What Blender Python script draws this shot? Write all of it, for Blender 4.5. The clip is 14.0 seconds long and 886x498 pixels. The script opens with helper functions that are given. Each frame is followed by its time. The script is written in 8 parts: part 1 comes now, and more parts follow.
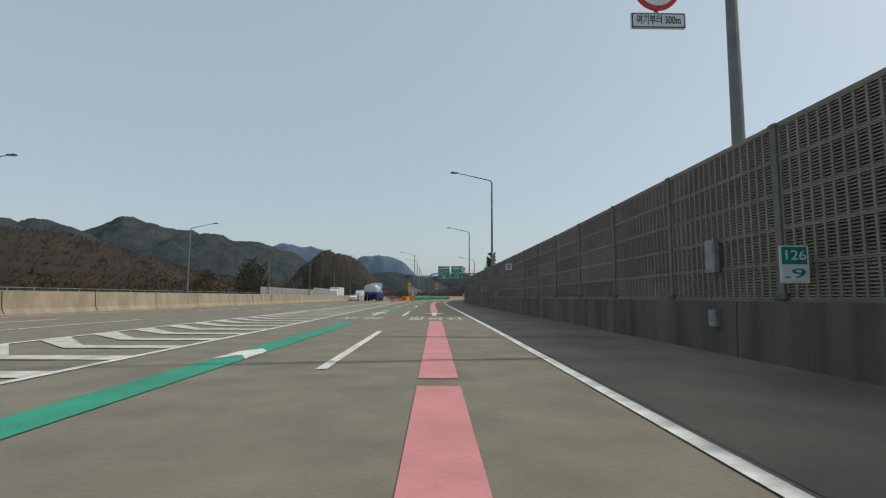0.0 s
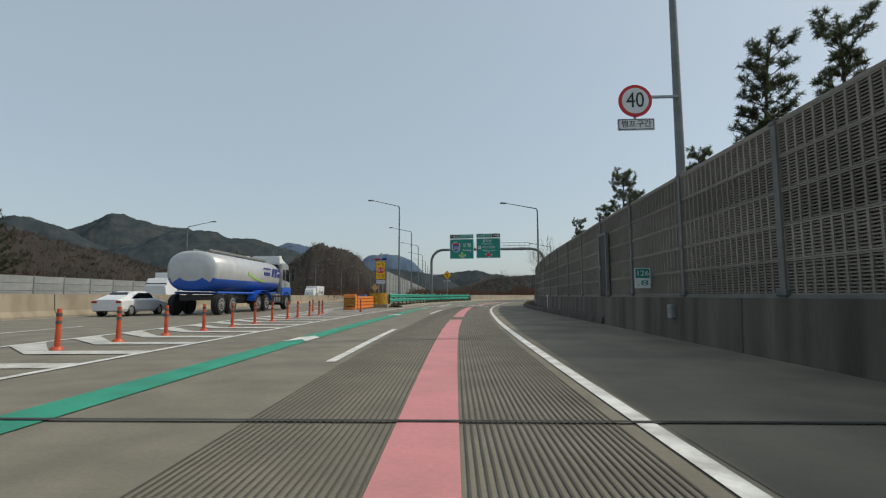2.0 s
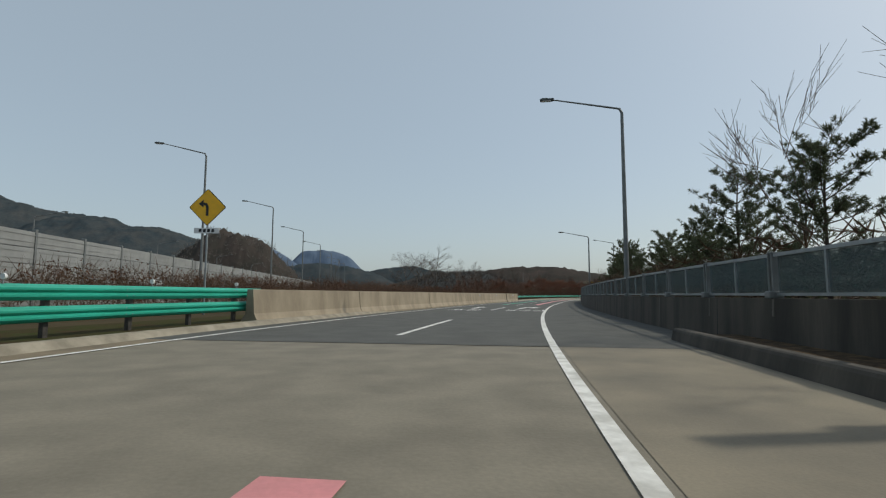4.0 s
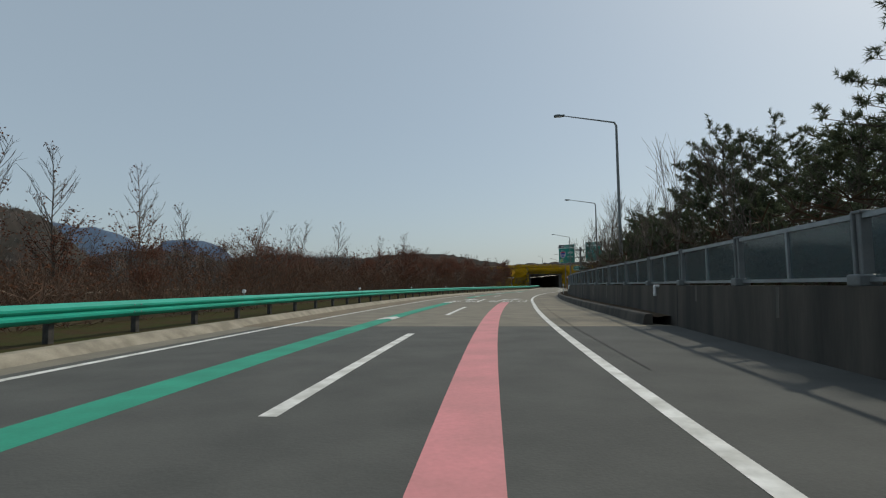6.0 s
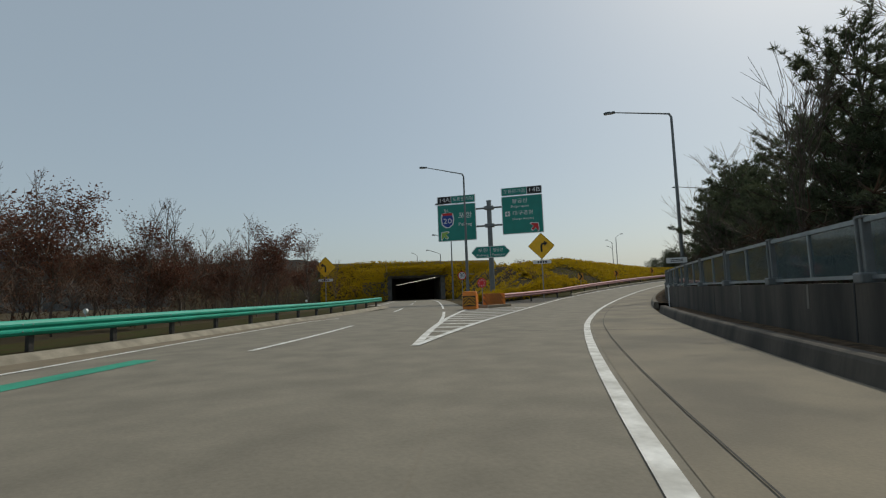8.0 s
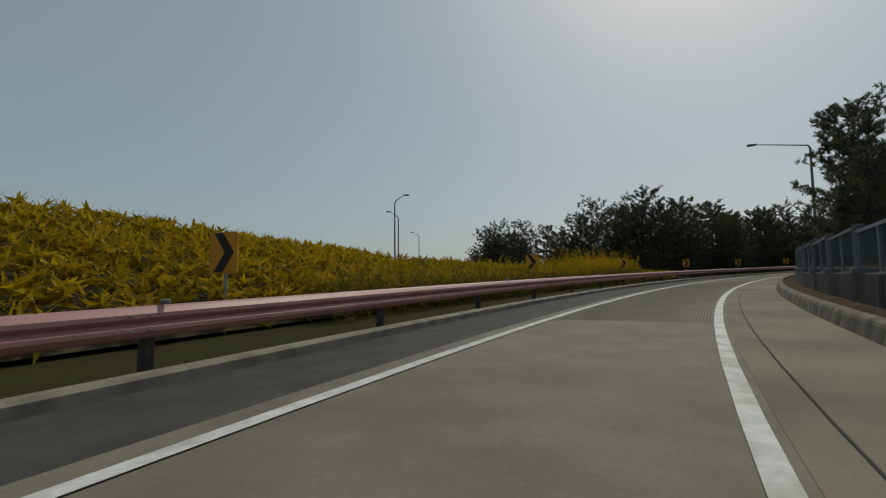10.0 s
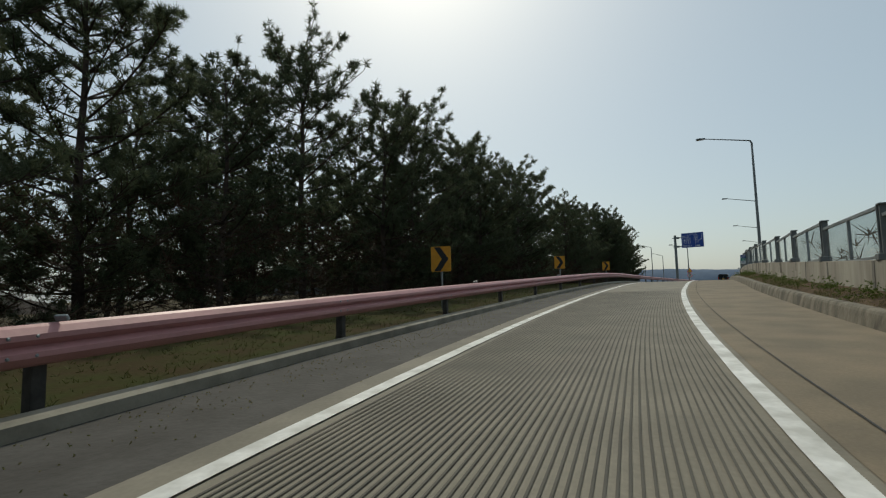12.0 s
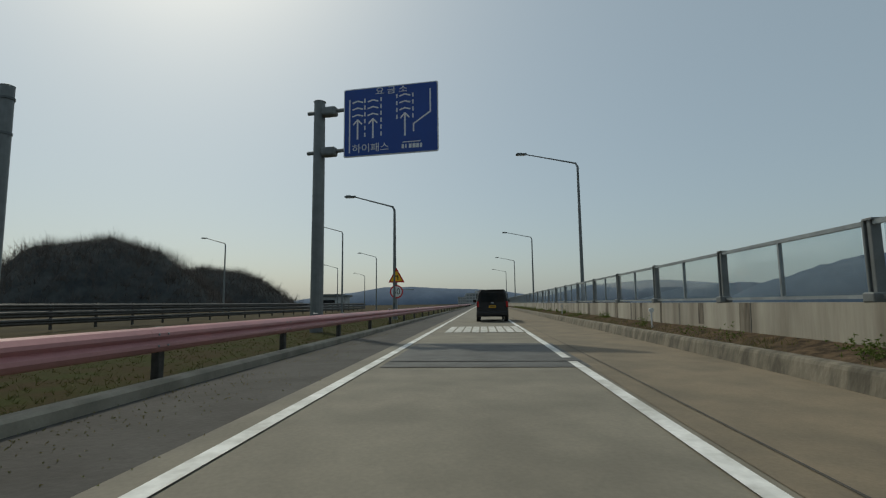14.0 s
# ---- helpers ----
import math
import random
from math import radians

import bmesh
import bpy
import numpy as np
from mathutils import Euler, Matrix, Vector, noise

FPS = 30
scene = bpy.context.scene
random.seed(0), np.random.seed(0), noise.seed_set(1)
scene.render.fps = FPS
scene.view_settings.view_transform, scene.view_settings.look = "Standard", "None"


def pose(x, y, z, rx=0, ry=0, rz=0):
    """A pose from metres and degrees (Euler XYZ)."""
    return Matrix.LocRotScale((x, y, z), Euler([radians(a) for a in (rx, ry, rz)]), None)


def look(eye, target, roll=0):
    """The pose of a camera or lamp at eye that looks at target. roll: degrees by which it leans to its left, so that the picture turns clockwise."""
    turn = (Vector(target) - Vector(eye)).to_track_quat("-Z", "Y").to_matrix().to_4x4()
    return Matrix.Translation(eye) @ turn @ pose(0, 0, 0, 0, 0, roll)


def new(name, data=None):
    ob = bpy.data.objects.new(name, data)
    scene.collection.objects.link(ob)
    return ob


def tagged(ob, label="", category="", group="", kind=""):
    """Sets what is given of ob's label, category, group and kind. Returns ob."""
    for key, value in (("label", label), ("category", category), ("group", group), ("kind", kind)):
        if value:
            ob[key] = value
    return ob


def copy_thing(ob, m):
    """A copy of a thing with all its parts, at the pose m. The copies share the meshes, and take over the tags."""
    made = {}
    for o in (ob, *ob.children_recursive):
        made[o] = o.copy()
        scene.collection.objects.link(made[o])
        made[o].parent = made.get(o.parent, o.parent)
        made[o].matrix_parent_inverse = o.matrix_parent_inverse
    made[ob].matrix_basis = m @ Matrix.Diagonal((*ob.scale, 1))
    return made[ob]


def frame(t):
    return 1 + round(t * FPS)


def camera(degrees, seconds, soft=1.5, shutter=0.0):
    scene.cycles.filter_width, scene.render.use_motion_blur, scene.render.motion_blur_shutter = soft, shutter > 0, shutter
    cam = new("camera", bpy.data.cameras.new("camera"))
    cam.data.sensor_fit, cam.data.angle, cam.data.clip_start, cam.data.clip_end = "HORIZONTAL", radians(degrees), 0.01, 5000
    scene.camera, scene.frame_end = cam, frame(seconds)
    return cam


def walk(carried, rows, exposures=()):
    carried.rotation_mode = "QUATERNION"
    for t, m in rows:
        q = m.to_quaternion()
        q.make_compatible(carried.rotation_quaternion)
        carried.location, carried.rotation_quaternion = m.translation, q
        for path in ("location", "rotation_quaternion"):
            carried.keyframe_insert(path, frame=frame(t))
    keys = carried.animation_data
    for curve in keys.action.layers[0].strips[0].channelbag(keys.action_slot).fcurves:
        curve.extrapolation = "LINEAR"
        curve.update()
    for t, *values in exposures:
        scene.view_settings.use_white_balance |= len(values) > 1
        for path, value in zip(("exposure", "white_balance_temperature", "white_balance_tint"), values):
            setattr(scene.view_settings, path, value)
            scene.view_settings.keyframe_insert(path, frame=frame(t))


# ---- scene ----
cam = camera(83.9, 14.0, soft=1.2)
walk(cam, [
    (0.0, pose(0.00, 0.00, 0.98, 95.52, -0.34, 3.09)),
    (0.5, pose(-1.29, 19.10, 0.98, 95.33, -0.13, 3.99)),
    (1.0, pose(-2.71, 38.04, 0.98, 95.37, 0.08, 4.73)),
    (1.5, pose(-4.12, 56.82, 0.98, 95.40, 0.18, 4.94)),
    (2.0, pose(-5.25, 75.42, 0.98, 95.43, 0.16, 4.21)),
    (2.5, pose(-5.79, 93.82, 0.98, 95.51, -0.04, 2.86)),
    (3.0, pose(-5.45, 111.96, 0.98, 95.79, -0.29, 1.14)),
    (3.5, pose(-4.05, 129.95, 0.98, 95.74, -0.32, -0.60)),
    (4.0, pose(-1.52, 147.98, 0.98, 95.25, -0.19, -2.68)),
    (4.5, pose(2.13, 166.12, 0.98, 94.64, -0.08, -5.18)),
    (5.0, pose(6.87, 184.35, 0.98, 94.16, -0.03, -8.17)),
    (5.5, pose(12.56, 202.62, 0.98, 94.16, 0.28, -11.74)),
    (6.0, pose(18.94, 220.79, 0.98, 94.26, 0.61, -15.46)),
    (6.5, pose(26.09, 238.54, 0.98, 94.41, 1.13, -18.99)),
    (7.0, pose(34.29, 255.36, 0.98, 94.46, 1.57, -22.18)),
    (7.5, pose(43.67, 270.88, 0.98, 94.71, 1.94, -25.22)),
    (8.0, pose(54.39, 284.94, 0.98, 95.20, 2.06, -28.76)),
    (8.5, pose(66.67, 297.49, 0.98, 95.65, 1.78, -32.52)),
    (9.0, pose(80.61, 308.55, 1.19, 96.40, 0.89, -36.07)),
    (9.5, pose(96.23, 317.99, 1.88, 95.87, 0.38, -40.17)),
    (10.0, pose(113.39, 325.51, 2.63, 94.83, 0.41, -45.41)),
    (10.5, pose(131.69, 330.83, 3.39, 94.64, 0.79, -52.60)),
    (11.0, pose(150.65, 333.73, 4.16, 95.07, 1.26, -60.92)),
    (11.5, pose(169.81, 334.25, 4.93, 94.94, 1.67, -69.51)),
    (12.0, pose(188.95, 332.56, 5.70, 95.08, 1.39, -79.03)),
    (12.5, pose(207.83, 328.78, 6.47, 95.15, 1.30, -88.26)),
    (13.0, pose(226.24, 323.34, 7.09, 95.29, 0.85, -96.48)),
    (13.5, pose(244.17, 316.95, 7.14, 95.45, 0.85, -103.03)),
    (14.0, pose(261.76, 310.02, 7.14, 96.31, 0.69, -107.22)),
], exposures=[(0.0, 0.12, 6980, 7), (3.2, 0.06, 6950, 7), (5.3, -0.1, 6750, 6), (8.2, -0.26, 6950, 6), (10.3, -0.7, 6950, 3), (11.2, -0.34, 6900, 3), (12.0, -0.14, 6900, 2), (13.0, -0.22, 6850, 1), (14.0, -0.4, 6850, 1)])

# ---------------------------------------------------------------- light
world = bpy.data.worlds.new("sky_world")
scene.world = world
world.use_nodes = True
wn = world.node_tree
sky = wn.nodes.new("ShaderNodeTexSky")
sky.sky_type = "NISHITA"
sky.sun_disc = False
SUN_AZ, SUN_EL = radians(76), radians(47)          # clockwise from +y
sky.sun_elevation, sky.sun_rotation = SUN_EL, SUN_AZ
sky.air_density, sky.dust_density, sky.ozone_density = 1.0, 2.3, 2.0
wn.nodes["Background"].inputs[1].default_value = 0.054
wn.links.new(sky.outputs[0], wn.nodes["Background"].inputs[0])
veil = wn.nodes.new("ShaderNodeBackground")          # thin even cloud veil under the blue
veil.inputs[0].default_value, veil.inputs[1].default_value = (0.79, 0.95, 1.10, 1), 0.33
both = wn.nodes.new("ShaderNodeAddShader")
wn.links.new(wn.nodes["Background"].outputs[0], both.inputs[0])
wn.links.new(veil.outputs[0], both.inputs[1])
wn.links.new(both.outputs[0], wn.nodes["World Output"].inputs[0])
sun = new("sun", bpy.data.lights.new("sun", "SUN"))
sun.data.energy, sun.data.angle, sun.data.color = 2.1, radians(1.5), (1.0, 0.94, 0.85)
sun.matrix_world = look((0, 0, 100), (-math.sin(SUN_AZ) * 100, -math.cos(SUN_AZ) * 100, 100 - 100 * math.tan(SUN_EL)))


# ---------------------------------------------------------------- materials
def mat(name, color, rough=0.7, metal=0.0, vary=0.15, scale=3.0, fine=60.0, bump=0.05, tint=None, piece=0.0, spec=0.5, stretch=None):
    """A surface with stains at one scale and grain at a finer one, in metres."""
    m = bpy.data.materials.new(name)
    m.use_nodes = True
    nt = m.node_tree
    b = nt.nodes["Principled BSDF"]
    b.inputs["Roughness"].default_value, b.inputs["Metallic"].default_value = rough, metal
    b.inputs["Specular IOR Level"].default_value = spec
    tc = nt.nodes.new("ShaderNodeTexCoord")
    mp = nt.nodes.new("ShaderNodeMapping")
    nt.links.new(tc.outputs["Object"], mp.inputs[0])
    if stretch:
        mp.inputs["Scale"].default_value = stretch
    n1, n2 = nt.nodes.new("ShaderNodeTexNoise"), nt.nodes.new("ShaderNodeTexNoise")
    n1.inputs["Scale"].default_value, n1.inputs["Detail"].default_value = 1.0 / scale * 3, 5
    n2.inputs["Scale"].default_value, n2.inputs["Detail"].default_value = fine, 3
    for n in (n1, n2):
        nt.links.new(mp.outputs[0], n.inputs["Vector"])
    dark = tint or [c * (1 - 2.2 * vary) for c in color]
    ramp = nt.nodes.new("ShaderNodeValToRGB")
    ramp.color_ramp.elements[0].position, ramp.color_ramp.elements[1].position = 0.35, 0.65
    ramp.color_ramp.elements[0].color = (*[max(0.0, c) for c in dark], 1)
    ramp.color_ramp.elements[1].color = (*color, 1)
    nt.links.new(n1.outputs["Fac"], ramp.inputs[0])
    mr = nt.nodes.new("ShaderNodeMapRange")
    mr.inputs["To Min"].default_value, mr.inputs["To Max"].default_value = 1 - vary, 1 + vary
    nt.links.new(n2.outputs["Fac"], mr.inputs[0])
    mul = nt.nodes.new("ShaderNodeVectorMath")
    mul.operation = "SCALE"
    nt.links.new(ramp.outputs[0], mul.inputs[0])
    out = mr.outputs[0]
    if piece:
        oi = nt.nodes.new("ShaderNodeObjectInfo")
        pr = nt.nodes.new("ShaderNodeMapRange")
        pr.inputs["To Min"].default_value, pr.inputs["To Max"].default_value = 1 - piece, 1 + piece
        nt.links.new(oi.outputs["Random"], pr.inputs[0])
        pm = nt.nodes.new("ShaderNodeMath")
        pm.operation = "MULTIPLY"
        nt.links.new(out, pm.inputs[0]), nt.links.new(pr.outputs[0], pm.inputs[1])
        out = pm.outputs[0]
    nt.links.new(out, mul.inputs["Scale"])
    nt.links.new(mul.outputs[0], b.inputs["Base Color"])
    if bump:
        bp = nt.nodes.new("ShaderNodeBump")
        bp.inputs["Strength"].default_value, bp.inputs["Distance"].default_value = bump * 4, 0.01
        nt.links.new(n2.outputs["Fac"], bp.inputs["Height"])
        nt.links.new(bp.outputs[0], b.inputs["Normal"])
    return m


def leaf_mat(name, c1, c2, trans=0.25):
    """Foliage: each clump has its own shade, and some light comes through."""
    m = bpy.data.materials.new(name)
    m.use_nodes = True
    nt = m.node_tree
    b = nt.nodes["Principled BSDF"]
    b.inputs["Roughness"].default_value = 0.75
    b.inputs["Specular IOR Level"].default_value = 0.2
    g = nt.nodes.new("ShaderNodeNewGeometry")
    oi = nt.nodes.new("ShaderNodeObjectInfo")
    add = nt.nodes.new("ShaderNodeMath")
    add.operation = "MULTIPLY_ADD"
    add.inputs[1].default_value = 0.7
    nt.links.new(g.outputs["Random Per Island"], add.inputs[0])
    sc = nt.nodes.new("ShaderNodeMath")
    sc.operation = "MULTIPLY"
    sc.inputs[1].default_value = 0.3
    nt.links.new(oi.outputs["Random"], sc.inputs[0])
    nt.links.new(sc.outputs[0], add.inputs[2])
    r = nt.nodes.new("ShaderNodeValToRGB")
    r.color_ramp.elements[0].color, r.color_ramp.elements[1].color = (*c1, 1), (*c2, 1)
    nt.links.new(add.outputs[0], r.inputs[0])
    nt.links.new(r.outputs[0], b.inputs["Base Color"])
    t = nt.nodes.new("ShaderNodeBsdfTranslucent")
    nt.links.new(r.outputs[0], t.inputs[0])
    mx = nt.nodes.new("ShaderNodeMixShader")
    mx.inputs[0].default_value = trans
    nt.links.new(b.outputs[0], mx.inputs[1]), nt.links.new(t.outputs[0], mx.inputs[2])
    nt.links.new(mx.outputs[0], nt.nodes["Material Output"].inputs[0])
    return m


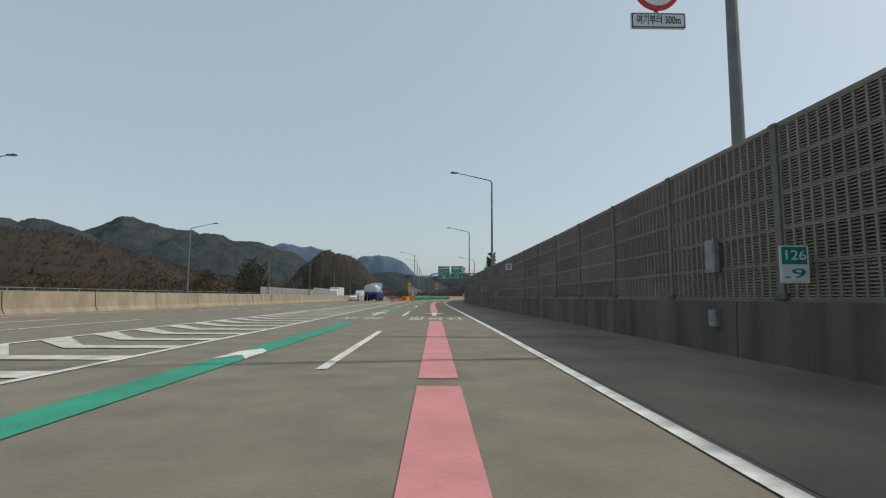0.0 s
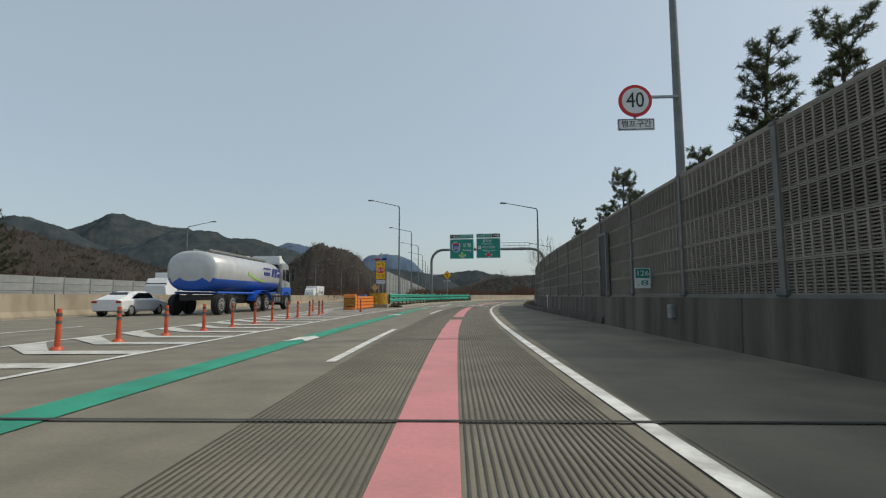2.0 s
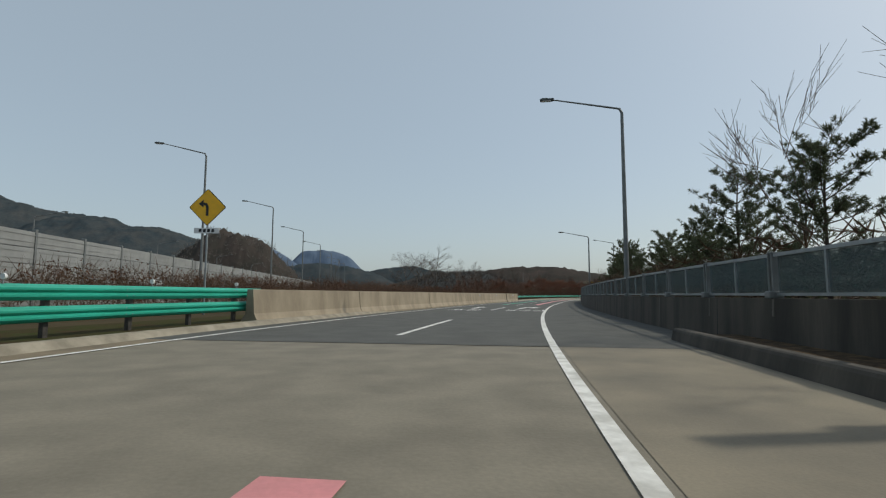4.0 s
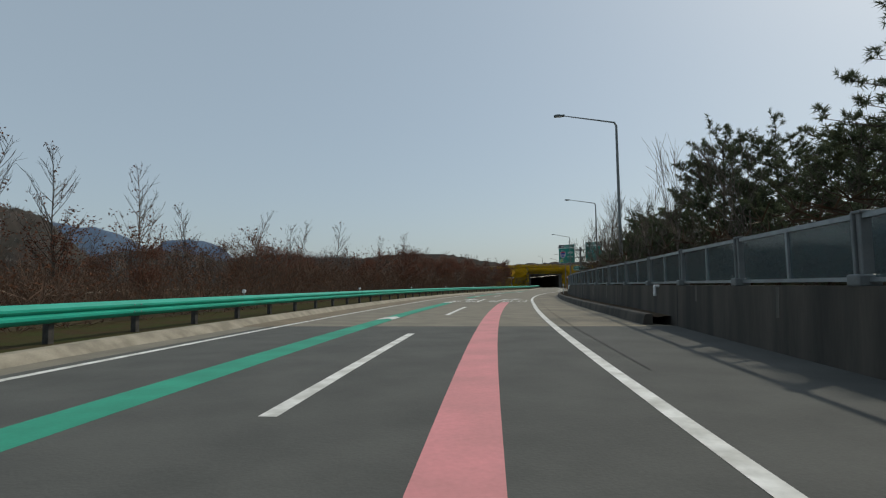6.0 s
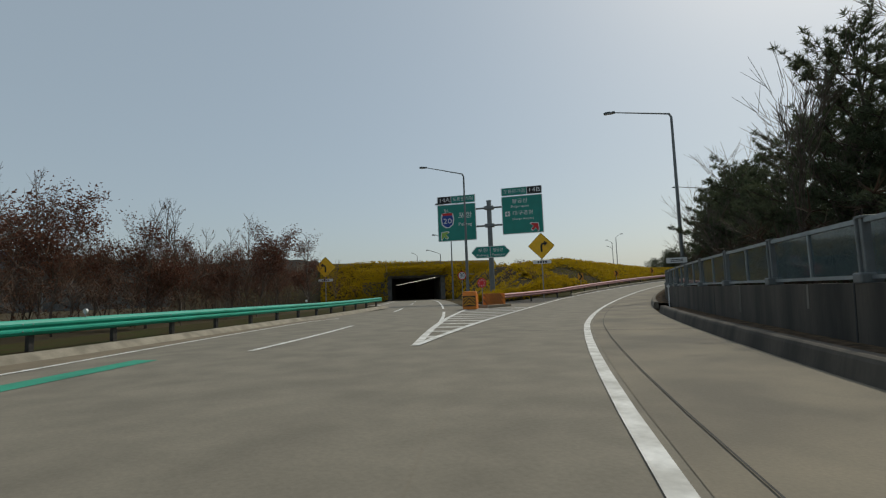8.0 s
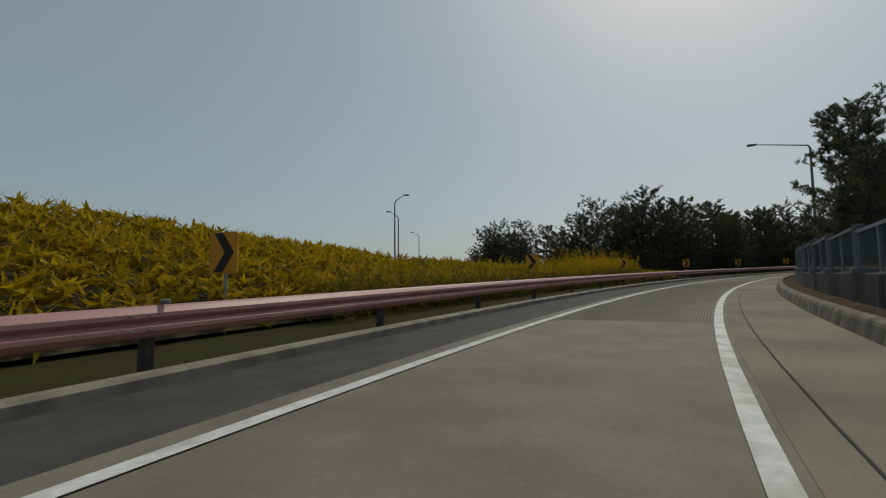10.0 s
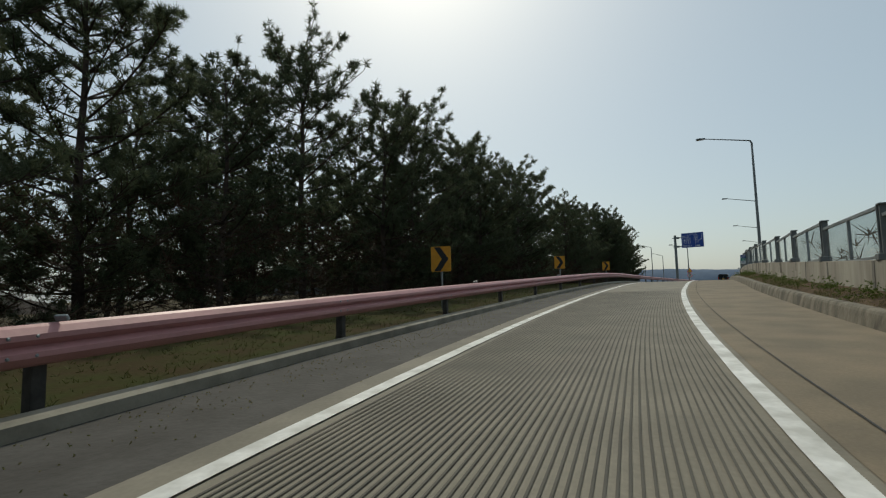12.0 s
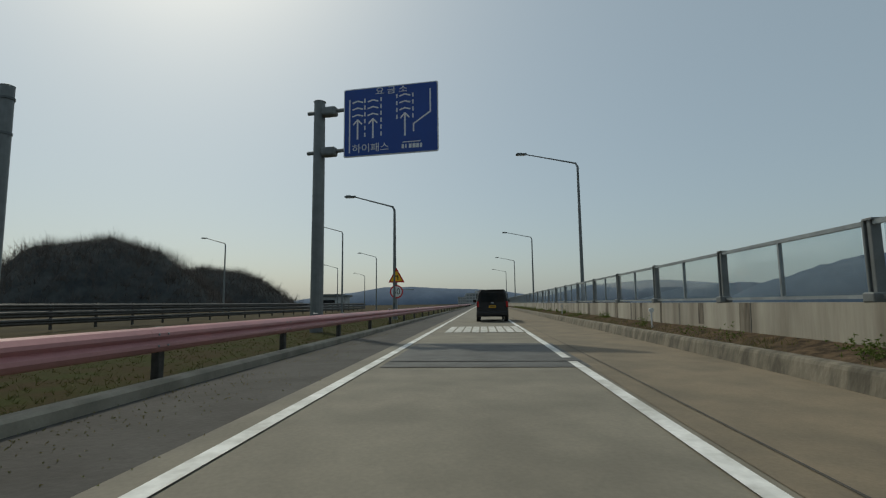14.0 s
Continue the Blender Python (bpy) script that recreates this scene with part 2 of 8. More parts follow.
M = dict(
    road=mat("road_concrete", (0.205, 0.184, 0.141), 0.85, vary=0.18, scale=2.2, fine=26, bump=0.06, tint=(0.152, 0.136, 0.104), stretch=(1, 1, 1)),
    shoulder=mat("shoulder_concrete", (0.225, 0.195, 0.142), 0.88, vary=0.14, scale=5, fine=40, tint=(0.135, 0.12, 0.092)),
    asphalt=mat("worn_dark_asphalt", (0.082, 0.083, 0.076), 0.9, vary=0.16, scale=2.5, fine=45, bump=0.08, tint=(0.06, 0.061, 0.056)),
    gutter=mat("dirty_gutter", (0.062, 0.058, 0.052), 0.92, vary=0.25, scale=1.6, fine=18, bump=0.15, tint=(0.04, 0.036, 0.031)),
    patch=mat("road_patch", (0.11, 0.11, 0.105), 0.85, vary=0.15, scale=1.5, fine=60),
    joint=mat("joint_filler", (0.05, 0.05, 0.048), 0.9, vary=0.2, scale=1),
    white=mat("white_road_paint", (0.74, 0.74, 0.71), 0.75, vary=0.16, scale=0.9, fine=18, tint=(0.48, 0.475, 0.44)),
    oldwhite=mat("worn_white_paint", (0.60, 0.59, 0.55), 0.75, vary=0.16, scale=1.0, fine=14, tint=(0.38, 0.37, 0.33)),
    green_paint=mat("green_road_paint", (0.02, 0.30, 0.19), 0.7, vary=0.12, scale=2, fine=25),
    pink_paint=mat("pink_road_paint", (0.62, 0.24, 0.25), 0.7, vary=0.12, scale=2, fine=25, tint=(0.5, 0.21, 0.21)),
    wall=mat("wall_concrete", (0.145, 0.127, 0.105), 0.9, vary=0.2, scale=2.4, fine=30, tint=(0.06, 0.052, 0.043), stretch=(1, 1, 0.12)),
    warm_wall=mat("barrier_concrete", (0.345, 0.292, 0.215), 0.9, vary=0.13, scale=2.2, fine=30, tint=(0.235, 0.197, 0.143), stretch=(1, 1, 0.4)),
    shoulder_tan=mat("tan_shoulder_concrete", (0.205, 0.162, 0.107), 0.9, vary=0.22, scale=2.2, fine=40, tint=(0.145, 0.118, 0.08)),
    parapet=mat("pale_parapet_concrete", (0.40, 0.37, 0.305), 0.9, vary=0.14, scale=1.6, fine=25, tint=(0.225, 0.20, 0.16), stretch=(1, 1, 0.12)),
    # dirty concrete, its colour also lowered for the shade it stands in
    dirty_shaded=mat("dirty_shaded_concrete", (0.088, 0.076, 0.062), 0.92, vary=0.2, scale=1.8, fine=25, tint=(0.036, 0.032, 0.027), stretch=(1, 1, 0.15)),
    rust_stain=mat("brown_water_stain", (0.20, 0.175, 0.135), 0.95, vary=0.35, scale=0.4, fine=10, tint=(0.07, 0.055, 0.042), stretch=(1, 1, 0.2)),
    green_weed=leaf_mat("green_weed_leaves", (0.06, 0.105, 0.02), (0.16, 0.20, 0.05), 0.3),
    stain=mat("dark_water_stain", (0.175, 0.162, 0.137), 0.95, vary=0.3, scale=0.5, fine=12, tint=(0.105, 0.097, 0.083), stretch=(1, 1, 0.2)),
    kerb_worn=mat("worn_stained_kerb_concrete", (0.215, 0.19, 0.145), 0.95, vary=0.3, scale=0.7, fine=22, bump=0.25, tint=(0.09, 0.08, 0.06), stretch=(1, 1, 0.35)),
    kerb=mat("kerb_concrete", (0.31, 0.28, 0.22), 0.9, vary=0.15, scale=1.2, fine=35, tint=(0.19, 0.17, 0.13)),
    soil=mat("dry_soil", (0.12, 0.085, 0.055), 1.0, spec=0.05, vary=0.25, scale=0.6, fine=20, bump=0.3, tint=(0.045, 0.035, 0.025)),
    grass=mat("verge_grass", (0.042, 0.048, 0.016), 1.0, spec=0.05, vary=0.35, scale=2.0, fine=14, bump=0.3, tint=(0.052, 0.038, 0.02)),
    ground=mat("dry_field", (0.085, 0.068, 0.04), 1.0, spec=0.05, vary=0.25, scale=30, fine=3, bump=0.2, tint=(0.05, 0.042, 0.027)),
    galv=mat("galvanised_steel", (0.33, 0.36, 0.37), 0.5, 0.6, vary=0.12, scale=0.8, fine=30),
    pole=mat("grey_painted_pole", (0.19, 0.205, 0.205), 0.55, 0.3, vary=0.1, scale=1, fine=40),
    darkrail=mat("dark_weathered_rail", (0.085, 0.08, 0.072), 0.6, 0.2, vary=0.15, scale=1, fine=40),
    darkpole=mat("dark_grey_post", (0.11, 0.125, 0.125), 0.55, 0.2, vary=0.1, scale=1, fine=40),
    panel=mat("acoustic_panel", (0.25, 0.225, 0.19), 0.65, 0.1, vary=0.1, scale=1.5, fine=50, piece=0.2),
    # panel colour taken darker, so the recess shade is painted in
    louvre=mat("panel_painted_shade", (0.22, 0.198, 0.168), 0.7, 0.1, vary=0.1, scale=1.5, fine=50, piece=0.2),
    barrier_post=mat("barrier_post_steel", (0.17, 0.168, 0.16), 0.6, 0.2, vary=0.12, scale=1.5, fine=40),
    greypanel=mat("grey_sound_panel", (0.31, 0.32, 0.315), 0.65, 0.2, vary=0.1, scale=2.5, fine=30, tint=(0.24, 0.25, 0.245), piece=0.08),
    rail_green=mat("green_guardrail", (0.012, 0.36, 0.26), 0.45, vary=0.1, scale=2.5, fine=20, tint=(0.01, 0.30, 0.21)),
    rail_pink=mat("faded_pink_guardrail", (0.50, 0.24, 0.24), 0.5, vary=0.1, scale=2.0, fine=20, tint=(0.43, 0.21, 0.21)),
    post=mat("rusty_rail_post", (0.07, 0.065, 0.058), 0.7, 0.2, vary=0.2, scale=0.4, fine=30),
    orange=mat("orange_plastic", (0.78, 0.24, 0.03), 0.5, vary=0.1, scale=0.8, fine=30, tint=(0.65, 0.2, 0.03)),
    redorange=mat("red_orange_post", (0.62, 0.09, 0.03), 0.5, vary=0.12, scale=0.5, fine=30, piece=0.12),
    black=mat("black_paint", (0.012, 0.012, 0.013), 0.55, vary=0.1, scale=0.5),
    yellow=mat("yellow_sheeting", (0.92, 0.50, 0.015), 0.5, vary=0.05, scale=0.7, fine=30),
    dullyellow=mat("dull_yellow_sheeting", (0.68, 0.30, 0.012), 0.5, vary=0.08, scale=0.5, fine=30),
    sign_green=mat("green_sign_sheeting", (0.005, 0.25, 0.20), 0.45, vary=0.05, scale=2, fine=30),
    sign_blue=mat("blue_sign_sheeting", (0.008, 0.055, 0.30), 0.45, vary=0.05, scale=2, fine=30),
    sign_white=mat("white_sheeting", (0.74, 0.75, 0.75), 0.45, vary=0.04, scale=1, fine=30),
    sign_red=mat("red_sheeting", (0.62, 0.02, 0.02), 0.45, vary=0.05, scale=1, fine=30),
    lime=mat("lime_sheeting", (0.30, 0.52, 0.10), 0.45, vary=0.05, scale=1, fine=30),
    backplate=mat("sign_back_aluminium", (0.3, 0.31, 0.32), 0.5, 0.6, vary=0.08, scale=1, fine=30),
    bark=mat("pine_bark", (0.085, 0.06, 0.045), 0.95, vary=0.25, scale=0.5, fine=18, bump=0.4, tint=(0.04, 0.03, 0.025)),
    twig=mat("bare_twigs", (0.15, 0.12, 0.095), 0.9, vary=0.2, scale=0.5, fine=18, tint=(0.085, 0.065, 0.05)),
    needles=leaf_mat("pine_needles", (0.046, 0.062, 0.036), (0.135, 0.155, 0.088), 0.4),
    dryleaf=leaf_mat("dry_brown_leaves", (0.085, 0.038, 0.026), (0.215, 0.098, 0.062), 0.35),
    scrub=leaf_mat("brown_scrub", (0.045, 0.030, 0.020), (0.105, 0.068, 0.042), 0.2),
    redscrub=leaf_mat("red_brown_scrub", (0.060, 0.040, 0.028), (0.155, 0.096, 0.066), 0.25),
    redleaf=leaf_mat("withered_red_leaves", (0.075, 0.034, 0.02), (0.19, 0.088, 0.048), 0.3),
    hill_scrub=leaf_mat("hillside_bare_trees", (0.05, 0.042, 0.036), (0.115, 0.088, 0.072), 0.15),
    straw=leaf_mat("straw_and_weeds", (0.07, 0.10, 0.025), (0.27, 0.20, 0.10), 0.25),
    bloom=leaf_mat("yellow_blossom", (0.32, 0.21, 0.010), (0.66, 0.46, 0.016), 0.42),
    shoots=leaf_mat("forsythia_shoots", (0.09, 0.075, 0.02), (0.24, 0.19, 0.03), 0.2),
    tuft=leaf_mat("grass_blades", (0.045, 0.065, 0.014), (0.125, 0.115, 0.042), 0.25),
    # dark tone painted for the shade inside the road grooves
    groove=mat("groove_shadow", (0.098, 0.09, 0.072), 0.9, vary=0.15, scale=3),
    # lightened towards blue-grey for the hazy air before the mountains
    forest=mat("wooded_slope", (0.062, 0.068, 0.07), 1.0, spec=0.0, vary=0.25, scale=70, fine=0.3, bump=0.6, tint=(0.036, 0.05, 0.058)),
    near_forest=mat("dark_wooded_slope", (0.084, 0.088, 0.086), 1.0, spec=0.0, vary=0.3, scale=22, fine=0.5, bump=0.6, tint=(0.052, 0.058, 0.06)),
    # slope colour with the air's blue haze mixed in
    hazy_forest=mat("wooded_slope_haze_tint", (0.12, 0.155, 0.20), 1.0, spec=0.0, vary=0.2, scale=60, fine=0.3, bump=0.5, tint=(0.09, 0.122, 0.165)),
    bare_wood=leaf_mat("bare_hilltop_trees", (0.05, 0.047, 0.045), (0.12, 0.105, 0.095), 0.15),
    hillside=mat("brown_wooded_slope", (0.058, 0.047, 0.042), 0.95, spec=0.05, vary=0.3, scale=40, fine=0.4, bump=0.6, tint=(0.04, 0.038, 0.033)),
    forest_tree=leaf_mat("hill_tree_crowns", (0.08, 0.082, 0.08), (0.21, 0.19, 0.172), 0.3),
    # far ridge: aerial haze painted as a blue base colour
    far_forest=mat("wooded_ridge_haze_tint", (0.07, 0.11, 0.17), 0.95, vary=0.08, scale=200, fine=0.06, bump=0.4, tint=(0.055, 0.09, 0.145)),
    tyre=mat("tyre_rubber", (0.018, 0.018, 0.018), 0.85, vary=0.15, scale=0.3),
    white_body=mat("white_vehicle_paint", (0.72, 0.73, 0.74), 0.25, vary=0.03, scale=2),
    rim_steel=mat("dull_wheel_aluminium", (0.32, 0.32, 0.31), 0.5, 0.5, vary=0.15, scale=0.3, fine=40),
    tank_paint=mat("pale_silver_tank_paint", (0.52, 0.53, 0.54), 0.32, 0.25, vary=0.06, scale=1.5),
    emblem_blue=mat("dark_blue_emblem", (0.012, 0.03, 0.20), 0.4, vary=0.05, scale=1),
    silver=mat("silver_vehicle_paint", (0.42, 0.44, 0.46), 0.3, 0.5, vary=0.04, scale=2),
    blue_body=mat("blue_vehicle_paint", (0.012, 0.10, 0.50), 0.3, vary=0.05, scale=2),
    black_body=mat("black_vehicle_paint", (0.010, 0.011, 0.014), 0.22, vary=0.05, scale=2),
    dark_glass=mat("dark_window_glass", (0.012, 0.015, 0.018), 0.08, vary=0.0, bump=0, spec=0.8),
    plate_yellow=mat("yellow_plate", (0.65, 0.36, 0.01), 0.5, vary=0.05, scale=0.2),
    red_lens=mat("red_lamp_lens", (0.35, 0.01, 0.01), 0.25, vary=0.05, scale=0.2),
    blue_lens=mat("blue_lamp_lens", (0.01, 0.015, 0.22), 0.25, vary=0.05, scale=0.2),
    building=mat("pale_rendered_wall", (0.42, 0.43, 0.43), 0.85, vary=0.08, scale=6, fine=5),
    tunnel=mat("tunnel_concrete", (0.12, 0.115, 0.105), 0.9, vary=0.2, scale=3, fine=10),
)


def clear_mat(name, dull, low, high):
    """A plastic sheet; dull: the colour of its haze, which covers between low and high of it."""
    m = bpy.data.materials.new(name)
    m.use_nodes = True
    nt = m.node_tree
    gl = nt.nodes.new("ShaderNodeBsdfGlossy")
    gl.inputs["Roughness"].default_value = 0.06
    tr = nt.nodes.new("ShaderNodeBsdfTransparent")
    tr.inputs[0].default_value = (0.90, 0.94, 0.95, 1)
    df = nt.nodes.new("ShaderNodeBsdfDiffuse")
    df.inputs[0].default_value = (*dull, 1)
    lw = nt.nodes.new("ShaderNodeLayerWeight")
    lw.inputs["Blend"].default_value = 0.5
    fr = nt.nodes.new("ShaderNodeMath")
    fr.operation = "POWER"
    fr.inputs[1].default_value = 4.0
    fg = nt.nodes.new("ShaderNodeMath")
    fg.operation = "MULTIPLY_ADD"
    fg.inputs[1].default_value, fg.inputs[2].default_value = 0.45, 0.03
    nt.links.new(lw.outputs["Facing"], fr.inputs[0])
    nt.links.new(fr.outputs[0], fg.inputs[0])
    nz = nt.nodes.new("ShaderNodeTexNoise")
    nz.inputs["Scale"].default_value = 1.3
    mr = nt.nodes.new("ShaderNodeMapRange")
    mr.inputs["To Min"].default_value, mr.inputs["To Max"].default_value = low, high
    nt.links.new(nz.outputs["Fac"], mr.inputs[0])
    m1, m2 = nt.nodes.new("ShaderNodeMixShader"), nt.nodes.new("ShaderNodeMixShader")
    nt.links.new(mr.outputs[0], m1.inputs[0])
    nt.links.new(tr.outputs[0], m1.inputs[1]), nt.links.new(df.outputs[0], m1.inputs[2])
    nt.links.new(fg.outputs[0], m2.inputs[0])
    nt.links.new(m1.outputs[0], m2.inputs[1]), nt.links.new(gl.outputs[0], m2.inputs[2])
    nt.links.new(m2.outputs[0], nt.nodes["Material Output"].inputs[0])
    return m


M["clear"] = clear_mat("clear_acrylic_sheet", (0.42, 0.45, 0.46), 0.04, 0.15)
M["frosted"] = clear_mat("weathered_acrylic_sheet", (0.085, 0.115, 0.118), 0.35, 0.7)
lamp_m = bpy.data.materials.new("tunnel_lamp_glow")
lamp_m.use_nodes = True
lamp_m.node_tree.nodes["Principled BSDF"].inputs["Emission Color"].default_value = (1, 0.93, 0.8, 1)
lamp_m.node_tree.nodes["Principled BSDF"].inputs["Emission Strength"].default_value = 1.4
M["glow"] = lamp_m


# ---------------------------------------------------------------- alignment of the roads
# way points of the ramp lane, then straight on at both ends
ALIGN = [(0.0, 0.0), (-1.3, 19.1), (-2.7, 38.0), (-4.1, 56.8), (-5.2, 75.4), (-5.8, 93.8), (-5.5, 112.0), (-4.0, 130.0), (-1.5, 148.0), (2.1, 166.1), (6.9, 184.4), (12.6, 202.6), (18.9, 220.8), (26.1, 238.5), (34.3, 255.4), (43.7, 270.9), (54.4, 284.9), (66.7, 297.5), (80.6, 308.6), (96.2, 318.0), (113.4, 325.5), (131.7, 330.8), (150.6, 333.7), (169.8, 334.2), (189.0, 332.6), (207.8, 328.8), (226.2, 323.3), (244.2, 317.0), (261.8, 310.0)]


class Line:
    """A smooth plan curve: place and heading by distance s along it and offset to the right."""

    def __init__(self, pts, back=120.0, ahead=320.0, rise=None):
        self.rise = rise or (lambda s: 0.0)
        p, back, ahead = [Vector(q) for q in pts], max(back, 0.5), max(ahead, 0.5)
        out = []
        for i in range(len(p) - 1):
            a = p[i - 1] if i else 2 * p[0] - p[1]
            b, c = p[i], p[i + 1]
            d = p[i + 2] if i + 2 < len(p) else 2 * p[-1] - p[-2]
            for j in range(12):
                f = j / 12
                out.append(b + 0.5 * f * ((c - a) + f * (2 * a - 5 * b + 4 * c - d + f * (3 * (b - c) + d - a))))
        out.append(p[-1])
        u, v = (out[0] - out[1]).normalized(), (out[-1] - out[-2]).normalized()
        out = [out[0] + u * back] + out + [out[-1] + v * ahead]
        q = np.array([(w.x, w.y) for w in out])
        self.q = q
        self.s = np.concatenate([[0], np.cumsum(np.hypot(*np.diff(q, axis=0).T))]) - back
        g = np.gradient(q, self.s, axis=0)
        self.h = np.unwrap(np.arctan2(-g[:, 0], g[:, 1]))

    def head(self, s):
        return float(np.interp(s, self.s, self.h))

    def at(self, s, off=0.0, z=0.0):
        h = self.head(s)
        return Vector((float(np.interp(s, self.s, self.q[:, 0])) + off * math.cos(h), float(np.interp(s, self.s, self.q[:, 1])) + off * math.sin(h), z + self.rise(s)))

    def place(self, s, off=0.0, z=0.0, turn=0.0):
        return Matrix.Translation(self.at(s, off, z)) @ Matrix.Rotation(self.head(s) + radians(turn), 4, "Z")


GRADE = np.interp(np.arange(0, 900, 0.5), [318, 340, 474, 492], [0, 0.04, 0.04, 0])
HEIGHT = np.concatenate([[0], np.cumsum((GRADE[1:] + GRADE[:-1]) * 0.25)])


def rise(s):
    """How high the ramp has climbed at s."""
    return float(np.interp(s, np.arange(0, 900, 0.5), HEIGHT))


TOP = rise(800)
RAMP = Line(ALIGN, rise=rise)
MAIN = Line([(0, 0), (-3.66, 50), (-7.33, 100)], 150, 1200)      # the through carriageway runs straight on
BRANCH = Line([(43.8, 276.8), (51.6, 289.5), (60, 301.6), (72, 323.5), (84.5, 348), (97, 375), (110, 406)], 0, 60)


def steps(*pairs):
    """A value that changes evenly between (s, value) pairs."""
    a = np.array(pairs, float)
    return lambda s: float(np.interp(s, a[:, 0], a[:, 1]))


R_LINE = steps((-60, 1.8), (0, 1.8), (60, 1.5), (100, 1.25), (120, 1.02), (150, 0.7), (210, 1.35), (250, 1.42), (280, 0.9), (300, 0.5), (312, 0.25), (335, 0.25), (390, 0.42), (415, 0.5), (435, 0.7), (472, 1.33), (492, 1.36), (512, 1.34), (530, 1.45))
DIVIDE = steps((-60, -1.5), (0, -1.5), (60, -1.78), (100, -2.08), (121, -2.45), (131, -2.8), (160, -2.7), (210, -1.6), (250, -1.7), (268, -2.3), (285, -3.3))
PINK = steps((-60, 0.05), (0, 0.05), (60, -0.15), (100, -0.42), (129, -1.05), (150, -1.1), (210, -0.12), (250, -0.15))
GREEN = steps((-60, -3.15), (0, -3.15), (60, -3.4), (100, -3.72), (128, -4.75), (160, -4.6), (210, -3.05), (250, -3.3), (290, -4.9), (305, -7.2))
GORE_R = steps((-60, -4.7), (0, -4.7), (60, -5.3), (100, -5.7), (118, -5.95), (130, -7.2), (160, -7.0), (210, -5.1), (250, -5.4), (286, -6.35), (303, -8.1), (316, -11.2))
WALL = steps((-60, 5.05), (20, 5.05), (65, 4.6), (100, 4.85), (122, 4.7), (150, 4.6), (200, 3.7), (215, 3.6), (226, 3.75), (240, 4.3), (252, 4.1), (270, 3.72), (290, 3.55), (310, 3.4), (330, 3.15), (370, 2.9), (390, 2.65), (405, 2.5), (420, 2.55), (436, 3.15), (446, 3.65), (470, 4.5), (492, 4.45), (515, 4.35), (530, 4.8), (600, 5.1))
KERB = steps((92, 4.72), (106, 4.3), (120, 3.62), (150, 3.4), (215, 3.55), (240, 3.5), (252, 3.3), (270, 2.87), (290, 2.75), (310, 2.65), (330, 2.4), (390, 1.9), (410, 1.85), (425, 2.0), (436, 2.45), (441, 2.6), (449, 2.93), (472, 3.65), (492, 3.58), (515, 3.5), (530, 3.9), (600, 4.2))
RAIL_L = steps((326, -7.5), (337, -4.9), (350, -4.7), (390, -4.7), (413, -4.8), (433, -4.4), (472, -3.58), (492, -3.75), (530, -4.05), (700, -4.05))
WALL_DROP = steps((365, 0), (390, -0.26), (428, -0.26), (452, 0))      # the parapet sinks a little in the curve
RAIL_B = steps((221, -5.9), (232, -7.0), (250, -7.6), (288, -8.5), (306, -10.5), (314, -12.0), (320, -13.5), (330, -16.5))
L_LINE = steps((312, -3.4), (330, -3.0), (390, -2.5), (415, -2.35), (435, -2.15), (472, -1.78), (492, -1.9), (530, -1.8))
EDGE_L = lambda s: L_LINE(s) - 1.2 * max(0.0, min(1.0, 1 - (s - 336) / 34))      # the left line drawn on from the gore


# ---------------------------------------------------------------- building helpers
def mesh(name, bm):
    me = bpy.data.meshes.new(name)
    bm.to_mesh(me)
    bm.free()
    return me


def part(name, bm, material, parent=None, label="", m=None):
    """Links a bmesh (or shared mesh data) as one mesh object under a thing or part."""
    me = bm if isinstance(bm, bpy.types.Mesh) else mesh(name, bm)
    if not me.materials:
        me.materials.append(M[material])
    ob = new(name, me)
    if parent:
        ob.parent = parent
    if m is not None:
        ob.matrix_basis = m
    if label:
        ob["label"] = label
    return ob


def thing(name, label, category, m=None, group="", kind=""):
    ob = new(name)
    ob.empty_display_size = 0.2
    if m is not None:
        ob.matrix_basis = m
    return tagged(ob, label, category, group, kind)


def raw(name, verts, faces):
    me = bpy.data.meshes.new(name)
    me.from_pydata(verts, [], faces)
    me.update()
    return me


def box(bm, c, size, m=None, bevel=0.0):
    t = Matrix.Translation(c) @ Matrix.Diagonal((*size, 1))
    r = bmesh.ops.create_cube(bm, size=1, matrix=(m @ t) if m is not None else t)
    if bevel:
        es = list({e for v in r["verts"] for e in v.link_edges})
        bmesh.ops.bevel(bm, geom=es, offset=bevel, segments=2, affect="EDGES", profile=0.5)
    return bm


def boxes(*items):
    bm = bmesh.new()
    for c, size, *b in items:
        box(bm, c, size, bevel=b[0] if b else 0)
    return bm


def tube(bm, a, b, r0, r1=None, seg=10, caps=True):
    a, b = Vector(a), Vector(b)
    r1 = r0 if r1 is None else r1
    d = b - a
    m = Matrix.Translation((a + b) / 2) @ d.to_track_quat("Z", "Y").to_matrix().to_4x4()
    bmesh.ops.create_cone(bm, cap_ends=caps, segments=seg, radius1=r0, radius2=r1, depth=d.length, matrix=m)
    return bm


def pipe(bm, pts, r, seg=10):
    for a, b in zip(pts, pts[1:]):
        tube(bm, a, b, r, r, seg)
    for p in pts[1:-1]:
        bmesh.ops.create_uvsphere(bm, u_segments=seg, v_segments=6, radius=r, matrix=Matrix.Translation(p))
    return bm


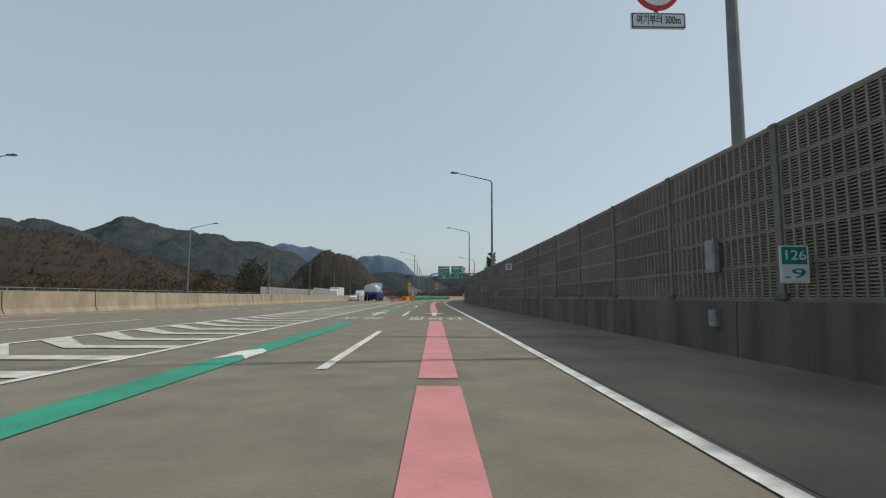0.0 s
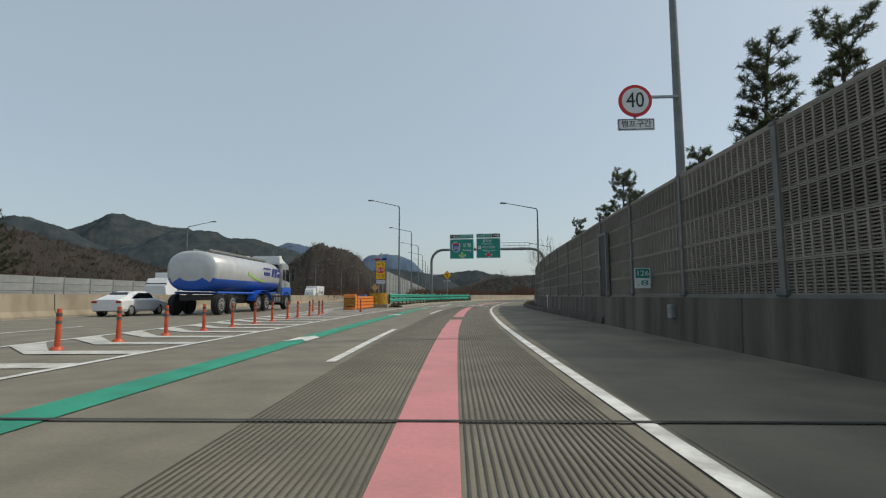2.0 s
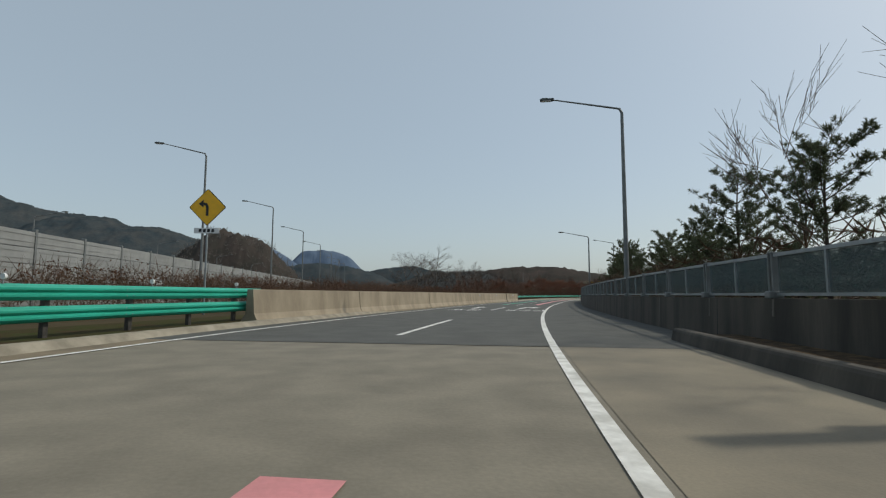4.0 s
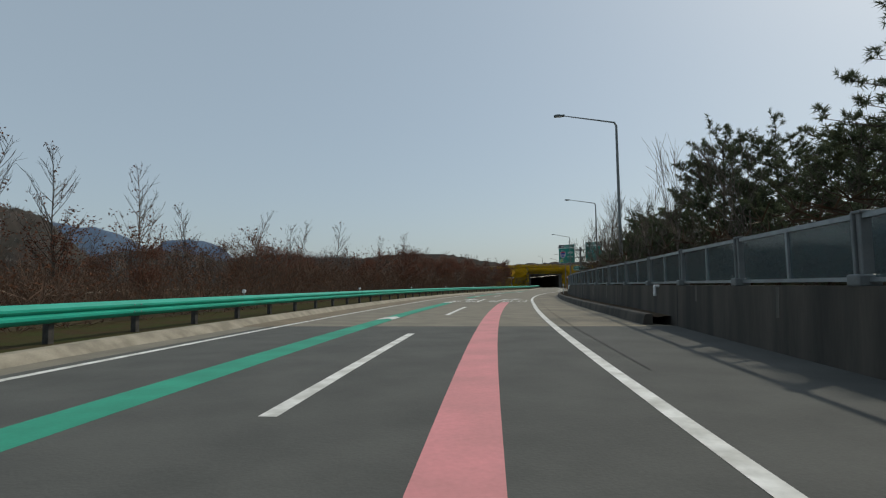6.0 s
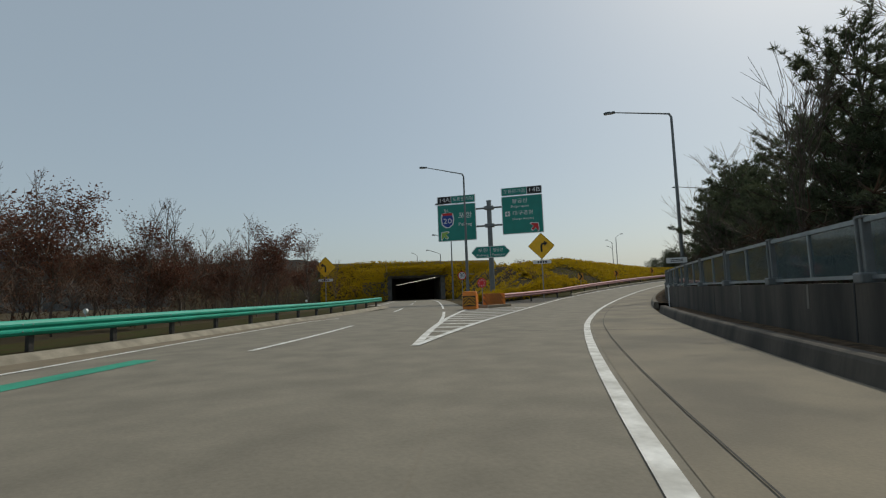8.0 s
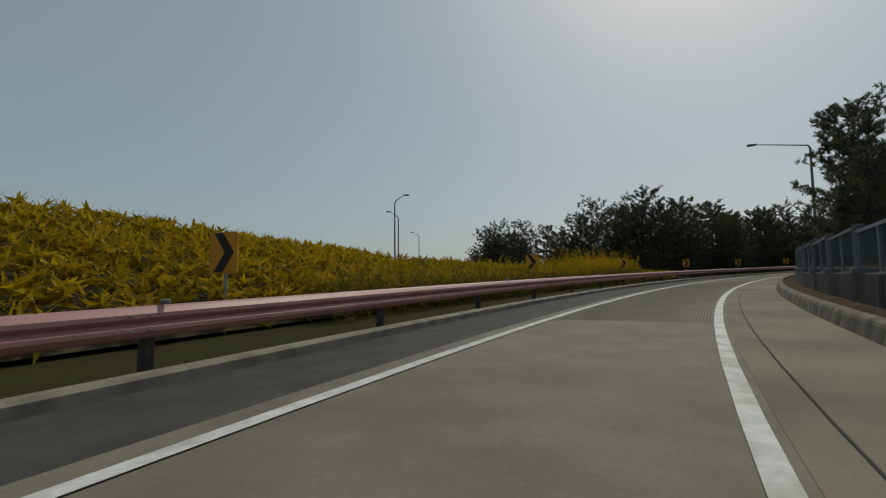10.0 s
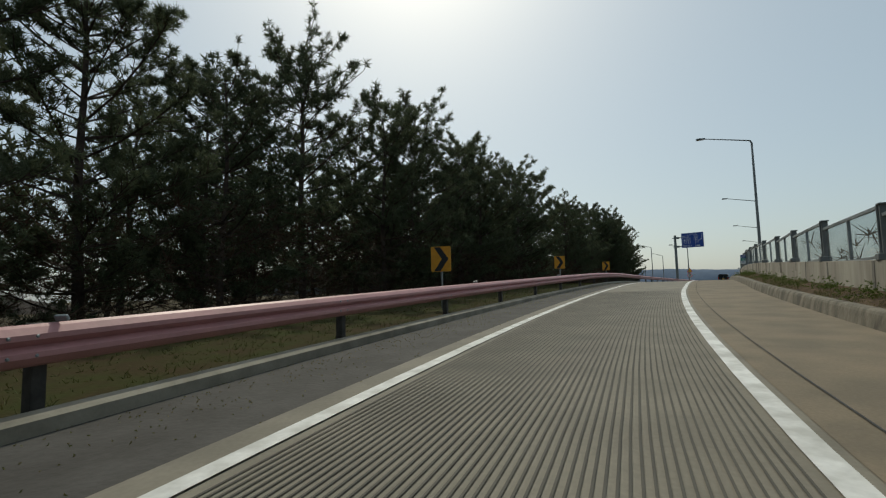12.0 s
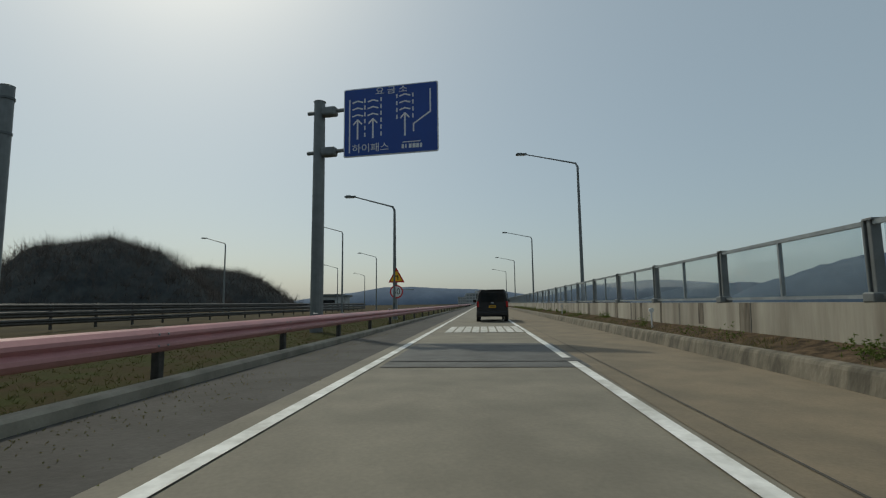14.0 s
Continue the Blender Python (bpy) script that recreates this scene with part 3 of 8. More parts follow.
def prism(bm, outline, y0, y1):
    """An outline in x and z, given depth in y."""
    f = [bm.verts.new((x, y0, z)) for x, z in outline]
    g = [bm.verts.new((x, y1, z)) for x, z in outline]
    n = len(f)
    bm.faces.new(f)
    bm.faces.new(g[::-1])
    for i in range(n):
        bm.faces.new((f[i - 1], f[i], g[i], g[i - 1])[::-1])
    bmesh.ops.recalc_face_normals(bm, faces=bm.faces)
    return bm


def ribbon(line, s0, s1, lo, hi, z, gap=2.0):
    """A flat strip between two offsets."""
    lo = lo if callable(lo) else (lambda s, v=lo: v)
    hi = hi if callable(hi) else (lambda s, v=hi: v)
    n = max(2, int((s1 - s0) / gap) + 1)
    bm = bmesh.new()
    prev = None
    for s in np.linspace(s0, s1, n):
        row = [bm.verts.new(line.at(s, lo(s), z)), bm.verts.new(line.at(s, hi(s), z))]
        if prev:
            bm.faces.new((prev[0], prev[1], row[1], row[0]))
        prev = row
    return bm


def sweep(line, s0, s1, off, profile, gap=2.0, close=True, bm=None, drop=lambda s: 0.0):
    """A profile of (offset, height) carried along a line."""
    off = off if callable(off) else (lambda s, v=off: v)
    n = max(2, int((s1 - s0) / gap) + 1)
    bm = bm or bmesh.new()
    prev = None
    k = len(profile)
    for s in np.linspace(s0, s1, n):
        row = [bm.verts.new(line.at(s, off(s) + o, z + drop(s))) for o, z in profile]
        if prev:
            for i in range(k if close else k - 1):
                j = (i + 1) % k
                bm.faces.new((prev[i], prev[j], row[j], row[i]))
        elif close:
            bm.faces.new(row[::-1])
        prev = row
    if close:
        bm.faces.new(prev)
    bmesh.ops.recalc_face_normals(bm, faces=bm.faces)
    return bm


def words(text, size, material, parent, m, name="lettering", width=None, thick=0.004, stretch=1.0, label=""):
    """Lettering as a mesh. m: its middle, reading along x, facing -y."""
    cu = bpy.data.curves.new("lettering", "FONT")
    cu.body, cu.size, cu.extrude, cu.align_x, cu.align_y = text, size, thick, "CENTER", "CENTER"
    cu.resolution_u = 3
    tmp = bpy.data.objects.new("lettering_source", cu)
    me = bpy.data.meshes.new_from_object(tmp)
    bpy.data.objects.remove(tmp)
    if width and me.vertices:
        xs = [v.co.x for v in me.vertices]
        k = width / max(0.01, max(xs) - min(xs))
        me.transform(Matrix.Diagonal((k, 1, 1, 1)))
    me.transform(Matrix.Diagonal((1, stretch, 1, 1)))
    me.materials.clear()
    return part(name, me, material, parent, label, m)


FACE = Matrix.Rotation(radians(90), 4, "X")


def on_face(x, z, y=-0.02):
    return Matrix.Translation((x, y, z)) @ FACE


# ---------------------------------------------------------------- ground, roads, kerbs
def structure(name, bm, material, label, category):
    return tagged(part(name, bm, material), label, category, kind="structure")


bm = bmesh.new()
bmesh.ops.create_grid(bm, x_segments=60, y_segments=60, size=4200, matrix=Matrix.Translation((100, 200, -0.06)))
structure("ground", bm, "ground", "dry brown winter field reaching the hills", "ground")
ROAD_R = lambda s: WALL(s) if s < 94 or 160 < s < 236.5 else KERB(s) + 0.02
ROAD = structure("road_ramp", ribbon(RAMP, -60, 800, lambda s: max(-9.5, min(-4.6, GORE_R(s) - 0.9)) if s < 322 else EDGE_L(s) - 0.35, ROAD_R, 0.0), "road", "grey-brown grooved concrete ramp road", "road")
structure("road_main", ribbon(MAIN, -60, 900, -18.7, -3.0, -0.004, 10), "road", "wide grey concrete expressway carriageway", "road")
structure("road_opposite", ribbon(MAIN, -60, 900, -34.5, -19.3, -0.004, 10), "road", "grey concrete carriageway beyond the median barrier", "road")
structure("road_branch", ribbon(BRANCH, 2, 150, -4.6, 4.4, 0.004), "road", "grey concrete two-lane road into the underpass", "road")
structure("pavement_gore", ribbon(RAMP, 312, 335, steps((312, -12.5), (322, -11.0), (335, -6.5)), lambda s: L_LINE(s) - 0.3, -0.008), "road", "concrete apron between the two roads", "apron")
structure("pavement_shoulder", ribbon(RAMP, 428, 800, lambda s: R_LINE(s) + 0.14, lambda s: ROAD_R(s) - 0.01, 0.005), "shoulder_tan", "sunlit tan concrete hard shoulder of the bridge", "shoulder")
structure("pavement_shoulder", ribbon(RAMP, -60, 428, lambda s: R_LINE(s) + 0.14, lambda s: ROAD_R(s) - 0.01, 0.005), "shoulder", "stained concrete hard shoulder beside the wall", "shoulder")
structure("pavement_verge", ribbon(RAMP, 331, 800, lambda s: RAIL_L(s) - 2.4, lambda s: EDGE_L(s) - 0.33, -0.004), "gutter", "stained concrete gutter beside the guardrail", "verge")

structure("road_bridge_deck", ribbon(RAMP, 158, 236, lambda s: GORE_R(s) - 1.3 if s < 214 else GORE_R(s) - 0.3, lambda s: ROAD_R(s) - 0.02, 0.0085), "asphalt", "dark grey asphalt surface of the bridge deck", "road")
for a, b in [(118, 158), (236, 318)]:
    structure("pavement_verge", ribbon(RAMP, a, b, lambda s: min(GORE_R(s) - 0.75, RAIL_B(s) + 0.75) + 0.02, lambda s: GORE_R(s) - 0.12, 0.0065), "shoulder_tan", "sandy tan concrete strip below the guardrail", "verge")


def marking(name, bm, material, label):
    return tagged(part(name, bm, material), label, "road marking", kind="structure")


W = 0.075
marking("trim_edge_line", ribbon(RAMP, -60, 800, lambda s: R_LINE(s) - W, lambda s: R_LINE(s) + W, 0.012), "white", "white painted solid edge line")
marking("trim_left_line", ribbon(RAMP, 335, 800, lambda s: EDGE_L(s) - W, lambda s: EDGE_L(s) + W, 0.012), "white", "white painted solid edge line")
marking("trim_gore_line", ribbon(RAMP, -60, 318, lambda s: GORE_R(s) - 0.07, lambda s: GORE_R(s) + 0.07, 0.012), "white", "white painted line beside the hatched gore")
marking("trim_main_line", ribbon(MAIN, -60, 300, -8.45, -8.31, 0.012, 5), "white", "white painted line of the through carriageway")
marking("trim_median_line", ribbon(MAIN, -60, 900, -17.9, -17.78, 0.012, 10), "white", "white painted line beside the median")
for a, b in [(-40, 5.5), (6, 20), (31.5, 96), (98.5, 117), (128.5, 151), (196, 252.4)]:
    marking("trim_pink_stripe", ribbon(RAMP, a, b, lambda s: PINK(s) - 0.24, lambda s: PINK(s) + 0.24, 0.010), "pink_paint", "faded pink guidance stripe painted along the lane")
for a, b in [(-40, 18.7), (32, 117), (129, 151), (196, 253), (262, 305)]:
    marking("trim_green_stripe", ribbon(RAMP, a, b, lambda s: GREEN(s) - 0.25, lambda s: GREEN(s) + 0.25, 0.010), "green_paint", "green guidance stripe painted along the lane")
for s in [8.5, 20 + 13, 46.5, 60, 73.5, 87, 101, 114.5, 131, 138, 199, 213, 226, 239, 252.6, 267.5, 281, 294]:
    g = GREEN(s)
    bm = bmesh.new()
    c = [RAMP.at(s - 0.75, g - 0.25, 0.014), RAMP.at(s + 0.25, g - 0.25, 0.014), RAMP.at(s + 0.75, g, 0.014), RAMP.at(s + 0.25, g + 0.25, 0.014), RAMP.at(s - 0.75, g + 0.25, 0.014), RAMP.at(s - 0.25, g, 0.014)]
    bm.faces.new([bm.verts.new(v) for v in c])
    marking("trim_guide_arrow", bm, "white", "small white arrowhead on the green stripe")
for s in [-11.5, 6.7, 25.1, 44.2, 63.7, 83.0, 102.6, 121.7, 141, 160, 179]:
    marking("trim_lane_dash", ribbon(RAMP, s, s + 7.2, lambda q: DIVIDE(q) - W, lambda q: DIVIDE(q) + W, 0.012), "white", "white painted lane dash")
for a, b in [(193, 199), (205, 211.1), (216.9, 223.4), (227.8, 234.2), (240.5, 246.5), (253, 259.2), (265.2, 271)]:
    marking("trim_lane_dash", ribbon(RAMP, a, b, lambda q: DIVIDE(q) - W, lambda q: DIVIDE(q) + W, 0.012), "white", "white painted lane dash")
for s in [0.5, 22, 42, 62, 82]:
    marking("trim_branch_dash", ribbon(BRANCH, s, s + 7.3, -W, W, 0.014), "white", "white painted lane dash")
marking("trim_branch_line", ribbon(BRANCH, 26, 110, 2.9, 3.04, 0.014), "white", "white painted edge line of the branch")
marking("trim_branch_line", ribbon(BRANCH, 52, 110, -3.5, -3.36, 0.014), "white", "white painted edge line of the branch")
for k in range(-2, 14):
    for off in (-11.6, -14.75):
        marking("trim_lane_dash", ribbon(MAIN, 13 + 18 * k, 20 + 18 * k, off - W, off + W, 0.012), "white", "white painted lane dash")
for k in range(-2, 14):
    for off in (-23, -26.3, -29.6):
        marking("trim_lane_dash", ribbon(MAIN, 5 + 18 * k, 12 + 18 * k, off - W, off + W, 0.012), "oldwhite", "white painted lane dash")


def chevron(s, w=0.52):
    """One bent bar of the hatched gore: square to the ramp, then slanting ahead to the through road."""
    q = RAMP.at(s, GORE_R(s) - 0.07)
    n = q.y * math.cos(0.0732) - q.x * math.sin(0.0732)       # distance along the through road
    right = q.x * math.cos(0.0732) + q.y * math.sin(0.0732)
    left = -8.3
    width = right - left
    if width < 0.6:
        return None
    mid = right - 0.56 * width
    slant = 0.44 * width * 0.95
    bm = bmesh.new()
    f = [bm.verts.new(MAIN.at(n + dn, o, 0.013)) for dn, o in ((0, right), (w, right), (w, mid), (0, mid))]
    bm.faces.new(f)
    bm.faces.new((f[3], f[2], bm.verts.new(MAIN.at(n + slant + w * 1.7, left, 0.013)), bm.verts.new(MAIN.at(n + slant, left, 0.013))))
    return bm


for k in range(80):
    hatch = chevron(-19 + k * 1.66)
    if hatch:
        marking("trim_gore_hatch", hatch, "oldwhite", "worn white hatch bar of the gore")
for k in range(12):
    s = 308.5 + k * 1.5
    x0 = -2.9 - (s - 307) * 0.06
    x1 = -2.95 - (s - 307) * 0.25
    marking("trim_gore_hatch", ribbon(RAMP, s, s + 0.45, x1, x0, 0.013), "oldwhite", "worn white hatch bar of the gore")
marking("trim_gore_line", ribbon(RAMP, 306.9, 334, lambda s: -2.98 - (s - 307) * 0.25, lambda s: -2.8 - (s - 307) * 0.25, 0.015), "white", "white painted line of the diverging gore")
marking("trim_gore_line", ribbon(RAMP, 306.9, 336, lambda s: -2.98 - (s - 307) * 0.045, lambda s: -2.8 - (s - 307) * 0.045, 0.019), "white", "white painted line of the diverging gore")


def road_words(text, s, off, width, length):
    ob = words(text, 1.0, "white", None, None, "trim_road_lettering", width, 0.0, 1.0)
    ys = [v.co.y for v in ob.data.vertices] or [0, 1]
    ob.data.transform(Matrix.Diagonal((1, length / max(0.01, max(ys) - min(ys)), 1, 1)))
    ob.matrix_basis = RAMP.place(s, off, 0.016)
    tagged(ob, "white painted destination lettering on the lane", "road marking", kind="structure")


def arrow(s, off, shape, length=5.0):
    bm = bmesh.new()
    if shape == "ahead":
        o = [(-0.12, 0), (0.12, 0), (0.12, 0.6), (0.55, 0.6), (0, 1.0), (-0.55, 0.6), (-0.12, 0.6)]
        fs = [o]
    else:
        fs = [[(-0.75, 0), (-0.5, 0), (-0.25, 0.62), (-0.45, 0.86)], [(-0.45, 0.86), (-0.25, 0.62), (0.15, 0.62), (0.15, 0.86)], [(0.15, 0.42), (0.75, 0.74), (0.15, 1.06)]]
    for o in fs:
        bm.faces.new([bm.verts.new((x, y * length, 0)) for x, y in o])
    ob = part("trim_lane_arrow", bm, "white", None, "", RAMP.place(s, off, 0.016))
    tagged(ob, "white painted lane arrow", "road marking", kind="structure")


for s, a, b in [(21.8, -3.3, 0.0), (119.8, -4.2, -0.7), (253.9, -2.75, -0.08), (179, -3.9, -0.2)]:
    road_words("포항", s, a, 1.95, 2.5)
    road_words("팔공산", s, b, 2.45, 2.5)
arrow(25.4, -3.2, "ahead"), arrow(25.4, -0.05, "ahead")
arrow(122.4, -4.3, "ahead", 5.4), arrow(122, -0.9, "right", 5.4)
arrow(255.8, -2.8, "ahead", 3.4), arrow(255.6, -0.05, "right", 3.2)
arrow(182, -3.9, "ahead"), arrow(182, -0.2, "right")
marking("trim_speed_bars", ribbon(RAMP, 540, 544, -1.3, 1.4, 0.011), "oldwhite", "row of worn white painted blocks across the lane")
for k in range(9):
    marking("trim_road_gap", ribbon(RAMP, 539.9, 544.1, -1.05 + k * 0.3, -0.99 + k * 0.3, 0.0125), "road", "bare road between painted blocks")

# expansion joints, repairs and the flat dark strips that stand for grooves
for s, lo, hi, w in [(58.6, -5, 4.4, 0.05), (79.5, -5, 4.4, 0.06), (213.4, -5.3, 3.0, 0.22), (250.5, -5, 3.6, 0.05), (290.5, -5, 3.7, 0.04), (427, -4, 2.6, 0.05), (531.7, -1.6, 1.6, 0.5), (12, -1.5, 4.4, 0.08), (100.5, -6, 4.5, 0.04), (270, -5, 3.7, 0.04), (310, -4, 3.3, 0.04)]:
    marking("trim_joint", ribbon(RAMP, s, s + w, lo, hi, 0.018, 0.1), "joint" if w < 0.2 else "patch", "dark sealed joint across the concrete")
marking("trim_joint_lip", ribbon(RAMP, 213.7, 213.8, -5.3, 3.0, 0.018, 0.1), "kerb", "pale concrete lip of the bridge joint")
marking("trim_joint_lip", ribbon(RAMP, 213.2, 213.3, -5.3, 3.0, 0.018, 0.1), "kerb", "pale concrete lip of the bridge joint")
marking("trim_patch", ribbon(RAMP, 531, 535.5, -1.62, 1.62, 0.009, 0.5), "patch", "dark repaired strip across the lane")
marking("trim_manhole", ribbon(RAMP, 104.3, 105.6, -5.1, -4.0, 0.009, 0.5), "patch", "dark patched drain cover in the road")
marking("trim_long_joint", ribbon(RAMP, 230, 800, lambda s: R_LINE(s) + 0.42, lambda s: R_LINE(s) + 0.434, 0.018), "joint", "thin dark joint along the shoulder")


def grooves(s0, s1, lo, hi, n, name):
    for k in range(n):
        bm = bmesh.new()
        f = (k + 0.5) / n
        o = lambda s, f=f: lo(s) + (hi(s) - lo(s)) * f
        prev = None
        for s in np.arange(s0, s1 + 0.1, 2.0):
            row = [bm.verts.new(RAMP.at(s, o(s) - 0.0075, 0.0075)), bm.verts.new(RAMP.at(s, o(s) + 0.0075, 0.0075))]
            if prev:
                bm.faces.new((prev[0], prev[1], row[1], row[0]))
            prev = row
        # a flat strip: the groove's shade is painted, not cut
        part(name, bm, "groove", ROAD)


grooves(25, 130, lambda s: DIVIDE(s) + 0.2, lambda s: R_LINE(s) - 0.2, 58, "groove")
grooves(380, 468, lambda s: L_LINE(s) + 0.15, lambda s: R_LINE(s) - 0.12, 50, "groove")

# kerbs with soil behind them, along the wall
K_PROF = [(0.0, -0.03), (0.05, 0.20), (0.07, 0.24), (0.1, 0.26), (0.24, 0.26), (0.24, -0.03)]
for a, b in [(93, 160), (236.5, 318), (322, 440), (440, 800)]:
    # kerbs before the curve share the concrete darkened for shade
    structure("kerb", sweep(RAMP, a, b, KERB, K_PROF), "dirty_shaded" if b < 400 else "kerb_worn", "weathered concrete kerb beside the shoulder", "kerb")
    bm = bmesh.new()
    prev = None
    for s in np.arange(a, b + 0.1, 1.5):
        row = []
        for f in (0.0, 0.3, 0.6, 1.0):
            o = KERB(s) + 0.2 + f * (WALL(s) - KERB(s) - 0.12)
            row.append(bm.verts.new(RAMP.at(s, o, 0.21 + (0.2 * f if s > 428 else 0.0) + 0.05 * noise.noise((s * 0.7, f * 3, 0)) * (1 if 0 < f < 1 else 0.2))))
        if prev:
            for i in range(3):
                bm.faces.new((prev[i], prev[i + 1], row[i + 1], row[i]))
        prev = row
    structure("ground_soil_strip", bm, "soil", "dark soil strip with weeds behind the kerb", "soil")
structure("kerb", sweep(RAMP, 340, 800, lambda s: RAIL_L(s) + 0.35, [(0, -0.03), (0, 0.1), (-0.05, 0.13), (-0.2, 0.13), (-0.2, -0.03)]), "kerb", "low concrete kerb under the pink guardrail", "kerb")
structure("ground_verge", ribbon(RAMP, 338, 800, lambda s: RAIL_L(s) - 7, lambda s: RAIL_L(s) + 0.2, 0.03), "grass", "patchy grass verge under the guardrail", "grass")
KERB_L = lambda s: min(GORE_R(s) - 0.75, RAIL_B(s) + 0.75)
structure("kerb", sweep(RAMP, 118, 330, KERB_L, [(0, -0.03), (-0.16, 0.10), (-0.22, 0.14), (-0.42, 0.145), (-0.42, -0.03)]), "kerb", "low sloping concrete kerb below the guardrail", "kerb")
structure("ground_rail_strip", ribbon(RAMP, 118, 330, lambda s: KERB_L(s) - 3.8, lambda s: KERB_L(s) - 0.4, 0.115), "grass", "dry grass strip under the green guardrail", "grass")

def earthwork(name, s0, s1, section, material, label):
    """Ground beside the ramp: section(s) gives (offset, height above the plain) pairs."""
    bm = bmesh.new()
    prev = None
    for s in np.arange(s0, s1 + 0.1, 3.0):
        row = []
        for o, z in section(s):
            p = RAMP.at(s, o)
            row.append(bm.verts.new((p.x, p.y, z + 0.12 * noise.noise((p.x * 0.3, p.y * 0.3, 0)))))
        if prev:
            for i in range(len(row) - 1):
                bm.faces.new((prev[i], prev[i + 1], row[i + 1], row[i]))
        prev = row
    structure(name, bm, material, label, "ground")


earthwork("ground_outer_slope", 316, 800, lambda s: [(WALL(s) + 0.3, rise(s) - 0.3), (WALL(s) + 5, rise(s) - 0.35), (WALL(s) + 9, rise(s) - 0.4), (WALL(s) + 10 + 2.2 * rise(s), -0.3)], "ground", "dry grass slope below the parapet")
earthwork("ground_inner_field", 416, 800, lambda s: [(RAIL_L(s) - 6.8, rise(s) - 0.15), (RAIL_L(s) - 14, rise(s) - 0.2), (RAIL_L(s) - 24, rise(s) - 0.3), (RAIL_L(s) - (26 if s < 465 else min(110, 26 + (s - 465) * 1.5)), rise(s) - 0.4), (RAIL_L(s) - (40 if s < 465 else min(130, 40 + (s - 465) * 1.5)), -0.4)], "ground", "dry ground under the pines")

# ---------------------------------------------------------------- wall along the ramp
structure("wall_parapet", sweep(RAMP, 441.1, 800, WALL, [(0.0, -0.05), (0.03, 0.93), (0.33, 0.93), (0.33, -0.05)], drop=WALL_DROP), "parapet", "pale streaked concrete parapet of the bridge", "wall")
# weathered stretch with tree and wall shade put into its colour
structure("wall_parapet", sweep(RAMP, 126.1, 441, WALL, [(0.0, -0.05), (0.03, 0.93), (0.33, 0.93), (0.33, -0.05)], drop=WALL_DROP), "dirty_shaded", "weathered concrete parapet under the clear screens, darkened for shade", "wall")
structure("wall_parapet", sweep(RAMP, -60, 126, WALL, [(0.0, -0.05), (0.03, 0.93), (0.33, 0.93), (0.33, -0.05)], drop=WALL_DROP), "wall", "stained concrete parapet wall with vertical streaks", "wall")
for k in range(115):
    s = -40 + k * 6.9
    structure("trim_wall_joint", sweep(RAMP, s, s + 0.03, lambda q: WALL(q) - 0.004, [(0.0, 0), (0.03, 0.925), (0.04, 0.925), (0.04, 0)], drop=WALL_DROP), "joint", "dark vertical joint in the parapet", "joint")

BAY = 3.45
NOISE_END = 124.6


def noise_panel():
    """One louvred cassette, 3.3 m by 0.54 m, seen from the road."""
    bm = bmesh.new()
    L, H = BAY - 0.12, 0.517
    for z in (0.012, H - 0.012):
        box(bm, (0, 0, z), (L, 0.11, 0.024))
    for k in range(18):
        x = -L / 2 + 0.03 + k * (L - 0.06) / 17
        box(bm, (x, 0.0, H / 2), (0.042, 0.10, H - 0.04))
    return mesh("panel", bm)


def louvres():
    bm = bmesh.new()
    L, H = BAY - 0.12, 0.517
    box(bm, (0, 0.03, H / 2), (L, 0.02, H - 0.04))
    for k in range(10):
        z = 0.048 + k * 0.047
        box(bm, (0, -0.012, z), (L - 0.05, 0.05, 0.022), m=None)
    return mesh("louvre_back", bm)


PANEL, LOUVRE = noise_panel(), louvres()
PANEL.materials.append(M["panel"]), LOUVRE.materials.append(M["louvre"])
n = int((NOISE_END + 40) / BAY)
for k in range(n):
    s = NOISE_END - BAY * (k + 0.5)
    base = RAMP.at(s, WALL(s) + 0.17, 0.95)
    d = RAMP.at(s + 1, WALL(s + 1)) - RAMP.at(s - 1, WALL(s - 1))
    rot = Matrix.Rotation(math.atan2(-d.y, -d.x), 4, "Z")
    bay = thing("noise_barrier_bay", "grey louvred metal noise barrier bay on the concrete wall", "noise barrier", Matrix.Translation(base) @ rot, "noise barrier along the ramp")
    p = boxes(((BAY / 2, 0, 1.32), (0.13, 0.17, 2.68), 0.01), ((BAY / 2, 0.0, 2.67), (0.15, 0.2, 0.05)))
    part("post", p, "barrier_post", bay)
    part("foot_plate", boxes(((BAY / 2, 0.03, 0.06), (0.26, 0.3, 0.1), 0.02)), "darkpole", bay)
    for r in range(5):
        a = part("panel", PANEL, "panel", bay, "", Matrix.Translation((0, 0, 0.03 + r * 0.522)))
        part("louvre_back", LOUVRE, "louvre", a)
    part("sill_rail", boxes(((0, 0, 0.0), (BAY - 0.14, 0.14, 0.07))), "barrier_post", bay)
    part("cap_rail", boxes(((0, 0, 2.665), (BAY - 0.14, 0.12, 0.06))), "panel", bay)
p = thing("noise_barrier_end_post", "grey steel end post of the noise barrier", "post", RAMP.place(NOISE_END, WALL(NOISE_END) + 0.17, 0.95))
part("post", boxes(((0, 0, 1.3), (0.14, 0.14, 2.75), 0.01)), "pole", p)

# water stains running down the parapet below the posts
srng = random.Random(9)
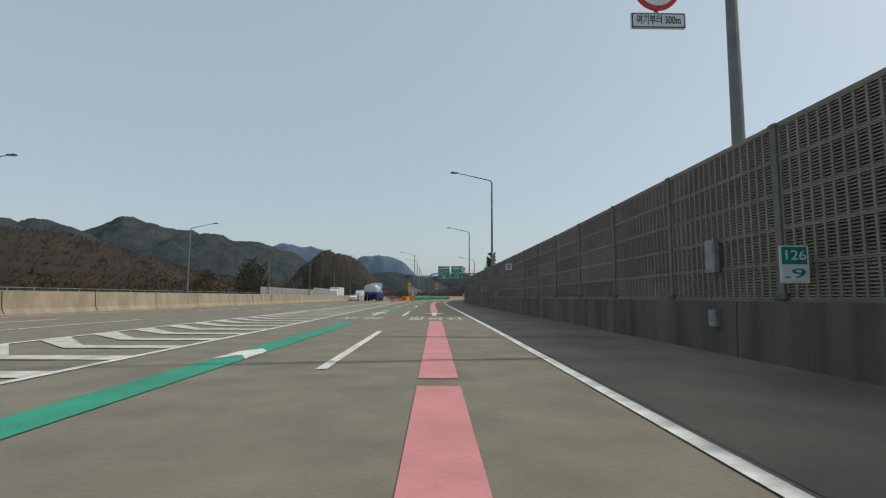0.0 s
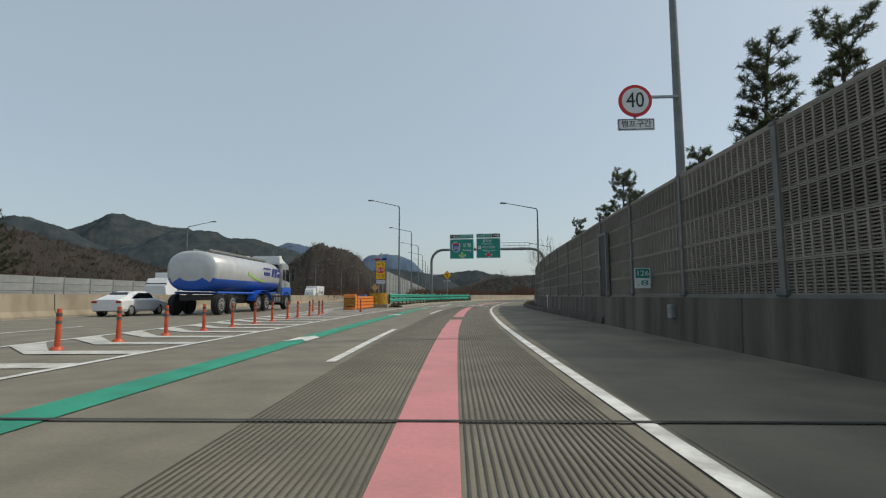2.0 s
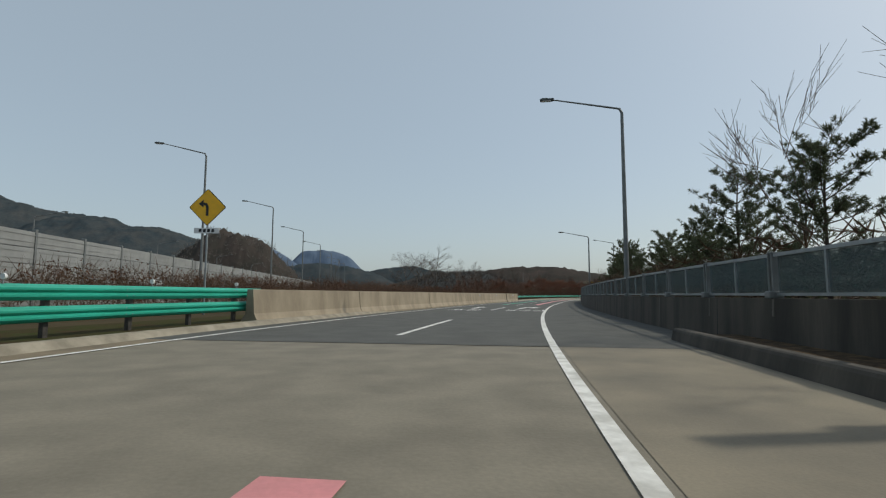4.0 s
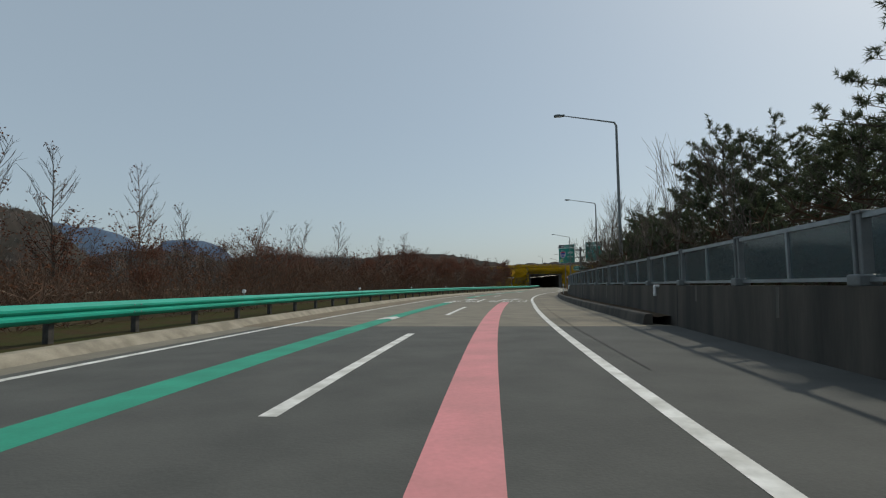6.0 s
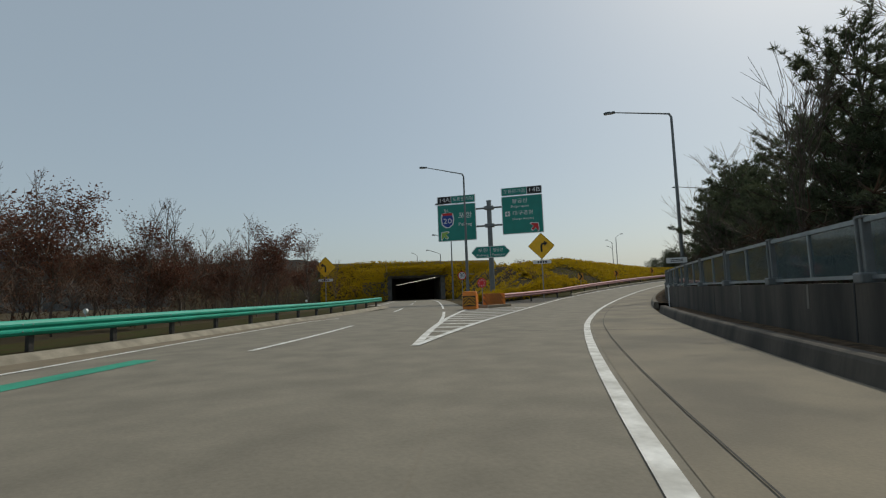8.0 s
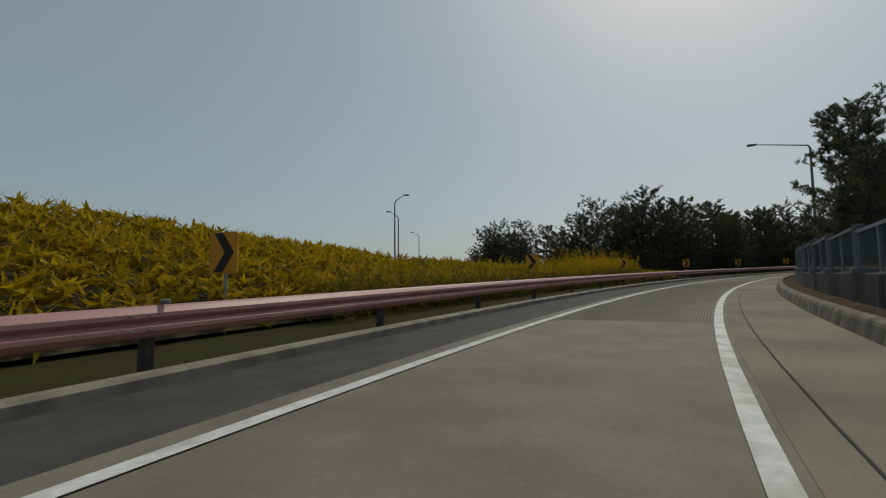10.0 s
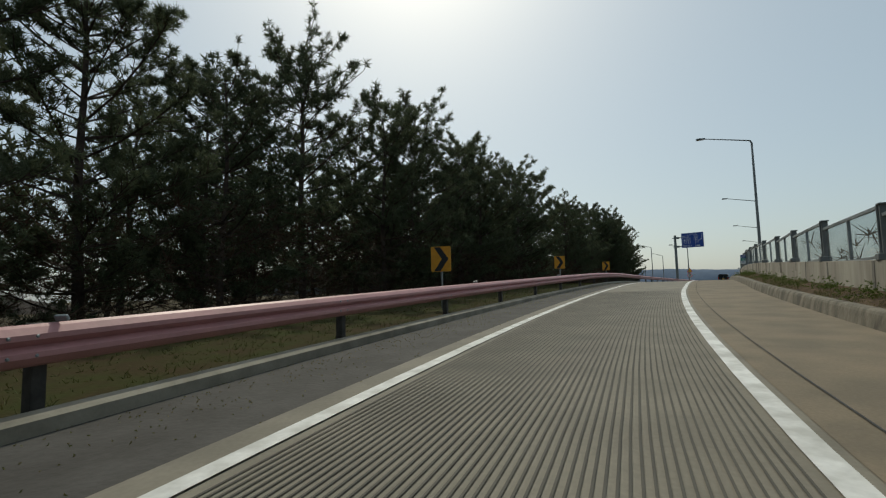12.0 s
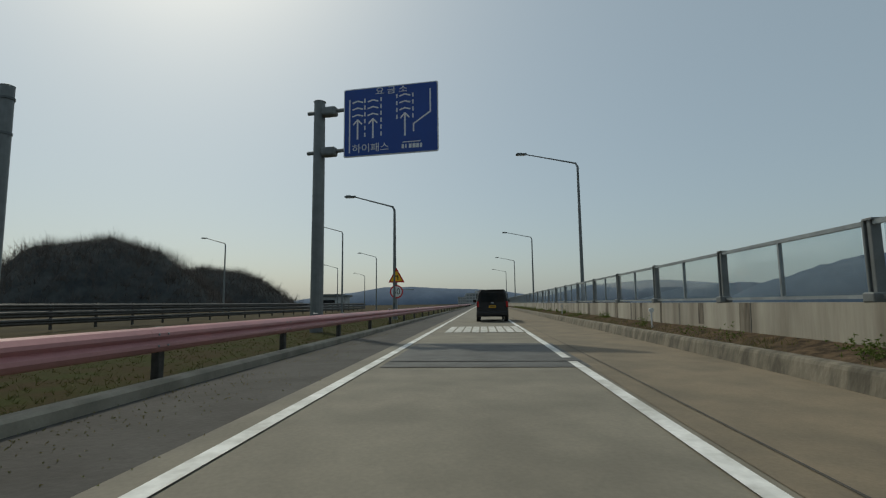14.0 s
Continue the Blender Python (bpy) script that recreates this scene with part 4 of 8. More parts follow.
for k in range(190):
    s = 127 + k * BAY * 0.98 + srng.uniform(-0.6, 0.6)
    w, h = srng.uniform(0.03, 0.14), srng.uniform(0.25, 0.8)
    z1 = 0.915
    structure("trim_wall_stain", sweep(RAMP, s, s + w, lambda q: WALL(q) - 0.004, [(0.03 * (z1 - h) / 0.93, z1 - h), (0.0296, z1), (0.036, z1), (0.03 * (z1 - h) / 0.93 + 0.006, z1 - h)], 0.2, drop=WALL_DROP), "stain", "dark water stain running down the parapet", "stain")
for k in range(44):
    s = 468 + k * 2.3 + srng.uniform(-0.8, 0.8)
    w, h = srng.uniform(0.08, 0.5), srng.uniform(0.35, 0.75)
    z1 = 0.925
    structure("trim_wall_stain", sweep(RAMP, s, s + w, lambda q: WALL(q) - 0.004, [(0.03 * (z1 - h) / 0.93, z1 - h), (0.0296, z1), (0.036, z1), (0.03 * (z1 - h) / 0.93 + 0.006, z1 - h)], 0.2), "rust_stain", "brown water stain running down the parapet", "stain")
# clear sheets in frames further on
BAY2 = 3.0
k = 0
s = NOISE_END + 0.3
SCREEN_H = steps((330, 0.8), (390, 1.0), (480, 1.0), (515, 1.05))
CLEAR_POSTS = {}
while s < 640:
    BAY2 = 3.0 if s < 432 else 4.0
    hb = round(SCREEN_H(s), 2)
    if hb not in CLEAR_POSTS:
        CLEAR_POSTS[hb] = mesh("post", boxes(((0, -0.02, hb / 2), (0.07, 0.13, hb), 0.01), ((0.07, 0.03, hb / 2), (0.04, 0.08, hb), 0.01), ((0, -0.02, hb), (0.16, 0.17, 0.03), 0.005), ((0, 0.02, 0.06), (0.2, 0.24, 0.13), 0.02)))
        CLEAR_POSTS[hb].materials.append(M["pole"])
    a, b = RAMP.at(s, WALL(s) + 0.15, 0.93 + WALL_DROP(s)), RAMP.at(s + BAY2, WALL(s + BAY2) + 0.15, 0.93 + WALL_DROP(s + BAY2))
    d = b - a
    L = d.length
    bay = thing("clear_screen_bay", "clear acrylic screen in a grey metal frame on the parapet", "screen", Matrix.Translation(a) @ Matrix.Rotation(math.atan2(d.y, d.x), 4, "Z"), "clear screens on the parapet")
    part("post", CLEAR_POSTS[hb], "pole", bay)
    part("top_rail", boxes(((L / 2, 0, hb - 0.04), (L - 0.1, 0.06, 0.06))), "galv", bay)
    part("bottom_rail", boxes(((L / 2, 0, 0.07), (L - 0.1, 0.06, 0.05))), "galv", bay)
    part("mullion", boxes(((L / 2, 0, hb / 2 + 0.01), (0.045, 0.06, hb - 0.16))), "galv", bay)
    for x in (0.27, 0.73):
        pane = part("pane", boxes(((L * x, 0, hb / 2 + 0.012), (L * 0.44, 0.012, hb - 0.17))), "frosted" if s < 432 else "clear", bay)
        pane.visible_shadow = False
    s += BAY2

# ---------------------------------------------------------------- barriers and guardrails on the other side
J_PROF = [(-0.3, -0.02), (-0.3, 0.08), (-0.16, 0.32), (-0.1, 1.12), (0.1, 1.12), (0.16, 0.32), (0.3, 0.08), (0.3, -0.02)]
structure("wall_median", sweep(MAIN, -60, 900, -19.0, J_PROF, 12), "warm_wall", "pale concrete median barrier", "barrier")
for k in range(30):
    structure("trim_median_joint", sweep(MAIN, -20 + k * 6, -19.96 + k * 6, -18.99, [(0.3, 0.08), (0.16, 0.32), (0.1, 1.11), (0.11, 1.11), (0.17, 0.32), (0.31, 0.08)], 1), "joint", "dark joint in the median barrier", "joint")
LB = steps((163, -8.4), (180, -7.2), (213, -5.95), (221.5, -5.6))
for a, b in [(163, 171), (171.05, 182), (182.05, 193), (193.05, 204), (204.05, 213.2), (213.7, 221.5)]:
    structure("wall_barrier", sweep(RAMP, a, b, LB, [(-0.28, -0.02), (-0.28, 0.1), (-0.12, 0.35), (-0.08, 1.12), (0.12, 1.12), (0.18, 0.35), (0.3, 0.1), (0.3, -0.02)]), "warm_wall", "pale stained concrete barrier segment", "barrier")


def w_beam(z, d=1, thick=0.08):
    """The outline of a W-shaped guardrail beam; d: the side of its face."""
    f = [(0, 0), (0.035, 0.02), (thick, 0.07), (thick, 0.11), (0.02, 0.155), (thick, 0.20), (thick, 0.24), (0.035, 0.29), (0, 0.31)]
    outer = [(d * x, z + y) for x, y in f]
    inner = [(d * (x - 0.015), z + y) for x, y in reversed(f)]
    return outer + inner


bm = bmesh.new()
bmesh.ops.create_icosphere(bm, subdivisions=1, radius=0.016)
BOLT = mesh("bolt", bm)
BOLT.materials.append(M["galv"])


def guardrail(line, s0, s1, off, heights, material, label, gap=2.0, post_top=0.7, reflectors=(), colour="", seg=4.0):
    ob = thing("guardrail", label, "guardrail")
    for z in heights:
        s = s0
        while s < s1 - 0.1:
            e = min(s + seg, s1)
            part("beam", sweep(line, s, e + 0.12, (lambda q, f=(s % 3) * 0.001: off(q) + f), w_beam(z), 1.0), material, ob)
            for u in (0.12, 0.3):
                for zz in (0.085, 0.225):
                    part("bolt", BOLT, "galv", ob, "", Matrix.Translation(line.at(s + u, off(s) + 0.085, z + zz)))
            s = e
    pm = mesh("post", boxes(((-0.09, 0, post_top / 2), (0.11, 0.11, post_top + 0.06), 0.01)))
    pm.materials.append(M["post"])
    s = s0 + 0.4
    while s < s1:
        part("post", pm, "post", ob, "", line.place(s, off(s) - 0.02, 0.0))
        s += gap
    return ob


RAIL_A = steps((116.5, -8.0), (128, -8.6), (140, -9.2), (163, -8.7))
guardrail(RAMP, 118.4, 164, RAIL_A, (0.42, 0.84), "rail_green", "double green steel guardrail on a concrete strip", post_top=1.12)
guardrail(RAMP, 221, 330, RAIL_B, (0.45,), "rail_green", "long green steel guardrail on dark posts", post_top=0.72)
guardrail(RAMP, 329, 700, RAIL_L, (0.42,), "rail_pink", "faded pink steel guardrail along the curve", 4.0, post_top=0.7)


def reflector(m, label="white round reflector on the guardrail"):
    ob = thing("rail_reflector", label, "reflector", m, "rail reflectors")
    part("stem", tube(bmesh.new(), (0, 0, 0), (0, 0, 0.1), 0.015), "galv", ob)
    part("disc", tube(bmesh.new(), (0, -0.02, 0.13), (0, 0.025, 0.13), 0.055, seg=14), "sign_white", ob)
    return ob


for s in (198.4, 206.8, 217.6):
    q = thing("barrier_reflector", "white round reflector bracketed to the concrete barrier", "reflector", RAMP.place(s, LB(s) + 0.14, 0.86), "barrier reflectors")
    part("bracket", boxes(((0.05, 0, 0), (0.12, 0.03, 0.04))), "galv", q)
    part("disc", tube(bmesh.new(), (0.1, -0.02, 0.02), (0.1, 0.025, 0.02), 0.06, seg=14), "sign_white", q)
for s in (206.0, 237.6, 262.0):
    q = thing("drain_pipe", "short white plastic drain elbow on the parapet", "pipe", RAMP.place(s, WALL(s) - 0.01, 0.86), "drain pipes")
    part("elbow", pipe(bmesh.new(), [(0.05, 0, 0.05), (-0.07, 0, 0.05), (-0.07, 0, -0.2)], 0.035, 8), "sign_white", q)
for s in np.arange(118.5, 163, 3.4):
    reflector(RAMP.place(float(s), RAIL_A(s) + 0.03, 1.14))
for s in np.arange(226, 320, 11.5):
    reflector(RAMP.place(float(s), RAIL_B(s) + 0.03, 0.75))
for s in np.arange(345, 600, 9.5):
    q = thing("rail_reflector", "small folded metal reflector on the pink guardrail", "reflector", RAMP.place(float(s), RAIL_L(s) + 0.03, 0.72, 12), "rail reflectors")
    part("plate", boxes(((0, 0, 0.045), (0.11, 0.03, 0.05), 0.008)), "galv", q, "", Matrix.Rotation(radians(25), 4, "X"))


# ---------------------------------------------------------------- street lamps
def street_lamp(m, height, arm=3.4, label="grey steel street lamp with a long arm", rise=0.7):
    """A tapered pole with one arm towards -x."""
    ob = thing("street_lamp", label, "street lamp", m, "street lamps")
    bm = bmesh.new()
    tube(bm, (0, 0, 0), (0, 0, height - 0.25), 0.13, 0.075, 12)
    tube(bm, (0, 0, height - 0.25), (-0.12, 0, height - 0.02), 0.072, 0.06, 10)
    part("pole", bm, "pole", ob)
    part("base_plate", boxes(((0, 0, 0.02), (0.42, 0.42, 0.05), 0.01)), "pole", ob)
    part("arm", tube(bmesh.new(), (-0.06, 0, height - 0.03), (-arm, 0, height + rise), 0.055, 0.035, 8), "pole", ob)
    part("service_hatch", boxes(((0, -0.12, 0.9), (0.12, 0.03, 0.35), 0.01)), "darkpole", ob)
    h = boxes(((-arm - 0.3, 0, height + rise + 0.02), (0.72, 0.26, 0.11), 0.03), ((-arm - 0.42, 0, height + rise + 0.085), (0.34, 0.2, 0.06), 0.02))
    head = part("lamp_head", h, "darkpole", ob)
    part("lens", boxes(((-arm - 0.34, 0, height + rise - 0.045), (0.5, 0.2, 0.03), 0.01)), "sign_white", head)
    return ob


for s, off, z in [(8.7, 5.5, 12.4), (47.6, 5.6, 12.4), (88.2, 5.6, 12.6), (130.3, 5.2, 10.5), (174, 5.0, 10.4), (219.5, 4.75, 9.0), (258.3, 7.1, 11.8), (294.5, 5.5, 11.9), (332, 4.25, 11.7), (366, 3.8, 11.0), (416, 2.95, 9.8), (455, 4.9, 9.8), (494.5, 5.9, 11.5), (527.7, 6.3, 11.2), (556, 6.5, 10.2), (592, 7.0, 10.0), (630, 7.0, 10.0), (668, 7.0, 10.0)]:
    street_lamp(RAMP.place(s, off, 0.0), z)
for k in range(9):
    q = Vector((-15.5, 138.0, 0)) + k * Vector((-1.93, 25.5, 0))
    street_lamp(Matrix.Translation(q) @ Matrix.Rotation(0.075, 4, "Z"), 12.6)
for k in range(9):
    street_lamp(MAIN.place(38 + k * 36, -36.5, 0, 180), 11.0, label="grey steel street lamp beyond the far carriageway")
street_lamp(Matrix.Translation((78.0, 323.2, 0)) @ Matrix.Rotation(radians(-30), 4, "Z"), 12.0)
for s in (60, 85, 110):
    street_lamp(BRANCH.place(s, 5.6, 0), 9.0, 2.2)
for x, y, z, r in [(151.5, 371.2, 13.6, 140), (158.5, 378.8, 13.2, -40), (120, 420, 13, -40), (60, 440, 14, 10), (30, 420, 12, 10), (182, 400, 14, -40), (215, 372, 14, -70)]:
    street_lamp(Matrix.Translation((x, y, -0.05)) @ Matrix.Rotation(radians(r), 4, "Z"), z, 1.1, "slim street lamp on the road behind the bank")
for x, y, z in [(292.4, 303.7, 7.2), (322, 304, 9.8), (345, 296, 9.0), (372, 300, 9.0), (400, 290, 9.0), (330, 318, 9.0)]:
    street_lamp(Matrix.Translation((x, y, TOP)) @ Matrix.Rotation(radians(-112), 4, "Z"), z, 2.6)


# ---------------------------------------------------------------- signs
def rounded(w, h, r, n=4):
    out = []
    for cx, cz, a0 in ((w / 2 - r, h / 2 - r, 0), (-w / 2 + r, h / 2 - r, 90), (-w / 2 + r, -h / 2 + r, 180), (w / 2 - r, -h / 2 + r, 270)):
        for k in range(n + 1):
            a = radians(a0 + 90 * k / n)
            out.append((cx + r * math.cos(a), cz + r * math.sin(a)))
    return out


def plate(name, w, h, x, z, material, parent, y=0.0, thick=0.03, r=0.08, turn=0.0, label=""):
    bm = prism(bmesh.new(), rounded(w, h, min(r, w / 2.01, h / 2.01)), -thick, 0)
    return part(name, bm, material, parent, label, Matrix.Translation((x, y, z)) @ Matrix.Rotation(radians(turn), 4, "Y"))


def shape(name, pts, material, parent, x=0, z=0, y=-0.035, thick=0.008, turn=0.0, label=""):
    bm = prism(bmesh.new(), pts, -thick, 0)
    return part(name, bm, material, parent, label, Matrix.Translation((x, y, z)) @ Matrix.Rotation(radians(turn), 4, "Y"))


DOWN_ARROW = [(-0.09, 0.32), (0.09, 0.32), (0.09, 0.05), (0.36, 0.12), (0.36, 0.0), (0, -0.3), (-0.36, 0.0), (-0.36, 0.12), (-0.09, 0.05)]
SHIELD = [(-0.5, 0.12), (-0.42, 0.42), (-0.2, 0.5), (0, 0.44), (0.2, 0.5), (0.42, 0.42), (0.5, 0.12), (0.42, -0.3), (0.15, -0.5), (-0.15, -0.5), (-0.42, -0.3)]


def exit_panel(parent, x, z, w, h, code, route, arrow_turn, arrow_mat):
    """One green destination panel with its number strip above; x, z: its middle."""
    top = h * 0.17
    p = plate("panel", w, h - top - 0.06, x, z - top / 2 - 0.03, "sign_white", parent, -0.24, label="green destination panel with white border")
    plate("field", w - 0.12, h - top - 0.18, 0, 0, "sign_green", p, -0.031, 0.006)
    strip = plate("number_strip", w, top, x, z + h / 2 - top / 2, "sign_white", parent, -0.24)
    left = route == "A"
    sx = -1 if left else 1
    plate("number_field", w * 0.34, top - 0.08, sx * w * 0.31, 0, "black", strip, -0.031, 0.006, 0.03)
    plate("name_field", w * 0.60, top - 0.08, -sx * w * 0.175, 0, "sign_green", strip, -0.031, 0.006, 0.03)
    words(code, top * 0.75, "sign_white", strip, on_face(sx * w * 0.31, 0, -0.04), width=w * 0.26)
    words("도동분기점", top * 0.55, "sign_white", strip, on_face(-sx * w * 0.175, 0, -0.04), width=w * 0.52)
    words_mat = "sign_white"
    y = -0.04
    if left:
        shape("shield", [(q * 0.36 * w, e * 0.40 * w) for q, e in SHIELD], "sign_white", p, -w * 0.24, h * 0.06, -0.037)
        shape("shield_field", [(q * 0.295 * w, e * 0.335 * w) for q, e in SHIELD], "sign_blue", p, -w * 0.24, h * 0.055, -0.046, 0.004)
        shape("shield_band", [(-0.14 * w, 0.03 * w), (0.14 * w, 0.03 * w), (0.12 * w, -0.03 * w), (-0.12 * w, -0.03 * w)], "sign_red", p, -w * 0.24, h * 0.06 + 0.15 * w, -0.051, 0.003)
        words("20", w * 0.19, "sign_white", p, on_face(-w * 0.24, h * 0.035, -0.054), width=w * 0.22)
        words("동E", w * 0.09, "sign_white", p, on_face(-w * 0.27, h * 0.27, y))
        words("포항", w * 0.17, "sign_white", p, on_face(w * 0.22, h * 0.14, y), width=w * 0.36)
        words("Pohang", w * 0.12, "sign_white", p, on_face(w * 0.22, -h * 0.05, y), width=w * 0.34)
        ax = 0.02 * w
    else:
        words("팔공산", w * 0.12, "sign_white", p, on_face(-w * 0.05, h * 0.29, y), width=w * 0.38)
        words("Palgongsan", w * 0.075, "sign_white", p, on_face(-w * 0.05, h * 0.18, y), width=w * 0.44)
        words("대구공항", w * 0.12, "sign_white", p, on_face(w * 0.02, h * 0.03, y), width=w * 0.5)
        words("Daegu Airport", w * 0.075, "sign_white", p, on_face(w * 0.02, -h * 0.09, y), width=w * 0.52)
        plate("airport_mark", w * 0.12, w * 0.12, -w * 0.36, h * 0.03, "sign_white", p, -0.037, 0.004, 0.02)
        shape("aircraft_bar", [(-0.045 * w, -0.012 * w), (0.045 * w, -0.012 * w), (0.045 * w, 0.012 * w), (-0.045 * w, 0.012 * w)], "sign_green", p, -w * 0.36, h * 0.03, -0.042, 0.003)
        shape("aircraft_bar", [(-0.01 * w, -0.045 * w), (0.01 * w, -0.045 * w), (0.01 * w, 0.045 * w), (-0.01 * w, 0.045 * w)], "sign_green", p, -w * 0.36, h * 0.03, -0.0425, 0.003)
        ax = 0.02 * w if arrow_turn == 0 else 0.3 * w
    if arrow_turn and left:
        ax = -0.33 * w
    k = w * 0.36
    shape("arrow_border", [(q * k * 1.12, e * k * 1.12) for q, e in DOWN_ARROW], "sign_white", p, ax, -h * 0.27, -0.038, 0.003, arrow_turn)
    shape("arrow", [(q * k * 0.9, e * k * 0.9) for q, e in DOWN_ARROW], arrow_mat, p, ax, -h * 0.27, -0.043, 0.004, arrow_turn)
    part("back_frame", boxes(((x, -0.17, z + h * 0.2), (w * 0.9, 0.14, 0.08)), ((x, -0.17, z - h * 0.2), (w * 0.9, 0.14, 0.08)), ((x, -0.12, z), (0.14, 0.24, h * 0.7))), "galv", parent)


def gantry():
    """The steel arch over both lanes with two destination panels and a walkway."""
    g = thing("sign_gantry", "curved grey steel sign gantry with two green destination panels", "sign gantry", RAMP.place(149, 0, 0, 7))
    xl, xr, zb, r = -11.0, 5.6, 7.85, 1.8
    pts = [(xl, 0, 0), (xl, 0, zb - r)] + [(xl + r - r * math.cos(radians(a)), 0, zb - r + r * math.sin(radians(a))) for a in range(15, 91, 15)]
    pts += [(xr - r + r * math.sin(radians(a)), 0, zb - r + r * math.cos(radians(a))) for a in range(0, 91, 15)] + [(xr, 0, 0)]
    part("arch", pipe(bmesh.new(), pts, 0.19, 12), "pole", g)
    for x in (xl, xr):
        part("base_plate", boxes(((x, 0, 0.05), (0.8, 0.8, 0.1), 0.02)), "pole", g)
    for x in (-6.4, 2.4):
        part("flange", tube(bmesh.new(), (x - 0.06, 0, zb), (x + 0.06, 0, zb), 0.3, seg=14), "pole", g)
    exit_panel(g, -6.4, 8.28, 3.55, 3.65, "14A", "A", 0, "lime")
    exit_panel(g, -2.45, 8.35, 3.55, 3.65, "14B", "B", 0, "sign_red")
    bm = bmesh.new()
    for z in (0.1, 0.55, 1.0):
        tube(bm, (-4.6, 0.5, zb + z), (3.6, 0.5, zb + z), 0.028, seg=6)
    for k in range(12):
        tube(bm, (-4.6 + k * 0.745, 0.5, zb), (-4.6 + k * 0.745, 0.5, zb + 1.0), 0.028, seg=6)
    box(bm, (-0.5, 0.35, zb + 0.2), (8.2, 0.5, 0.05))
    part("walkway", bm, "galv", g, "galvanised service walkway with railing")


gantry()


def twin_sign():
    """One tall pole carrying two destination panels and a small direction board."""
    a, b = Vector((77.6, 327.2)), Vector((84.2, 319.8))
    c = (a + b) / 2
    g = thing("destination_sign", "tall steel pole carrying two green destination panels", "road sign", Matrix.Translation((c.x, c.y, 0)) @ Matrix.Rotation(radians(-44), 4, "Z"))
    bm = tube(bmesh.new(), (0, 0, 0), (0, 0, 9.6), 0.24, 0.22, 14)
    tube(bm, (0, 0, 9.6), (0, 0, 9.7), 0.25, 0.25, 14)
    part("pole", bm, "pole", g)
    part("base_plate", boxes(((0, 0, 0.05), (0.9, 0.9, 0.1), 0.02)), "pole", g)
    for z in (9.0, 7.3):
        part("cross_arm", tube(bmesh.new(), (-1.6, 0, z), (1.6, 0, z), 0.09, seg=8), "pole", g)
        part("clamp", boxes(((0, 0, z), (0.9, 0.5, 0.34), 0.06)), "pole", g)
    exit_panel(g, -3.15, 8.2, 3.8, 4.4, "14A", "A", 135, "lime")
    exit_panel(g, 3.15, 8.5, 3.8, 4.4, "14B", "B", -135, "sign_red")
    for sx, t1, t2 in ((-1, "포항", "Pohang"), (1, "팔공산", "Palgongsan")):
        o = [(0.02 * sx, 0.55), (1.35 * sx, 0.55), (1.85 * sx, 0), (1.35 * sx, -0.55), (0.02 * sx, -0.55)]
        q = shape("direction_board", o, "sign_white", g, 0, 4.75, -0.26, 0.03)
        shape("board_field", [(x * 0.965 + 0.02 * sx, z * 0.9) for x, z in o], "sign_green", q, 0, 0, -0.031, 0.005)
        words(t1, 0.42, "sign_white", q, on_face(0.72 * sx, 0.16, -0.04), width=0.95)
        words(t2, 0.3, "sign_white", q, on_face(0.76 * sx, -0.28, -0.04), width=1.15)


twin_sign()


def speed_sign(m, text, below, r=0.42, pole_h=None, strip_w=0.92, reach=1.2):
    """A round red-rimmed limit sign with a strip below it. m: the middle of the disc."""
    g = thing("speed_sign", "round white speed limit sign with red rim and plate below", "road sign", m)
    disc = part("disc", tube(bmesh.new(), (0, 0, 0), (0, -0.03, 0), r, seg=36), "sign_red", g, "red rimmed disc")
    part("field", tube(bmesh.new(), (0, -0.03, 0), (0, -0.036, 0), r * 0.80, seg=36), "sign_white", disc)
    words(text, r * 1.35, "black", disc, on_face(0, 0.0, -0.042), width=r * 1.05, thick=0.004)
    if below:
        p = plate("strip", strip_w, 0.3, 0, -r - 0.2, "sign_white", g, r=0.03)
        plate("strip_border", strip_w - 0.03, 0.27, 0, 0, "black", p, -0.031, 0.003, 0.02)
        plate("strip_field", strip_w - 0.07, 0.23, 0, 0, "sign_white", p, -0.035, 0.003, 0.02)
        words(below, 0.2, "black", p, on_face(0, 0, -0.042), width=strip_w * 0.8)
    part("bracket", boxes(((reach / 2 - 0.1, 0.05, 0.12), (reach, 0.06, 0.06)), ((0, 0.05, -0.2), (0.06, 0.05, 0.9))), "galv", g)
    if pole_h:
        part("post", tube(bmesh.new(), (0, 0.05, -pole_h), (0, 0.05, r), 0.04), "galv", g)
    return g


speed_sign(RAMP.place(88.0, 4.45, 5.92), "40", "램프구간")
speed_sign(RAMP.place(8.5, 4.0, 6.62), "70", "여기부터 300m", strip_w=1.0, reach=1.5)


